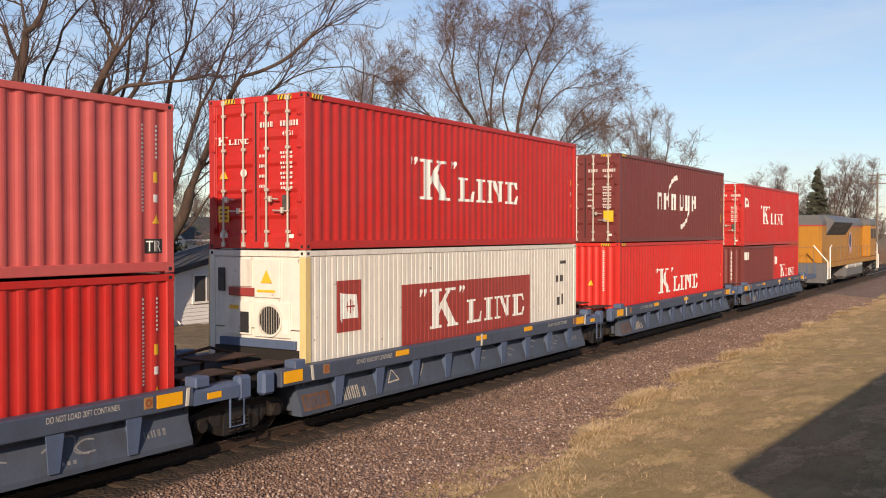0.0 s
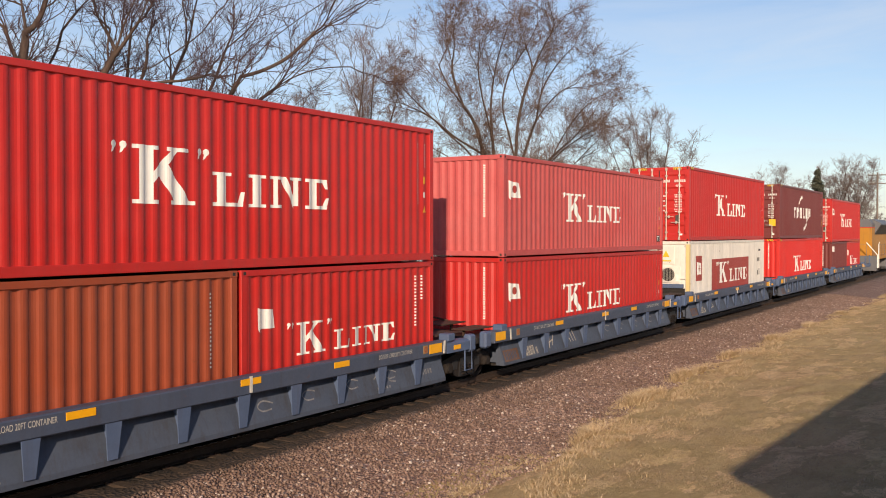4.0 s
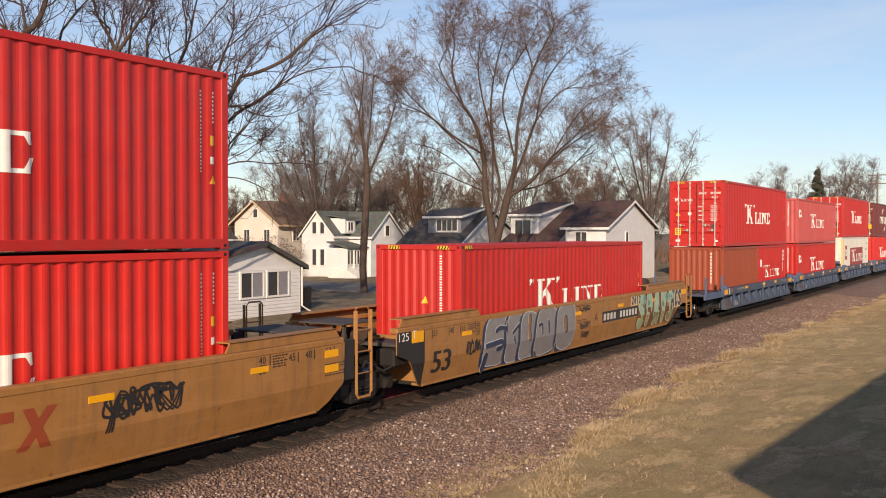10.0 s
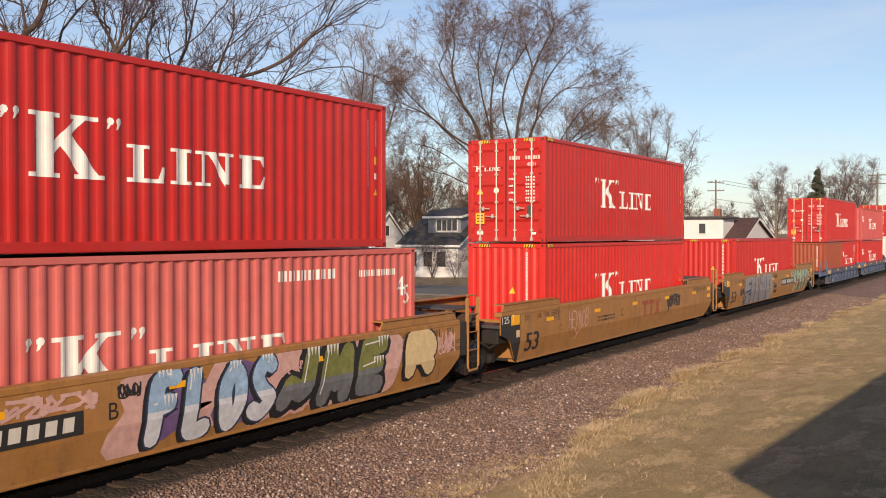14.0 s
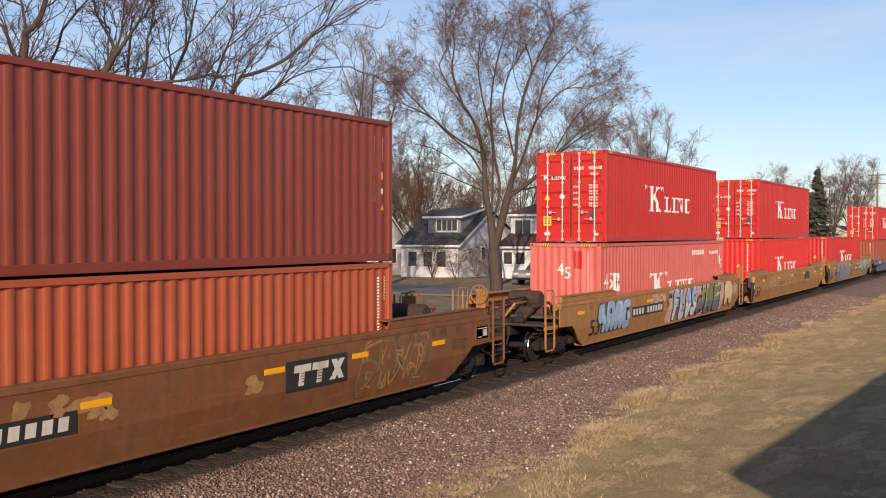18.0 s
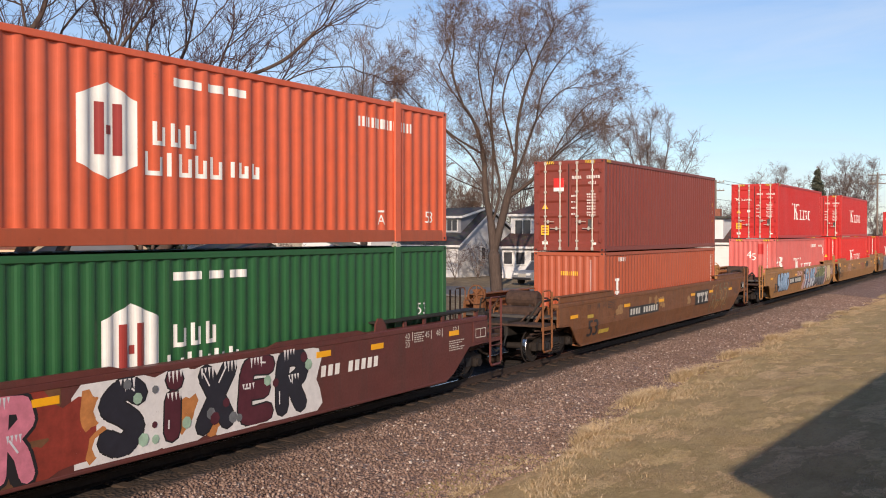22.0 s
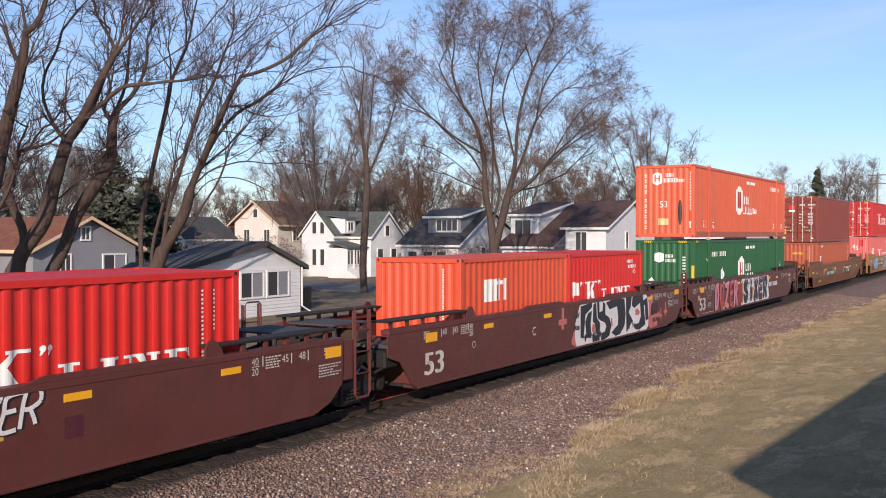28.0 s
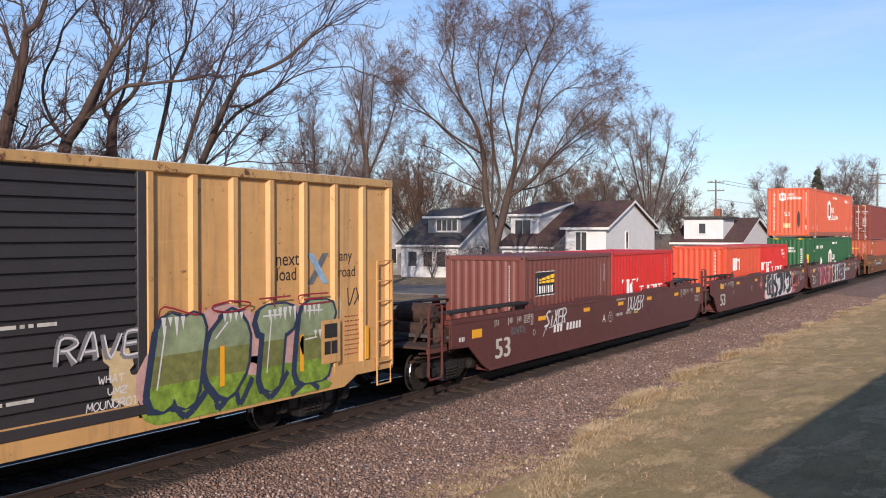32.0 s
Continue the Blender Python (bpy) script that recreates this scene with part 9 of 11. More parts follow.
        T = np.zeros_like(P)
        T[has] = P[has] - P[par[has]]
        fol = main >= 0
        T[fol] += (P[main[fol]] - P[fol])
        T /= np.linalg.norm(T, axis=1, keepdims=True) + 1e-9
        i = np.nonzero(has)[0]
        q = par[i]
        own = main[q] == i
        D = P[i] - P[q]
        D /= np.linalg.norm(D, axis=1, keepdims=True) + 1e-9
        T0 = np.where(own[:, None], T[q], D)
        R0 = np.where(own, R[q], np.minimum(R[q], R[i] * 1.25))
        self.parts = {}
        for key, pick, sides in (("trunk", R[i] > 0.06, 8), ("limbs", (R[i] <= 0.06) & (R[i] > 0.02), 5), ("thin", R[i] <= 0.02, 3)):
            self.parts[key] = frusta(P[q][pick], P[i][pick], T0[pick], T[i][pick], R0[pick], R[i][pick], sides)
        at = np.nonzero((tips < 10) & has)[0]
        at = np.repeat(at, twigs)
        m = len(at)
        f = rng.random((m, 1))
        A = P[at] * f + P[par[at]] * (1 - f)
        d = T[at] + rng.normal(0, spread, (m, 3))
        d /= np.linalg.norm(d, axis=1, keepdims=True)
        L = length * (0.4 + 0.9 * rng.random((m, 1)))
        B = A + d * L * 0.5
        e = d + rng.normal(0, 0.35, (m, 3)) + np.array([0, 0, 0.12])
        e /= np.linalg.norm(e, axis=1, keepdims=True)
        C = B + e * L * 0.5
        r = np.full(m, twig_r)
        if bent:
            self.parts["fine"] = join_arrays(frusta(A, B, d, d, r, r * 0.8, 3), frusta(B, C, d, e, r * 0.8, r * 0.35, 3))
        else:
            self.parts["fine"] = frusta(A, C, d, e, r, r * 0.4, 3)

    def plant(self, name, label, m, bark, twigs, group=""):
        root = thing(name, label, "tree", m, group)
        tagged(part("branchwork", array_mesh("branchwork", *self.parts["limbs"]), bark, root), kind="stuff")
        if len(self.parts["trunk"][0]):
            part("trunk", array_mesh("trunk", *self.parts["trunk"]), bark, root)
        tagged(part("crown", array_mesh("crown", *join_arrays(self.parts["thin"], self.parts["fine"])), twigs, root, "bare winter twigs"), kind="stuff")
        return root


def join_arrays(a, b):
    return np.concatenate([a[0], b[0]]), np.concatenate([a[1], b[1] + len(a[0])])


def frusta(P, Q, TP, TQ, RP, RQ, n):
    """Tapered tubes from P to Q with rings square to TP and TQ."""
    w = np.arange(n) * 2 * np.pi / n
    rings = []
    for C, T, R in ((P, TP, RP), (Q, TQ, RQ)):
        A = np.cross(T, np.array([0.31, 0.87, 0.38]))
        A /= np.linalg.norm(A, axis=1, keepdims=True) + 1e-9
        B = np.cross(T, A)
        rings.append(C[:, None] + R[:, None, None] * (A[:, None] * np.cos(w)[None, :, None] + B[:, None] * np.sin(w)[None, :, None]))
    v = np.concatenate(rings, 1)
    k = np.arange(n)
    a, b = k, (k + 1) % n
    tri = np.stack([a, b, b + n, a, b + n, a + n], -1).reshape(-1, 3)
    f = (tri[None] + (2 * n * np.arange(len(P)))[:, None, None]).reshape(-1, 3)
    return v.reshape(-1, 3), f


GROUND = -0.36

# the many-stemmed tree beside the shed
t = Tree(11)
t.stem([(-0.1, -0.1), (0.1, 1.8), (0.5, 3.2), (0.8, 4.6), (1.0, 5.9), (1.5, 7.5), (1.9, 8.8), (2.1, 10.1), (2.5, 11.6), (2.9, 12.9), (3.0, 13.8)], 0.15)
t.stem([(-0.1, 0.5), (-0.25, 2.0), (-0.3, 4.2), (-0.1, 5.9), (0.3, 7.7), (0.6, 9.4), (0.6, 10.7), (0.3, 12.3), (0.0, 13.8)], 0.3)
t.stem([(0.6, 9.7), (1.0, 10.7), (1.3, 11.6), (1.6, 12.9), (1.8, 13.8)], 0.3)
t.stem([(1.9, 8.8), (2.5, 9.9), (2.9, 11.0), (3.3, 12.0), (3.5, 13.6)], -0.2)
t.stem([(0.5, 3.1), (1.4, 4.5), (1.9, 5.7), (2.5, 7.0), (3.2, 8.5), (4.0, 9.8), (4.9, 10.9), (6.2, 11.7), (7.5, 12.6)], -0.4)
t.stem([(1.7, 5.3), (2.0, 6.3), (2.7, 7.6), (3.4, 8.5), (4.2, 9.2), (5.4, 10.0), (6.6, 10.4), (8.0, 10.6)], 0.4)
t.stem([(0.1, 2.6), (0.2, 3.7), (0.5, 5.1), (0.9, 6.6), (1.0, 7.9), (1.4, 8.5), (1.7, 10.0)], 0.3)
t.stem([(1.7, 5.5), (2.5, 6.3), (3.1, 6.5), (4.1, 6.6), (5.4, 6.4)], -0.4)
t.stem([(1.6, 4.9), (2.4, 5.9), (3.6, 6.0), (4.8, 5.5), (5.4, 4.9)], 0.2)
t.stem([(2.6, 7.2), (3.1, 7.8), (4.0, 7.7), (4.9, 7.9), (5.7, 8.8)], 0.3)
t.stem([(0.7, 3.5), (1.7, 4.2), (2.3, 5.0), (2.9, 5.9), (3.3, 7.2)], -0.3)
t.stem([(0.6, 10.5), (0.2, 11.4), (-0.2, 12.5), (-0.4, 13.6)], -0.3)
t.stem([(3.2, 8.6), (3.8, 8.7), (4.6, 8.3), (5.5, 8.0)], 0.2)
t.stem([(4.9, 10.9), (5.3, 11.6), (5.7, 12.5), (6.3, 13.4)], 0.2)
t.stem([(4.0, 9.8), (4.6, 9.9), (5.7, 10.5), (7.1, 11.6), (8.4, 12.0)], -0.3)
t.stem([(2.9, 11.0), (3.8, 11.8), (4.4, 12.7), (4.9, 13.6)], 0.3)
t.sprout(26, 3.2, 24, 0.06, 0.08, 4.2, 0, 9)
a = t.sprout(105, 1.9, 36, 0.07, 0.12, 4.6, 0, 5)
b = t.sprout(450, 1.05, 38, 0.05, 0.14, 4.4, a, 4)
t.sprout(1350, 0.6, 38, 0.04, 0.18, 4.4, b, 2)
t.finish(0.34, 0.0066, 1, 0.4, 0.5, 0.0055, False, 0.72)
t.plant("bare_tree", "tall bare deciduous tree with several grey-brown stems beside the shed", pose(25.4, 29.2, GROUND), BARK, TWIG)

t = Tree(17)
t.stem([(-0.6, -0.1), (-0.35, 1.0), (-0.1, 2.0), (0.3, 3.2), (1.0, 4.4), (1.4, 5.7), (1.9, 7.1)], 0)
t.stem([(1.9, 7.1), (1.6, 7.5), (1.3, 8.4), (1.4, 9.4), (1.7, 10.2), (2.1, 11.1), (2.6, 11.8), (3.0, 12.8)], -0.2)
t.stem([(1.9, 7.1), (2.4, 7.9), (2.8, 8.8), (3.2, 9.7), (3.4, 10.4), (3.8, 11.4), (4.3, 12.6)], 0.2)
t.stem([(2.1, 7.4), (2.7, 7.9), (3.3, 8.5), (4.1, 8.8), (5.2, 9.0), (6.4, 9.1), (7.6, 9.3), (8.7, 9.6)], -0.3)
t.stem([(2.9, 8.8), (3.1, 9.2), (3.7, 9.5), (4.4, 9.5), (5.2, 9.2)], -0.3)
t.stem([(3.4, 10.4), (3.1, 11.0), (2.7, 11.8), (2.5, 12.8)], 0.2)
t.stem([(3.3, 10.0), (3.8, 10.6), (4.5, 11.6), (4.9, 12.6)], -0.2)
t.stem([(0.1, 2.6), (0.4, 3.8), (0.2, 4.7), (-0.1, 5.5), (-0.5, 6.1), (-1.0, 7.1), (-1.2, 9.0)], -0.3)
t.stem([(1.6, 6.1), (1.9, 6.9), (2.5, 8.1), (3.0, 9.7), (2.9, 10.6), (3.1, 11.8)], 0.5)
t.stem([(-0.1, 5.3), (0.3, 6.1), (0.6, 6.7), (1.3, 6.9)], -0.3)
t.sprout(14, 2.8, 26, 0.07, 0.09, 4.6, 0, 8)
a = t.sprout(58, 1.6, 40, 0.08, 0.13, 4.6, 0, 5)
b = t.sprout(230, 0.95, 40, 0.06, 0.15, 4.4, a, 4)
t.sprout(720, 0.6, 40, 0.04, 0.18, 4.4, b, 2)
t.finish(0.35, 0.0064, 1, 0.4, 0.5, 0.0055, False, 0.74)
t.plant("bare_tree", "leaning bare tree with dark forked stems and a long arching limb", pose(20.4, 30.2, GROUND), BARK, TWIG)

t = Tree(19)
t.stem([(-0.4, -0.1), (0.5, 1.9), (1.1, 3.3), (1.6, 4.6), (2.3, 5.7), (2.8, 6.6), (2.9, 8.0), (3.3, 9.3), (3.5, 10.5), (3.6, 11.7)], 0.1)
t.stem([(2.9, 8.0), (2.6, 8.5), (2.8, 9.3), (2.4, 10.6)], 0.2)
t.stem([(3.0, 8.4), (3.6, 8.9), (4.1, 9.9), (4.4, 11.2)], -0.2)
a = t.sprout(34, 1.4, 42, 0.08, 0.14, 5.5, 0, 5)
b = t.sprout(170, 0.9, 40, 0.06, 0.15, 5.0, a, 4)
t.sprout(520, 0.55, 38, 0.05, 0.16, 5.0, b, 2)
t.finish(0.24, 0.006, 1, 0.4, 0.5, 0.005, False, 0.74)
t.plant("bare_tree", "thin slanting bare tree before the grey house", pose(21.6, 31.0, GROUND), BARK, TWIG)

t = Tree(21)
t.stem([(1.3, -0.1), (1.4, 2.2), (1.5, 4.1), (1.9, 6.7), (2.3, 8.1), (2.5, 9.4), (2.7, 10.4), (2.5, 11.4), (2.3, 12.4)], 0.1)
t.stem([(2.7, 10.4), (3.1, 11.0), (3.4, 12.2)], 0.2)
t.stem([(2.5, 9.4), (2.2, 9.8), (1.9, 10.6)], 0.2)
t.stem([(1.5, 4.1), (2.2, 5.2), (2.6, 6.2), (3.3, 7.0)], -0.2)
a = t.sprout(50, 1.6, 42, 0.08, 0.14, 4.5, 0, 5)
b = t.sprout(170, 1.0, 40, 0.06, 0.15, 4.0, a, 4)
t.sprout(480, 0.6, 38, 0.05, 0.16, 4.0, b, 2)
t.finish(0.28, 0.006, 1, 0.4, 0.5, 0.005, False, 0.74)
t.plant("bare_tree", "upright bare tree with a crooked dark stem", pose(17.6, 30.0, GROUND), BARK, TWIG)

t = Tree(23)
t.stem([(0, -0.1), (0.0, 1.8), (0.0, 5.1), (0.1, 8.0), (-0.2, 10.2), (-0.5, 12.0), (-1.2, 13.8), (-1.6, 15.0)], 0.1)
t.stem([(-0.1, 9.6), (-0.2, 12.3), (-0.7, 14.5), (-0.5, 15.6)], 0.3)
t.stem([(0.1, 8.7), (0.4, 11.2), (0.5, 13.4), (0.8, 15.0)], -0.3)
t.stem([(0.1, 7.3), (0.9, 9.1), (1.6, 10.9), (2.1, 12.9)], 0.4)
t.stem([(0.0, 6.9), (-0.9, 8.0), (-1.6, 8.7), (-2.4, 9.5)], -0.3)
t.stem([(-0.4, 11.4), (-0.1, 13.4), (0.0, 15.4)], -0.4)
a = t.sprout(85, 1.5, 34, 0.12, 0.1, 7.0, 0, 5)
b = t.sprout(420, 0.9, 36, 0.08, 0.14, 6.0, a, 4)
t.sprout(1900, 0.6, 36, 0.05, 0.16, 6.0, b, 2)
t.finish(0.24, 0.006, 1, 0.45, 0.6, 0.0055, False, 0.7)
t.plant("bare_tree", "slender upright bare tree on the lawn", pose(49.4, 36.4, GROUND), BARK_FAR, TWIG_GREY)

# the spreading tree before the bungalows
t = Tree(31)
t.stem([(0.0, -0.1), (-0.1, 1.8), (-0.4, 4.4), (-0.7, 6.6), (-0.8, 8.8), (-1.3, 11.0), (-2.2, 12.4), (-3.3, 13.9), (-4.0, 15.7), (-4.7, 17.2)], 0.3)
t.stem([(-0.4, 4.4), (-0.3, 6.9), (-0.4, 9.9), (-0.9, 12.8), (-1.3, 14.6), (-1.1, 16.8), (-1.5, 18.6)], -0.4)
t.stem([(-0.3, 4.4), (0.2, 6.9), (-0.1, 9.1), (-0.3, 12.1), (0.0, 15.0), (0.7, 17.2), (1.3, 18.7)], 0.5)
t.stem([(-0.2, 2.6), (0.7, 6.2), (1.1, 8.4), (1.3, 11.0), (1.8, 13.2), (2.7, 15.3), (3.9, 17.5)], -0.3)
t.stem([(1.0, 7.3), (1.7, 8.8), (2.6, 11.3), (4.0, 13.0), (5.5, 13.9), (7.0, 14.9)], 0.5)
t.stem([(0.7, 6.2), (2.2, 7.3), (3.5, 9.0), (4.8, 10.1), (5.9, 11.5)], -0.8)
t.stem([(-0.7, 7.3), (-1.8, 9.1), (-3.3, 10.6), (-5.1, 12.4), (-6.4, 13.9), (-7.0, 15.1)], 0.5)
t.stem([(-0.7, 6.6), (-2.6, 8.4), (-4.4, 9.5), (-6.2, 9.7), (-7.5, 9.4)], -0.5)
t.stem([(-0.9, 9.1), (-2.9, 10.2), (-4.4, 11.3), (-5.9, 12.1), (-7.0, 12.5)], -0.8)
t.stem([(1.1, 8.8), (0.9, 10.2), (0.4, 12.4), (0.9, 14.6), (1.8, 16.8)], 0.8)
t.stem([(0.8, 6.6), (2.6, 6.9), (4.4, 7.7), (6.1, 8.1)], 0.6)
t.stem([(-2.2, 12.4), (-2.9, 14.6), (-2.7, 16.4), (-2.9, 18.3)], 0.5)
t.stem([(2.6, 11.3), (2.9, 13.2), (4.0, 15.0), (5.5, 16.4)], -0.6)
t.stem([(-1.3, 11.0), (-2.6, 12.8), (-4.0, 13.9), (-5.3, 15.3), (-6.0, 15.5)], -0.6)
t.stem([(2.2, 7.3), (3.6, 8.6), (4.8, 9.7), (6.3, 10.6), (7.2, 11.3)], 0.6)
t.stem([(4.4, 7.7), (5.6, 8.8), (6.6, 9.4), (7.4, 9.9)], -0.6)
t.stem([(3.5, 9.0), (4.7, 11.0), (6.0, 12.4), (7.4, 13.2)], 0.8)
t.stem([(0.9, 14.6), (2.0, 16.2), (2.7, 17.6), (3.3, 18.5)], -0.6)
t.stem([(-0.7, 6.6), (-2.4, 7.4), (-4.2, 8.2), (-6.0, 8.4)], 0.6)
t.sprout(70, 3.0, 30, 0.05, 0.08, 7.0, 0, 8)
a = t.sprout(380, 1.7, 44, 0.05, 0.13, 7.4, 0, 5)
b = t.sprout(2500, 0.95, 44, 0.04, 0.16, 7.4, a, 4)
t.sprout(8500, 0.5, 48, 0.03, 0.2, 7.4, b, 2)
for u, v, r, n in ((-6.6, 14.7, 1.5, 700), (-2.3, 17.6, 1.8, 800), (0.4, 18.0, 1.8, 900), (2.9, 17.7, 1.5, 600), (4.3, 16.6, 1.3, 500), (-0.5, 14.2, 1.0, 350),
                   (4.7, 12.1, 1.4, 650), (5.9, 10.7, 1.5, 800), (7.0, 14.9, 1.3, 450), (-2.6, 9.8, 1.6, 450), (-6.0, 10.6, 1.5, 500), (2.0, 11.8, 1.0, 250)):
    t.sprout(int(0.5 * n), 0.7, 52, 0.02, 0.22, 7.4, a, 3, (u, v, r))
t.finish(0.4, 0.006, 1, 0.42, 0.6, 0.0055, False, 0.66)
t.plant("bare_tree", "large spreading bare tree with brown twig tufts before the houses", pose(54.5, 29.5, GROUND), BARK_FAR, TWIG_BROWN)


def far_tree(seed, wide, tall, base):
    """A round-headed bare tree: stems that fan out, then three orders of shoots."""
    t = Tree(seed)
    t.stem([(0, -0.1), (0.1, 0.12 * tall), (0.0, 0.3 * tall)], 0, 0.8)
    rng = random.Random(seed)
    for i in range(13):
        e = wide * (i - 6) / 6.4 * rng.uniform(0.85, 1.1)
        h = tall * (0.88 - 0.32 * (e / wide) ** 2) * rng.uniform(0.93, 1.04)
        t.stem([(0.0, rng.uniform(0.16, 0.3) * tall), (0.35 * e, 0.5 * h), (0.7 * e, 0.76 * h), (e, h)], rng.uniform(-0.35, 0.35) * wide, 0.8)
    a = t.sprout(190, 0.1 * tall, 36, 0.08, 0.12, 0.25 * tall, 0, 4)
    b = t.sprout(760, 0.06 * tall, 38, 0.08, 0.14, 0.25 * tall, a, 3)
    t.sprout(2500, 0.042 * tall, 40, 0.05, 0.16, 0.25 * tall, b, 2)
    t.finish(base * 0.8, 0.0085, 2, 0.55, 0.7, 0.008, False, 0.62)
    return t


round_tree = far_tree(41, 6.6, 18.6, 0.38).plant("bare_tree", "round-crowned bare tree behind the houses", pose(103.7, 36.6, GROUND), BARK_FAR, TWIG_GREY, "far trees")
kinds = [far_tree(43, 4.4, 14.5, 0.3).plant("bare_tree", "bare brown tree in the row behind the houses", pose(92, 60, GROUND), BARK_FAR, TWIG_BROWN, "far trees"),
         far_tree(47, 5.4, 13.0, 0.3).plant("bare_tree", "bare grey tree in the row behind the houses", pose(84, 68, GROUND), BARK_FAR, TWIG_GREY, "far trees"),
         round_tree]
rng = random.Random(9)


def bearing(px_angle, dist):
    a = YAW - radians(px_angle)
    return dist * math.cos(a), dist * math.sin(a)


# degrees right of the view's axis, distance, size
for ang, dist, size in ((9.2, 112, 0.98), (14.0, 128, 0.8), (-7.5, 98, 0.98), (-5.6, 104, 0.95), (-3.8, 112, 0.9), (-1.2, 118, 0.95), (1.2, 122, 0.85), (4.6, 116, 0.9), (7.4, 104, 0.9),
                        (-9.6, 132, 0.8), (-12.4, 136, 0.75), (-14.6, 128, 0.8), (-17.0, 110, 0.85), (-19.8, 96, 0.9), (-22.4, 92, 1.0), (-24.8, 84, 0.95),
                        (-3.0, 146, 0.9), (2.6, 148, 0.85), (9.4, 140, 0.9), (12.2, 138, 0.8), (-21, 128, 1.0),
                        (19.3, 195, 0.95), (20.4, 208, 0.9), (22.3, 200, 1.05), (23.3, 212, 1.1), (24.4, 220, 0.65), (18.0, 240, 0.6), (26.5, 190, 0.7), (29, 170, 0.7),
                        (-27.5, 80, 1.0), (-31, 85, 1.0), (16.4, 235, 0.65)):
    x, y = bearing(ang, dist)
    k = kinds[rng.randrange(3)]
    copy_thing(k, pose(x, y, GROUND, 0, 0, rng.uniform(0, 360)) @ Matrix.Diagonal((size, size, size * rng.uniform(0.92, 1.05), 1)))

# brushwood closing the view under the far crowns
def thicket():
    rng = np.random.default_rng(3)
    n = 9000
    ang = np.radians(rng.uniform(-30, 30, n))
    dist = rng.uniform(122, 165, n)
    a = YAW - ang
    P = np.stack([dist * np.cos(a), dist * np.sin(a), np.full(n, GROUND)], -1)
    h = rng.uniform(1.2, 6.0, n) * (0.75 + 0.25 * np.sin(ang * 25))
    tip = P + np.stack([rng.normal(0, 0.8, n), rng.normal(0, 0.8, n), h], -1)
    w = np.stack([-np.sin(a), np.cos(a), 0 * a], -1) * 0.035
    v = np.stack([P - w, P + w, tip], 1).reshape(-1, 3)
    f = np.arange(3 * n).reshape(-1, 3)
    return array_mesh("thicket", v, f)


tagged(part("thicket", thicket(), TWIG_BROWN, None), "dense brown winter brushwood behind the houses", "brush", "", "stuff")

NEEDLE = plain("dark_conifer_needles", (0.095, 0.1, 0.066), 0.85, 0, 0.4, 3.0)


def conifer(name, label, m, tall, wide, seed):
    """Whorls of drooping branches, each set with needle clumps."""
    rng = np.random.default_rng(seed)
    root = thing(name, label, "tree", m)
    s = Shape()
    s.tube([(0, 0, -0.1), (0, 0, tall)], [0.18, 0.02], 7)
    part("trunk", s, BARK_FAR, root)
    C, z = [], 0.09 * tall
    while z < tall - 0.2:
        f = z / tall
        for k in range(9 if f < 0.7 else 6):
            a, L = rng.random() * 6.283, (wide * (1 - f) ** 0.9 + 0.15) * (0.65 + 0.5 * rng.random())
            n = int(4 + 7 * L)
            r = L * np.sqrt((np.arange(n) + rng.random(n)) / n)
            C.append(np.stack([r * math.cos(a) + rng.normal(0, 0.08 + 0.07 * r, n), r * math.sin(a) + rng.normal(0, 0.08 + 0.07 * r, n), z - 0.22 * r + 0.06 * r * r / L + rng.normal(0, 0.07, n)], -1))
        z += (0.34 + 0.2 * rng.random()) * (1.15 - 0.5 * f)
    C = np.concatenate(C)
    C = np.repeat(C, 5, 0)
    v = (C[:, None] + rng.normal(0, 0.17, (len(C), 3, 3)) * np.array([1, 1, 0.7])).reshape(-1, 3)
    tagged(part("crown", array_mesh("crown", v, np.arange(len(v)).reshape(-1, 3)), NEEDLE, root, "dark green needle clumps"), kind="stuff")


x, y = bearing(-19.3, 72)
conifer("conifer", "dark green spruce behind the grey house", pose(x, y, GROUND), 10.0, 4.4, 5)
x, y = bearing(-17.3, 80)
conifer("conifer", "dark green spruce with a broad crown", pose(x, y, GROUND), 8.6, 4.4, 6)
x, y = bearing(21.45, 190)
conifer("conifer", "tall narrow dark spruce by the far track", pose(x, y, GROUND), 15.8, 3.7, 7)
x, y = bearing(9.8, 100)
conifer("conifer", "dark evergreen behind the white house", pose(x, y, GROUND), 7.6, 2.2, 8)

# ---- houses ----
def siding_mat(name, col, course=0.13):
    m, nt, bsdf = node_mat(name)
    co = coords(nt)
    w = nt.nodes.new("ShaderNodeTexWave")
    w.wave_type, w.bands_direction, w.wave_profile = "BANDS", "Z", "SAW"
    w.inputs["Scale"].default_value = 0.314 / course
    nt.links.new(co, w.inputs["Vector"])
    n = noise_node(nt, co, 1.3, 4)
    c = mix(nt, grey(nt, n, 0.4, 0.75, 0, 0.35), col, tuple(x * 0.75 for x in col))
    nt.links.new(c, bsdf.inputs["Base Color"])
    bsdf.inputs["Roughness"].default_value = 0.6
    bump(nt, bsdf, w.outputs["Fac"], 0.6, 0.02)
    return m


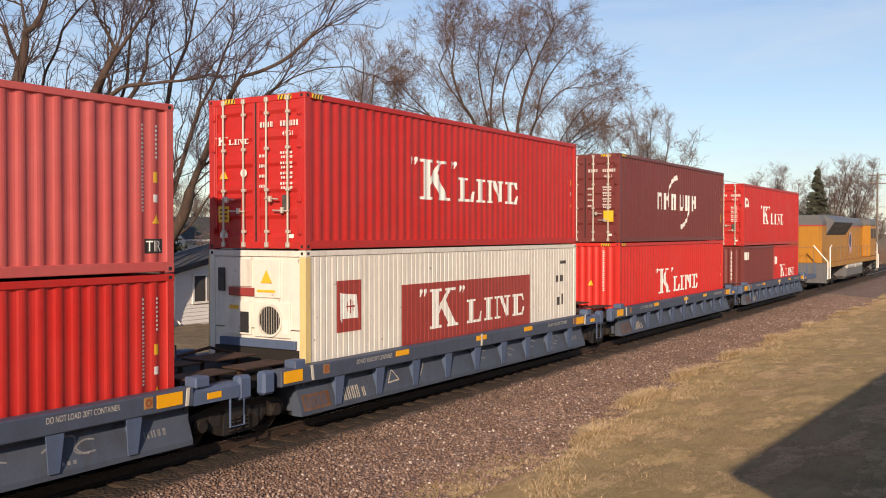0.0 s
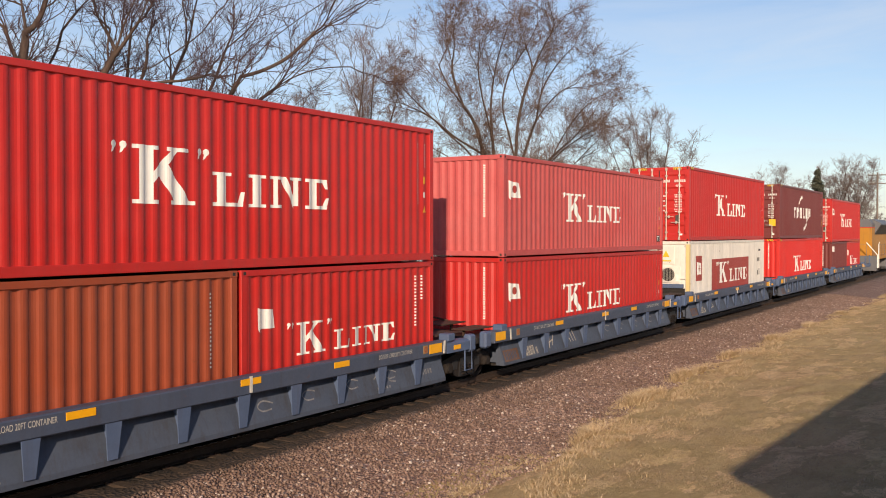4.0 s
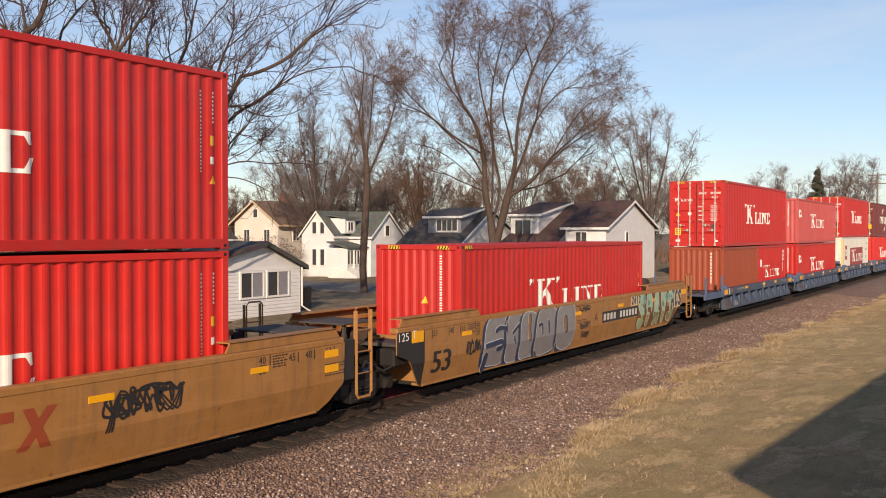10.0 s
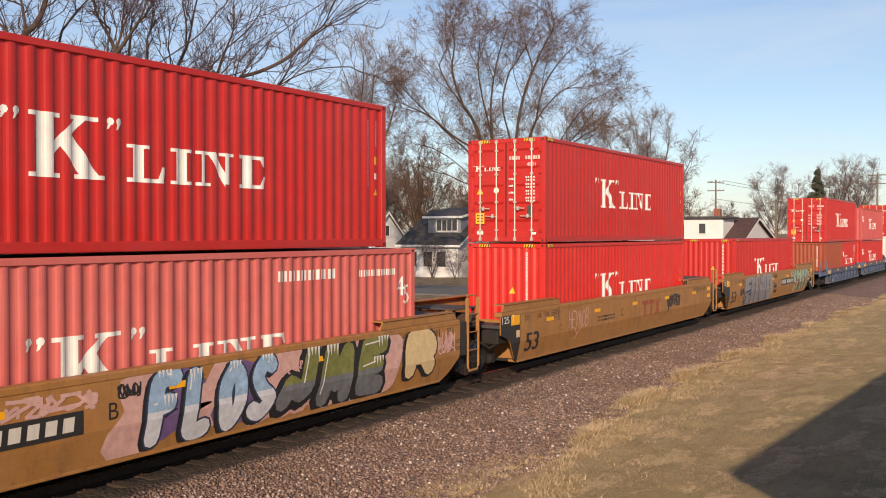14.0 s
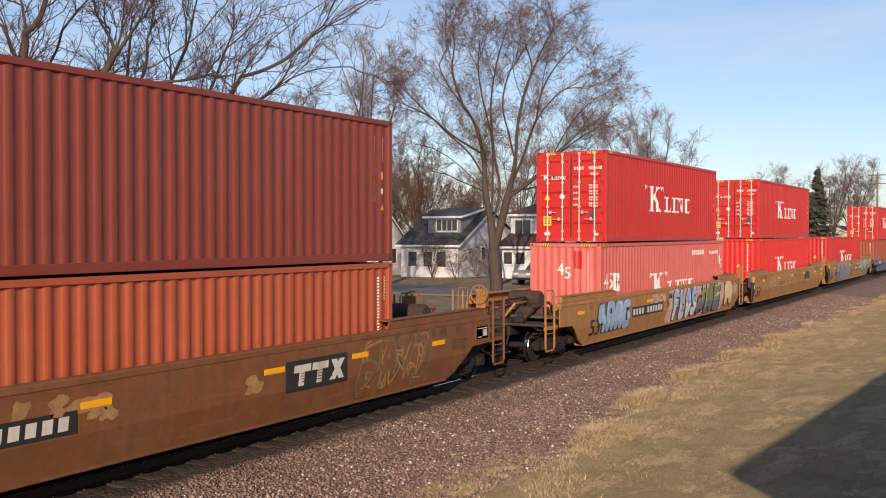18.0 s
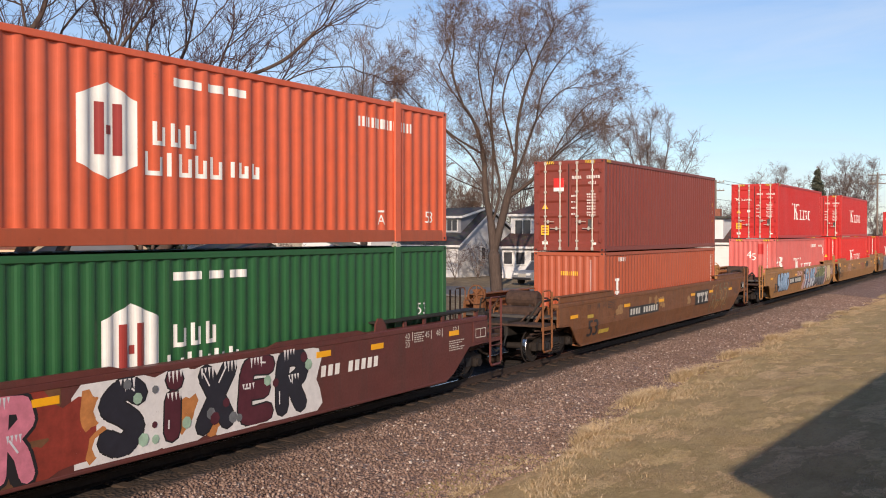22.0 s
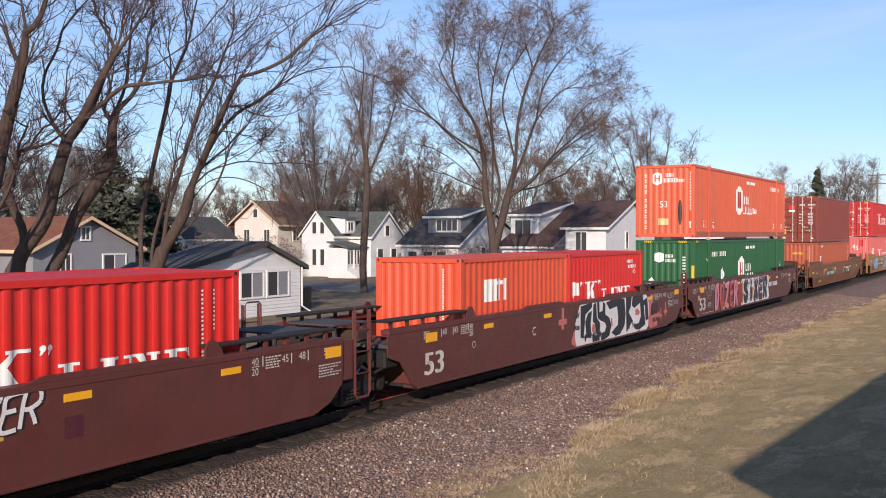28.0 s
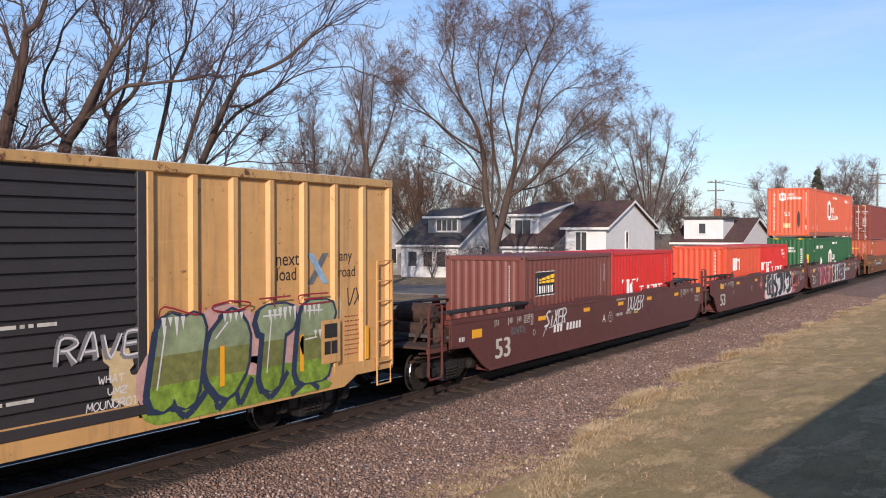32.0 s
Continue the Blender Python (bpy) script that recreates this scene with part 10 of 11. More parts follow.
def shingle_mat(name, col):
    m, nt, bsdf = node_mat(name)
    co = coords(nt)
    b = nt.nodes.new("ShaderNodeTexVoronoi")
    b.inputs["Scale"].default_value = 5
    nt.links.new(co, b.inputs["Vector"])
    n = noise_node(nt, co, 0.9, 5)
    c = mix(nt, grey(nt, n, 0.35, 0.7, 0, 0.5), col, tuple(x * 0.6 for x in col))
    c = mix(nt, 0.3, c, b.outputs["Color"], "SOFT_LIGHT")
    nt.links.new(c, bsdf.inputs["Base Color"])
    bsdf.inputs["Roughness"].default_value = 0.9
    bump(nt, bsdf, b.outputs["Distance"], 0.4, 0.03)
    return m


SIDING_WHITE = siding_mat("white_clapboard", (0.76, 0.75, 0.74))
SIDING_CREAM = siding_mat("cream_clapboard", (0.74, 0.67, 0.58))
SIDING_BROWN = siding_mat("dark_brown_boards", (0.07, 0.045, 0.03))
SIDING_GREY = siding_mat("grey_clapboard", (0.27, 0.27, 0.29))
TRIM = plain("white_trim", (0.78, 0.76, 0.72), 0.5, 0, 0.08)
TRIM_CREAM = plain("cream_trim", (0.7, 0.52, 0.34), 0.5, 0, 0.08)
FOUNDATION = plain("pale_block_foundation", (0.6, 0.52, 0.4), 0.9, 0, 0.15, 5, 0.3)
ROOF_DARK = shingle_mat("charcoal_shingles", (0.075, 0.07, 0.068))
ROOF_BROWN = shingle_mat("brown_shingles", (0.1, 0.055, 0.045))
ROOF_TAN = shingle_mat("tan_brown_shingles", (0.2, 0.135, 0.1))
ROOF_RUST = shingle_mat("rusty_brown_shingles", (0.23, 0.085, 0.045))
ROOF_GREEN = shingle_mat("grey_green_shingles", (0.11, 0.12, 0.105))
BRICK = plain("red_chimney_brick", (0.28, 0.1, 0.06), 0.9, 0, 0.3, 8, 0.3)


def glass_mat():
    m, nt, bsdf = node_mat("window_glass")
    bsdf.inputs["Base Color"].default_value = (0.06, 0.06, 0.065, 1)
    bsdf.inputs["Roughness"].default_value = 0.06
    return m


GLASS = glass_mat()


def window(house, face, a, z, w, h, at, panes=2, trim=TRIM, blind=False):
    """A framed window; face '-y' runs along x at depth y, '-x' along y at depth x."""
    def put(s, a0, a1, d0, d1, z0, z1, b=0.0):
        if face == "-y":
            s.box(a0, a1, at - d1, at - d0, z0, z1, b)
        else:
            s.box(at - d1, at - d0, a0, a1, z0, z1, b)
    s = Shape()
    t = 0.09
    for a0, a1, z0, z1 in ((a - t, a, z - t, z + h + t), (a + w, a + w + t, z - t, z + h + t), (a, a + w, z + h, z + h + t), (a, a + w, z - t, z)):
        put(s, a0, a1, -0.05, 0.05, z0, z1)
    for i in range(1, panes):
        u = a + w * i / panes
        put(s, u - 0.03, u + 0.03, -0.04, 0.035, z, z + h)
    win = part("window", s, trim, house)
    for i in range(panes):
        s = Shape()
        put(s, a + w * i / panes + 0.01, a + w * (i + 1) / panes - 0.01, 0.0, 0.012, z, z + h)
        part("pane", s, (SIDING_GREY if blind and i % 2 else GLASS), win)
    return win


def gable(house, x0, x1, y0, y1, z0, ze, zr, along, wall, roof, ridge=None, over=0.35, fascia=TRIM, thick=0.12):
    """A wing with a gable roof; along: the axis of its ridge."""
    s = Shape()
    if along == "y":
        xm = (x0 + x1) / 2 if ridge is None else ridge
        ze2 = ze
        s.prism([(x0, z0), (x1, z0), (x1, ze), (xm, zr), (x0, ze)], 1, y0, y1)
    else:
        ym = (y0 + y1) / 2 if ridge is None else ridge
        s.prism([(y0, z0), (y1, z0), (y1, ze), (ym, zr), (y0, ze)], 0, x0, x1)
    part("wall", s, wall, house)
    for sgn in (-1, 1):
        s, f = Shape(), Shape()
        if along == "y":
            e = x0 if sgn < 0 else x1
            k = (zr - ze) / abs(xm - e)
            o, oz = e + sgn * over, ze - k * over
            q = [(xm, zr + 0.03), (o, oz + 0.03), (o, oz + 0.03 + thick), (xm, zr + 0.03 + thick)]
            s.prism(q, 1, y0 - over, y1 + over)
            f.prism([(xm, zr - 0.06), (o, oz - 0.06), (o, oz + thick), (xm, zr + thick)], 1, y0 - over - 0.03, y0 - over + 0.02)
            f.box(min(o, o + sgn * 0.02), max(o, o + sgn * 0.02), y0 - over, y1 + over, oz - 0.06, oz + thick)
        else:
            e = y0 if sgn < 0 else y1
            k = (zr - ze) / abs(ym - e)
            o, oz = e + sgn * over, ze - k * over
            q = [(ym, zr + 0.03), (o, oz + 0.03), (o, oz + 0.03 + thick), (ym, zr + 0.03 + thick)]
            s.prism(q, 0, x0 - over, x1 + over)
            f.prism([(ym, zr - 0.06), (o, oz - 0.06), (o, oz + thick), (ym, zr + thick)], 0, x0 - over - 0.03, x0 - over + 0.02)
            f.box(x0 - over, x1 + over, min(o, o + sgn * 0.02), max(o, o + sgn * 0.02), oz - 0.06, oz + thick)
        r = part("roof", s, roof, house)
        part("fascia", f, fascia, r)


def dormer(house, x0, x1, y0, y1, z0, zf, zb, wall, roof, fascia=TRIM):
    """A shed dormer that looks to -x; its roof rises from zf to zb."""
    s = Shape()
    s.prism([(x0, z0), (x1, z0), (x1, zb), (x0, zf)], 1, y0, y1)
    part("dormer_wall", s, wall, house)
    s = Shape()
    k = (zb - zf) / (x1 - x0)
    s.prism([(x0 - 0.4, zf - 0.4 * k), (x1, zb), (x1, zb + 0.14), (x0 - 0.4, zf - 0.4 * k + 0.14)], 1, y0 - 0.35, y1 + 0.35)
    r = part("dormer_roof", s, roof, house)
    s = Shape()
    s.prism([(x0 - 0.42, zf - 0.4 * k - 0.08), (x1, zb - 0.06), (x1, zb + 0.12), (x0 - 0.42, zf - 0.4 * k + 0.12)], 1, y0 - 0.39, y0 - 0.34)
    s.box(x0 - 0.44, x0 - 0.4, y0 - 0.35, y1 + 0.35, zf - 0.4 * k - 0.08, zf - 0.4 * k + 0.12)
    part("fascia", s, fascia, r)


def house(name, label, category="house"):
    return thing(name, label, category)


G = GROUND
# white garden building beside the tracks, long boards with their laps
h = house("garden_building", "small white clapboard building with charcoal roof and sliding windows", "outbuilding")
gable(h, 27.8, 35.8, 30.3, 32.8, G - 0.1, 1.95, 3.0, "y", SIDING_WHITE, ROOF_DARK, ridge=33.2, over=0.3, fascia=ROOF_DARK, thick=0.14)
board = None
for i in range(15):
    z = G + 0.05 + i * 0.165
    if z + 0.16 > 2.0:
        break
    s = Shape()
    s.add([(27.78, 30.27, z), (35.82, 30.27, z), (35.82, 30.295, z + 0.165), (27.78, 30.295, z + 0.165), (27.78, 30.3, z), (35.82, 30.3, z)], [(0, 1, 2, 3), (0, 4, 5, 1)])
    part("board", s, SIDING_WHITE, h)
for a in (28.85, 31.7, 33.45):
    window(h, "-y", a, 0.62, 1.42, 1.1, 30.26, 2, TRIM, True)
s = Shape()
s.tube([(27.75, 30.2, 1.9), (27.75, 30.2, 0.0), (27.9, 30.05, -0.25)], 0.045, 6)
s.tube([(35.85, 30.2, 1.9), (35.85, 30.2, 0.0), (36.3, 30.05, -0.3)], 0.045, 6)
part("downpipe", s, TRIM, h)
h = house("porch_annex", "small white porch with a dark lean-to roof", "outbuilding")
gable(h, 26.6, 27.75, 31.0, 32.5, G, 1.75, 2.15, "y", SIDING_WHITE, ROOF_DARK, ridge=27.6, over=0.2, fascia=ROOF_DARK)


def fence(name, label, x0, y0, x1, y1, z0, z1, n, mat):
    root = thing(name, label, "railing")
    d = Vector((x1 - x0, y1 - y0, 0)) / n
    yaw = math.degrees(math.atan2(d.y, d.x))
    me = cached(("baluster", z1 - z0, name), lambda s: s.box(-0.03, 0.03, -0.03, 0.03, 0, z1 - z0, 0.005))
    for i in range(n + 1):
        part("baluster", me, mat, root, at=pose(x0 + d.x * i, y0 + d.y * i, z0, 0, 0, yaw))
    for z in (z0 + 0.1, z1):
        s = Shape()
        s.tube([(x0, y0, z), (x1, y1, z)], 0.045, 4)
        part("rail", s, mat, root)


OLD_WOOD = plain("weathered_deck_wood", (0.2, 0.14, 0.09), 0.9, 0, 0.3, 7, 0.3)
fence("deck_railing", "weathered wooden deck railing by the white building", 25.9, 32.1, 26.35, 30.8, G + 0.05, 0.68, 11, OLD_WOOD)
fence("deck_railing", "brown wooden railing beside the white building", 36.3, 31.2, 38.2, 31.6, G, 0.75, 12, OLD_WOOD)
GOLD_WOOD = plain("golden_fence_boards", (0.34, 0.19, 0.07), 0.8, 0, 0.2, 6, 0.2)
bf = thing("board_fence", "golden brown wooden board fence", "fence")
for i in range(8):
    part("board", cached(("fence_board", i % 3), lambda s: s.box(-0.14, 0.14, -0.03, 0.03, 0, 1.36 + 0.03 * (i % 3), 0.01)), GOLD_WOOD, bf, at=pose(29.6 + i * 0.29, 43.7, G))

h = house("grey_house", "grey clapboard house with a cream trimmed gable and pale foundation")
gable(h, 31.1, 37.8, 44.4, 56, G, 2.75, 4.35, "y", SIDING_GREY, ROOF_RUST, fascia=TRIM_CREAM, over=0.45)
s = Shape()
s.box(31.05, 37.85, 44.33, 44.4, G - 0.1, 0.32)
part("foundation", s, FOUNDATION, h, "pale block foundation")
window(h, "-y", 34.1, 3.2, 0.5, 0.65, 44.38, 2)
window(h, "-y", 32.75, 1.45, 0.6, 0.9, 44.38, 2)
window(h, "-y", 35.55, 0.85, 1.5, 1.45, 44.38, 2, TRIM, True)
h = house("brown_house", "house with a rusty brown hip-like roof beside the grey one")
gable(h, 18.5, 29.0, 47, 57, G, 2.9, 5.2, "x", SIDING_CREAM, ROOF_RUST, fascia=TRIM_CREAM)
window(h, "-y", 26.0, 1.0, 1.4, 1.2, 46.98)
window(h, "-y", 22.0, 1.0, 1.4, 1.2, 46.98)

h = house("cream_house", "two storey cream house with a tan-brown roof and a front gable")
gable(h, 80, 95, 70.8, 77.3, G, 4.75, 7.05, "x", SIDING_CREAM, ROOF_TAN, over=0.6, fascia=TRIM_CREAM)
window(h, "-x", 73.8, 5.3, 0.6, 0.9, 79.97, 1)
for y in (72.0, 75.0):
    window(h, "-x", y, 2.6, 0.8, 1.3, 79.97, 2)
for x in (82.5, 86.5, 91):
    window(h, "-y", x, 2.7, 1.0, 1.3, 70.78, 2)
s = Shape()
s.box(85.5, 86.3, 74.6, 75.4, 6.2, 8.1)
part("chimney", s, BRICK, h)

h = house("white_house", "white clapboard house with grey-green roof, two gables and a porch")
gable(h, 66, 74, 52.0, 55.6, G, 3.4, 5.4, "x", SIDING_WHITE, ROOF_GREEN, over=0.25)
gable(h, 68.1, 73.0, 49.5, 54, G, 3.3, 5.35, "y", SIDING_WHITE, ROOF_GREEN, over=0.25)
s = Shape()
s.box(67.0, 68.5, 51.5, 53.3, 3.5, 4.85)
part("dormer_wall", s, SIDING_WHITE, h)
s = Shape()
s.prism([(51.2, 4.8), (53.6, 5.1), (53.6, 5.2), (51.2, 4.92)], 0, 66.8, 68.7)
part("dormer_roof", s, ROOF_GREEN, h)
window(h, "-y", 67.4, 3.75, 0.7, 0.75, 51.48, 2)
for i in range(6):
    window(h, "-y", 65.35 + i * 0.45, 0.85, 0.3, 1.15, 49.97, 1)
s = Shape()
s.box(65.25, 68.05, 49.99, 51.95, G, 2.25)
part("porch_wall", s, SIDING_WHITE, h)
for y in (53.0, 53.9):
    window(h, "-x", y, 3.5, 0.45, 1.0, 65.97, 1)
    window(h, "-x", y, 0.7, 0.45, 1.4, 65.97, 1)
window(h, "-y", 70.3, 3.3, 0.6, 0.9, 49.48, 1)
for x in (69.1, 71.2):
    window(h, "-y", x, 0.8, 0.8, 1.3, 49.48, 1)
s = Shape()
s.prism([(49.7, 2.2), (52.0, 2.7), (52.0, 2.82), (49.7, 2.32)], 0, 65.0, 68.3)
porch = part("porch_roof", s, ROOF_GREEN, h)
for x in (65.2, 66.2, 67.2, 68.0):
    s = Shape()
    s.box(x - 0.06, x + 0.06, 49.85, 49.97, G, 2.22, 0.01)
    part("porch_post", s, TRIM, h)
for i in range(5):
    s = Shape()
    s.box(64.9, 66.2, 48.6 + i * 0.28, 48.9 + i * 0.28, G, G + 0.17 * (i + 1), 0.01)
    part("porch_step", s, TRIM, h)
s = Shape()
s.box(65.2, 68.1, 49.95, 52.0, G, G + 0.8)
part("porch_floor", s, TRIM, h)

h = house("bungalow", "grey-roofed bungalow with a wide shed dormer and pale gable")
gable(h, 70.5, 83, 42, 47.9, G, 2.6, 5.6, "y", SIDING_WHITE, ROOF_DARK, ridge=76.0, over=0.4)
dormer(h, 72.0, 76, 42.6, 46.0, 3.2, 5.0, 5.75, SIDING_GREY, ROOF_DARK)
window(h, "-x", 42.95, 3.75, 2.1, 0.95, 71.97, 4)
window(h, "-y", 74.6, 1.2, 0.7, 1.0, 41.98, 1)
for y in (43.2, 44.6, 46.2):
    window(h, "-x", y, 0.6, 0.9, 1.3, 70.47, 1)
h = house("bungalow", "brown-roofed white bungalow with a white shed dormer")
gable(h, 72.2, 88, 34, 38.6, G, 2.45, 6.3, "y", SIDING_WHITE, ROOF_BROWN, ridge=81.5, over=0.4)
dormer(h, 74.4, 81.0, 36.2, 38.9, 3.0, 5.15, 6.3, SIDING_WHITE, ROOF_BROWN)
window(h, "-x", 36.95, 3.35, 1.5, 1.3, 74.37, 2)
for y in (35.0, 36.4, 37.6):
    window(h, "-x", y, 0.9, 0.8, 1.0, 72.17, 1)
window(h, "-y", 76.8, 2.2, 0.9, 1.2, 33.98, 2)
h = house("white_house", "tall white gabled house with brown roof beside the tracks")
gable(h, 69.4, 80.6, 28, 31.4, G, 4.0, 6.1, "y", SIDING_WHITE, ROOF_BROWN, ridge=74.9, over=0.35)
window(h, "-y", 73.6, 2.3, 0.55, 1.3, 27.98, 1)
window(h, "-x", 29.6, 2.2, 0.9, 1.4, 69.37, 2)
s = Shape()
s.box(70.4, 72.8, 27.93, 28.0, G, 1.9)
part("dark_door", s, GLASS, h, "dark garage opening")
h = house("white_house", "low white house with brown roof and a square upper storey")
gable(h, 86, 99, 22, 28, G, 2.7, 4.85, "y", SIDING_WHITE, ROOF_BROWN, ridge=91.7, over=0.35)
s = Shape()
s.box(86.4, 90.0, 23.6, 27.2, 2.5, 4.9)
part("upper_storey", s, SIDING_WHITE, h)
s = Shape()
s.box(86.0, 90.4, 23.2, 27.6, 4.9, 5.06)
part("upper_roof", s, ROOF_DARK, h)
window(h, "-x", 25.2, 3.5, 0.6, 0.9, 86.37, 1)
s = Shape()
s.box(88.2, 88.8, 24.4, 25.0, 4.9, 5.8)
part("chimney", s, BRICK, h)
for x, y, w, d, z, m, r in ((112, 86, 9, 8, 5.4, SIDING_WHITE, ROOF_DARK), (58, 74, 9, 7, 4.8, SIDING_WHITE, ROOF_DARK), (60, 64, 6, 5, 4.9, SIDING_WHITE, ROOF_DARK), (51.5, 66.5, 6, 6, 4.2, SIDING_WHITE, ROOF_DARK), (125, 50, 10, 8, 4.0, SIDING_CREAM, ROOF_BROWN), (175, 40, 14, 9, 4.2, SIDING_CREAM, ROOF_TAN), (205, 30, 16, 9, 5.0, FOUNDATION, ROOF_TAN)):
    h = house("distant_house", "distant pale house half hidden by trees")
    gable(h, x, x + w, y, y + d, G, z - 1.8, z, "x", m, r)
    window(h, "-y", x + w * 0.3, 0.8, 0.9, 1.2, y - 0.02, 1)
    window(h, "-y", x + w * 0.6, 0.8, 0.9, 1.2, y - 0.02, 1)

# unseen house at the near side, its roof shaped to throw the lawn's shadow
h = house("near_house", "unseen house beside the lawn, shaped to throw its roof shadow")
s = Shape()
NX, NY, NZ = 1.55, -2.68, 5.25
TURN = radians(-3.0)
plan = [(0, 0), (25, 0), (25, -9.5), (-5, -9.5), (-5, -4.0)]
s.prism([(0.2, -0.5), (24.5, -0.5), (24.5, -9), (-4.5, -9), (-4.5, -4.3)], 2, -0.6, NZ - 0.1)
# dark boards chosen to bounce little light into the shaded lawn
part("wall", s, SIDING_BROWN, h)
s = Shape()
s.add([(x, y, z) for z in (NZ - 0.14, NZ) for x, y in plan] + [(2.5, -5.2, NZ + 1.5), (20.3, -4.75, NZ + 1.5)],
      [(4, 3, 2, 1, 0), (0, 1, 6, 5), (1, 2, 7, 6), (2, 3, 8, 7), (3, 4, 9, 8), (4, 0, 5, 9), (5, 6, 11, 10), (6, 7, 11), (7, 8, 10, 11), (8, 9, 10), (9, 5, 10)])
part("roof", s, ROOF_DARK, h)
h.matrix_basis = Matrix.Translation((NX, NY, 0)) @ Matrix.Rotation(TURN, 4, "Z")

# ---- street, cars, poles ----
ASPHALT = plain("worn_asphalt", (0.15, 0.14, 0.132), 0.9, 0, 0.25, 8, 0.4)


def strip(name, label, category, corners, z, mat):
    s = Shape()
    s.add([(x, y, z) for x, y in corners] + [(x, y, z - 0.1) for x, y in corners], [(0, 1, 2, 3), (0, 4, 5, 1), (1, 5, 6, 2), (2, 6, 7, 3), (3, 7, 4, 0)])
    structure(name, s, mat, label, category)


strip("road", "grey asphalt side street between the lawns", "street", [(50, 27), (58, 27), (58, 220), (50, 220)], -0.24, ASPHALT)
strip("driveway", "pale gravel driveway beside the grey house", "driveway", [(28.2, 38), (31.0, 38), (31.0, 60), (28.2, 60)], -0.25, plain("pale_gravel", (0.25, 0.2, 0.16), 0.95, 0, 0.3, 12, 0.4))
CAR_RED = plain("car_paint_dark_red", (0.14, 0.012, 0.016), 0.25, 0.2, 0.05)
CAR_GREY = plain("car_paint_silver", (0.32, 0.33, 0.35), 0.3, 0.4, 0.05)
CAR_NAVY = plain("car_paint_navy", (0.012, 0.014, 0.022), 0.22, 0.2, 0.05)
LAMP = plain("headlamp_lens", (0.75, 0.75, 0.72), 0.15, 0, 0.03)


def parked_car(label, m, mat, L=4.7, W=1.85, H=1.75, hood=1.25):
    car = thing("parked_car", label, "car", m)
    s = Shape()
    s.prism([(-L / 2, 0.4), (L / 2, 0.4), (L / 2 + 0.02, 0.75), (L / 2 - 0.1, 1.0), (L / 2 - hood, 1.08), (-L / 2 + 0.05, 1.08), (-L / 2 - 0.03, 0.8)], 1, -W / 2, W / 2)
    part("body", s, mat, car)
    s = Shape()
    s.prism([(L / 2 - hood - 0.05, 1.06), (L / 2 - hood - 0.75, H - 0.06), (-L / 2 + 0.35, H - 0.06), (-L / 2 + 0.05, 1.06)], 1, -W / 2 + 0.12, W / 2 - 0.12)
    part("cabin_glass", s, GLASS, car, "dark car windows")
    s = Shape()
    s.box(-L / 2 + 0.4, L / 2 - hood - 0.75, -W / 2 + 0.14, W / 2 - 0.14, H - 0.08, H, 0.03)
    for a in (L / 2 - hood - 0.1, 0.1, -L / 2 + 0.15):
        for sy in (-1, 1):
            b = a - (0.65 if a > 0.3 else 0.0)
            s.tube([(a, sy * (W / 2 - 0.11), 1.05), (b, sy * (W / 2 - 0.11), H - 0.04)], 0.05, 5)
    part("cabin_roof", s, mat, car)
    for a in (-L / 2 + 0.85, L / 2 - 0.9):
        for sy in (-1, 1):
            s = Shape()
            s.revolve([(-0.1, 0.001), (-0.1, 0.34), (0.1, 0.34), (0.1, 0.001)], (a, sy * (W / 2 - 0.1), 0.34), 1, 18)
            w = part("wheel", s, RUBBER, car)
            s = Shape()
            s.revolve([(sy * 0.105, 0.001), (sy * 0.11, 0.2), (sy * 0.1, 0.22)], (a, sy * (W / 2 - 0.1), 0.34), 1, 14)
            part("rim", s, ZINC, w)
    for sy in (-1, 1):
        s = Shape()
        s.box(L / 2 - 0.1, L / 2 + 0.02, sy * 0.62 - 0.2, sy * 0.62 + 0.2, 0.72, 0.9, 0.02)
        part("headlight", s, LAMP, car)
    s = Shape()
    s.box(L / 2 - 0.02, L / 2 + 0.03, -0.38, 0.38, 0.6, 0.86, 0.02)
    part("grille", s, ZINC, car, "bright grille")
    s = Shape()
    s.box(L / 2 - 0.05, L / 2 + 0.05, -W / 2 + 0.05, W / 2 - 0.05, 0.4, 0.56, 0.03)
    part("bumper", s, BLACK if mat is CAR_GREY else mat, car)


parked_car("dark red sport utility car parked beside the grey house", pose(29.75, 35.1, -0.34, 0, 0, 181), CAR_RED, 4.7, 1.85, 1.72)
parked_car("silver minivan parked before the white house", pose(64.6, 31.0, -0.28, 0, 0, 165), CAR_GREY, 4.9, 1.9, 1.75)
parked_car("dark navy car parked before the white house", pose(66.3, 28.6, -0.28, 0, 0, 165), CAR_NAVY, 4.6, 1.85, 1.5)

POLE_WOOD = plain("grey_pole_wood", (0.2, 0.16, 0.13), 0.9, 0, 0.2, 6, 0.2, (2, 2, 0.3))


def utility_pole(x, y, tall, arms):
    root = thing("utility_pole", "grey wooden utility pole with crossarms and insulators", "utility pole", pose(x, y, GROUND))
    s = Shape()
    s.tube([(0, 0, -0.1), (0, 0, tall)], [0.16, 0.1], 8)
    part("pole", s, POLE_WOOD, root)
    for i in range(arms):
        s = Shape()
        s.box(-0.05, 0.05, -1.1, 1.1, tall - 0.4 - i * 1.1, tall - 0.28 - i * 1.1)
        arm = part("crossarm", s, POLE_WOOD, root)
        for y in (-1.0, -0.5, 0.5, 1.0):
            s = Shape()
            s.tube([(0, y, tall - 0.28 - i * 1.1), (0, y, tall - 0.1 - i * 1.1)], 0.05, 6)
            part("insulator", s, ZINC, arm)
    return root


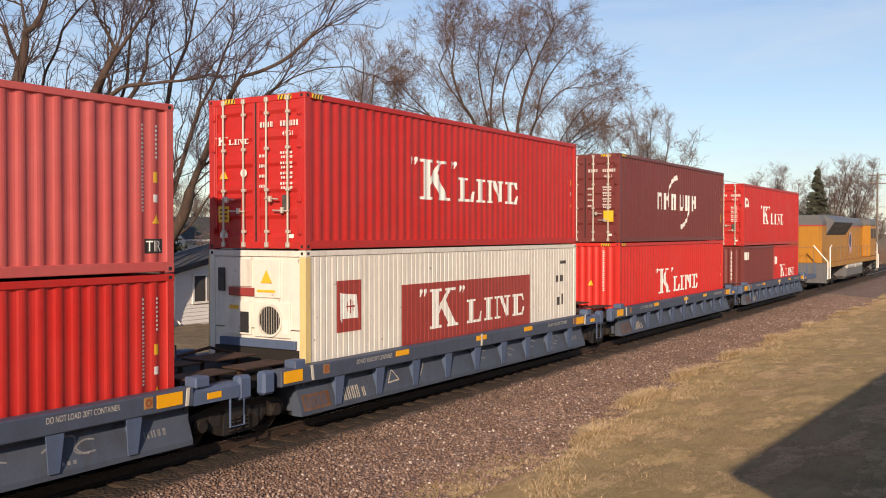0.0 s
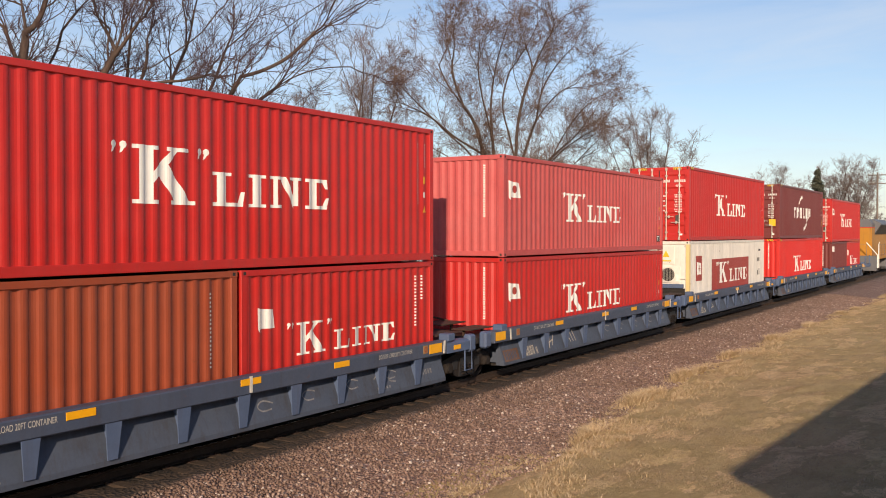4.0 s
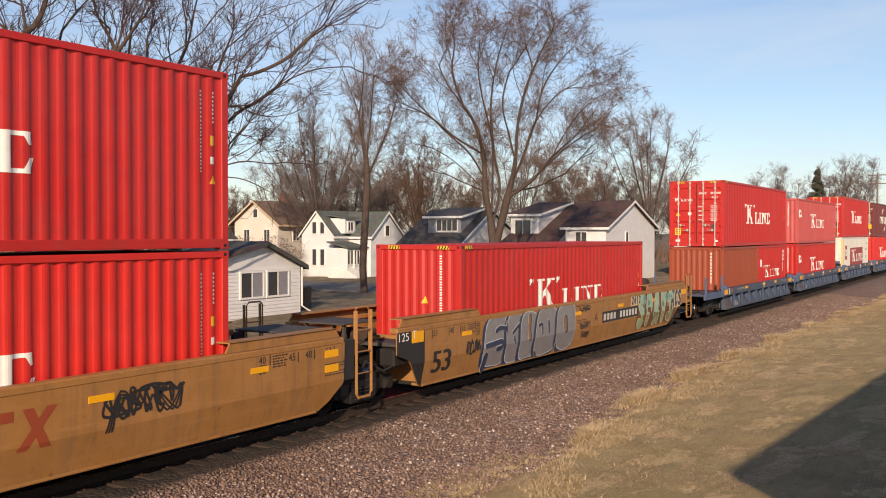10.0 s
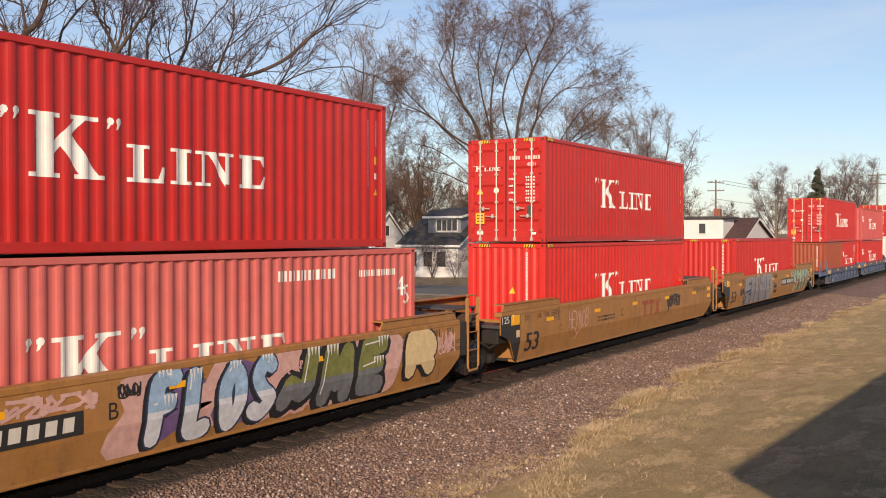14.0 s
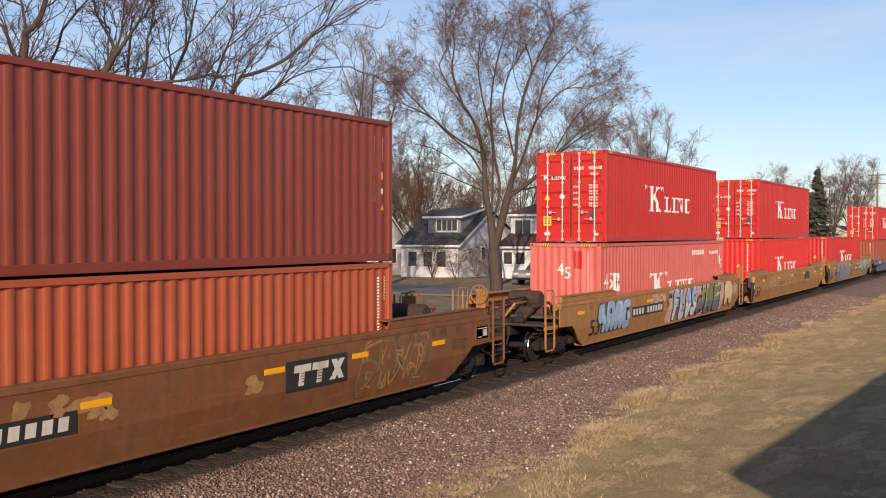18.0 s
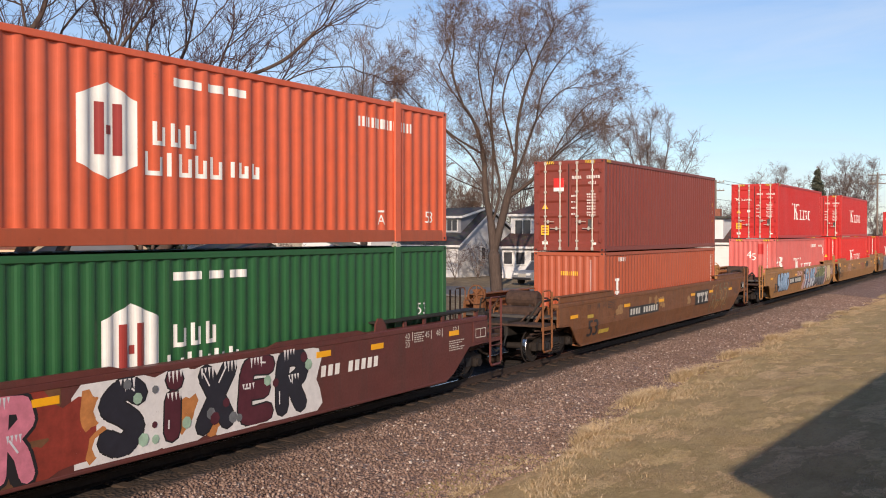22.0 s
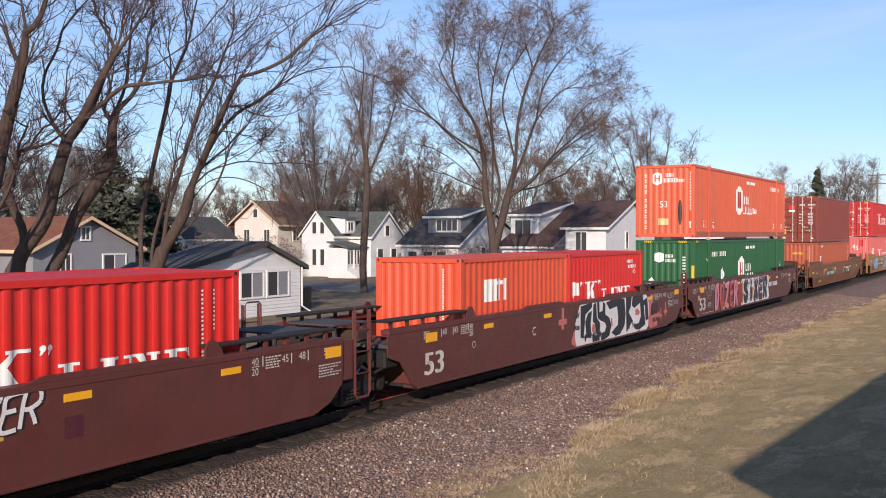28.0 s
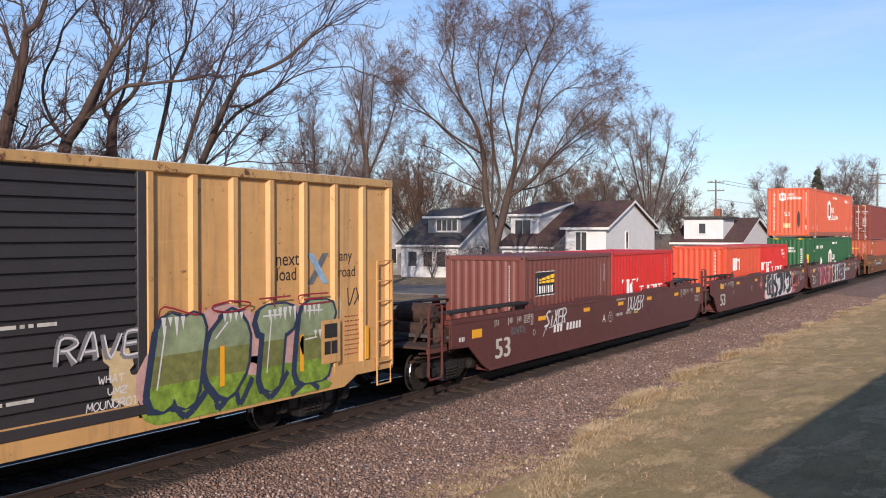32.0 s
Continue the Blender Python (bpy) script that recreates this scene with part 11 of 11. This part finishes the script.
utility_pole(125.2, 35.2, 10.9, 2)
utility_pole(150.0, 33.0, 9.0, 2)
utility_pole(132.0, 16.6, 11.6, 2)
for dz, dy in ((10.4, -1.0), (10.4, 1.0), (8.0, 0.0)):
    s = Shape()
    a, b = Vector((125.2, 35.2 + dy, dz)), Vector((260, 27 + dy, dz - 1.0))
    s.tube([a.lerp(b, i / 12) + Vector((0, 0, -1.6 * (i / 12) * (1 - i / 12))) for i in range(13)], 0.025, 4)
    tagged(part("power_line", s, BLACK, None), "black overhead power line between poles", "cable")

# bare shrubs before the houses
t = Tree(77)
t.stem([(0, -0.05), (0.0, 0.15)])
for i in range(9):
    a = i * 0.7
    t.stem([(0, 0.1), (0.25 * math.cos(a), 0.7), (0.8 * math.cos(a), 1.7), (1.2 * math.cos(a), 2.6)], 0.4 * math.sin(a))
t.grow(t.buds_in(260, (0, 1.8), (1.5, 1.2), 0.2), 0.2, 1.5, 0.22, 30)
t.finish(0.06, 0.009, 2, 0.5, 0.7, 0.007)
shrub = t.plant("bare_shrub", "leafless twiggy shrub beside a house", pose(64.5, 55.5, GROUND), BARK_FAR, TWIG_GREY, "bare shrubs")
for x, y, k in ((62, 54, 0.9), (74.5, 48, 1.0), (71, 40.3, 1.1), (68.0, 40.8, 0.9), (69.5, 44, 1.2), (68.8, 32.3, 1.3), (75.8, 33.0, 1.1), (64.6, 57.5, 1.3), (60, 61, 1.4), (66, 63, 1.3)):
    copy_thing(shrub, pose(x, y, GROUND, 0, 0, x * 37) @ Matrix.Diagonal((k, k, k, 1)))


# ---- what moves ----
def motions():
    for ob, x, y, z in MOVERS:
        walk(ob, [(t, pose(x + train_at(t), y, z)) for t in TRAIN_TIMES])
    times = [i * 0.1 for i in range(321)]
    turn = [math.degrees((glide(t) - glide(0.0)) / WHEEL_R) for t in times]
    for ob, x, y, z in ROLLERS:
        walk(ob, [(t, pose(x, y, z) @ Matrix.Rotation(radians(a), 4, "Y")) for t, a in zip(times, turn)])


motions()
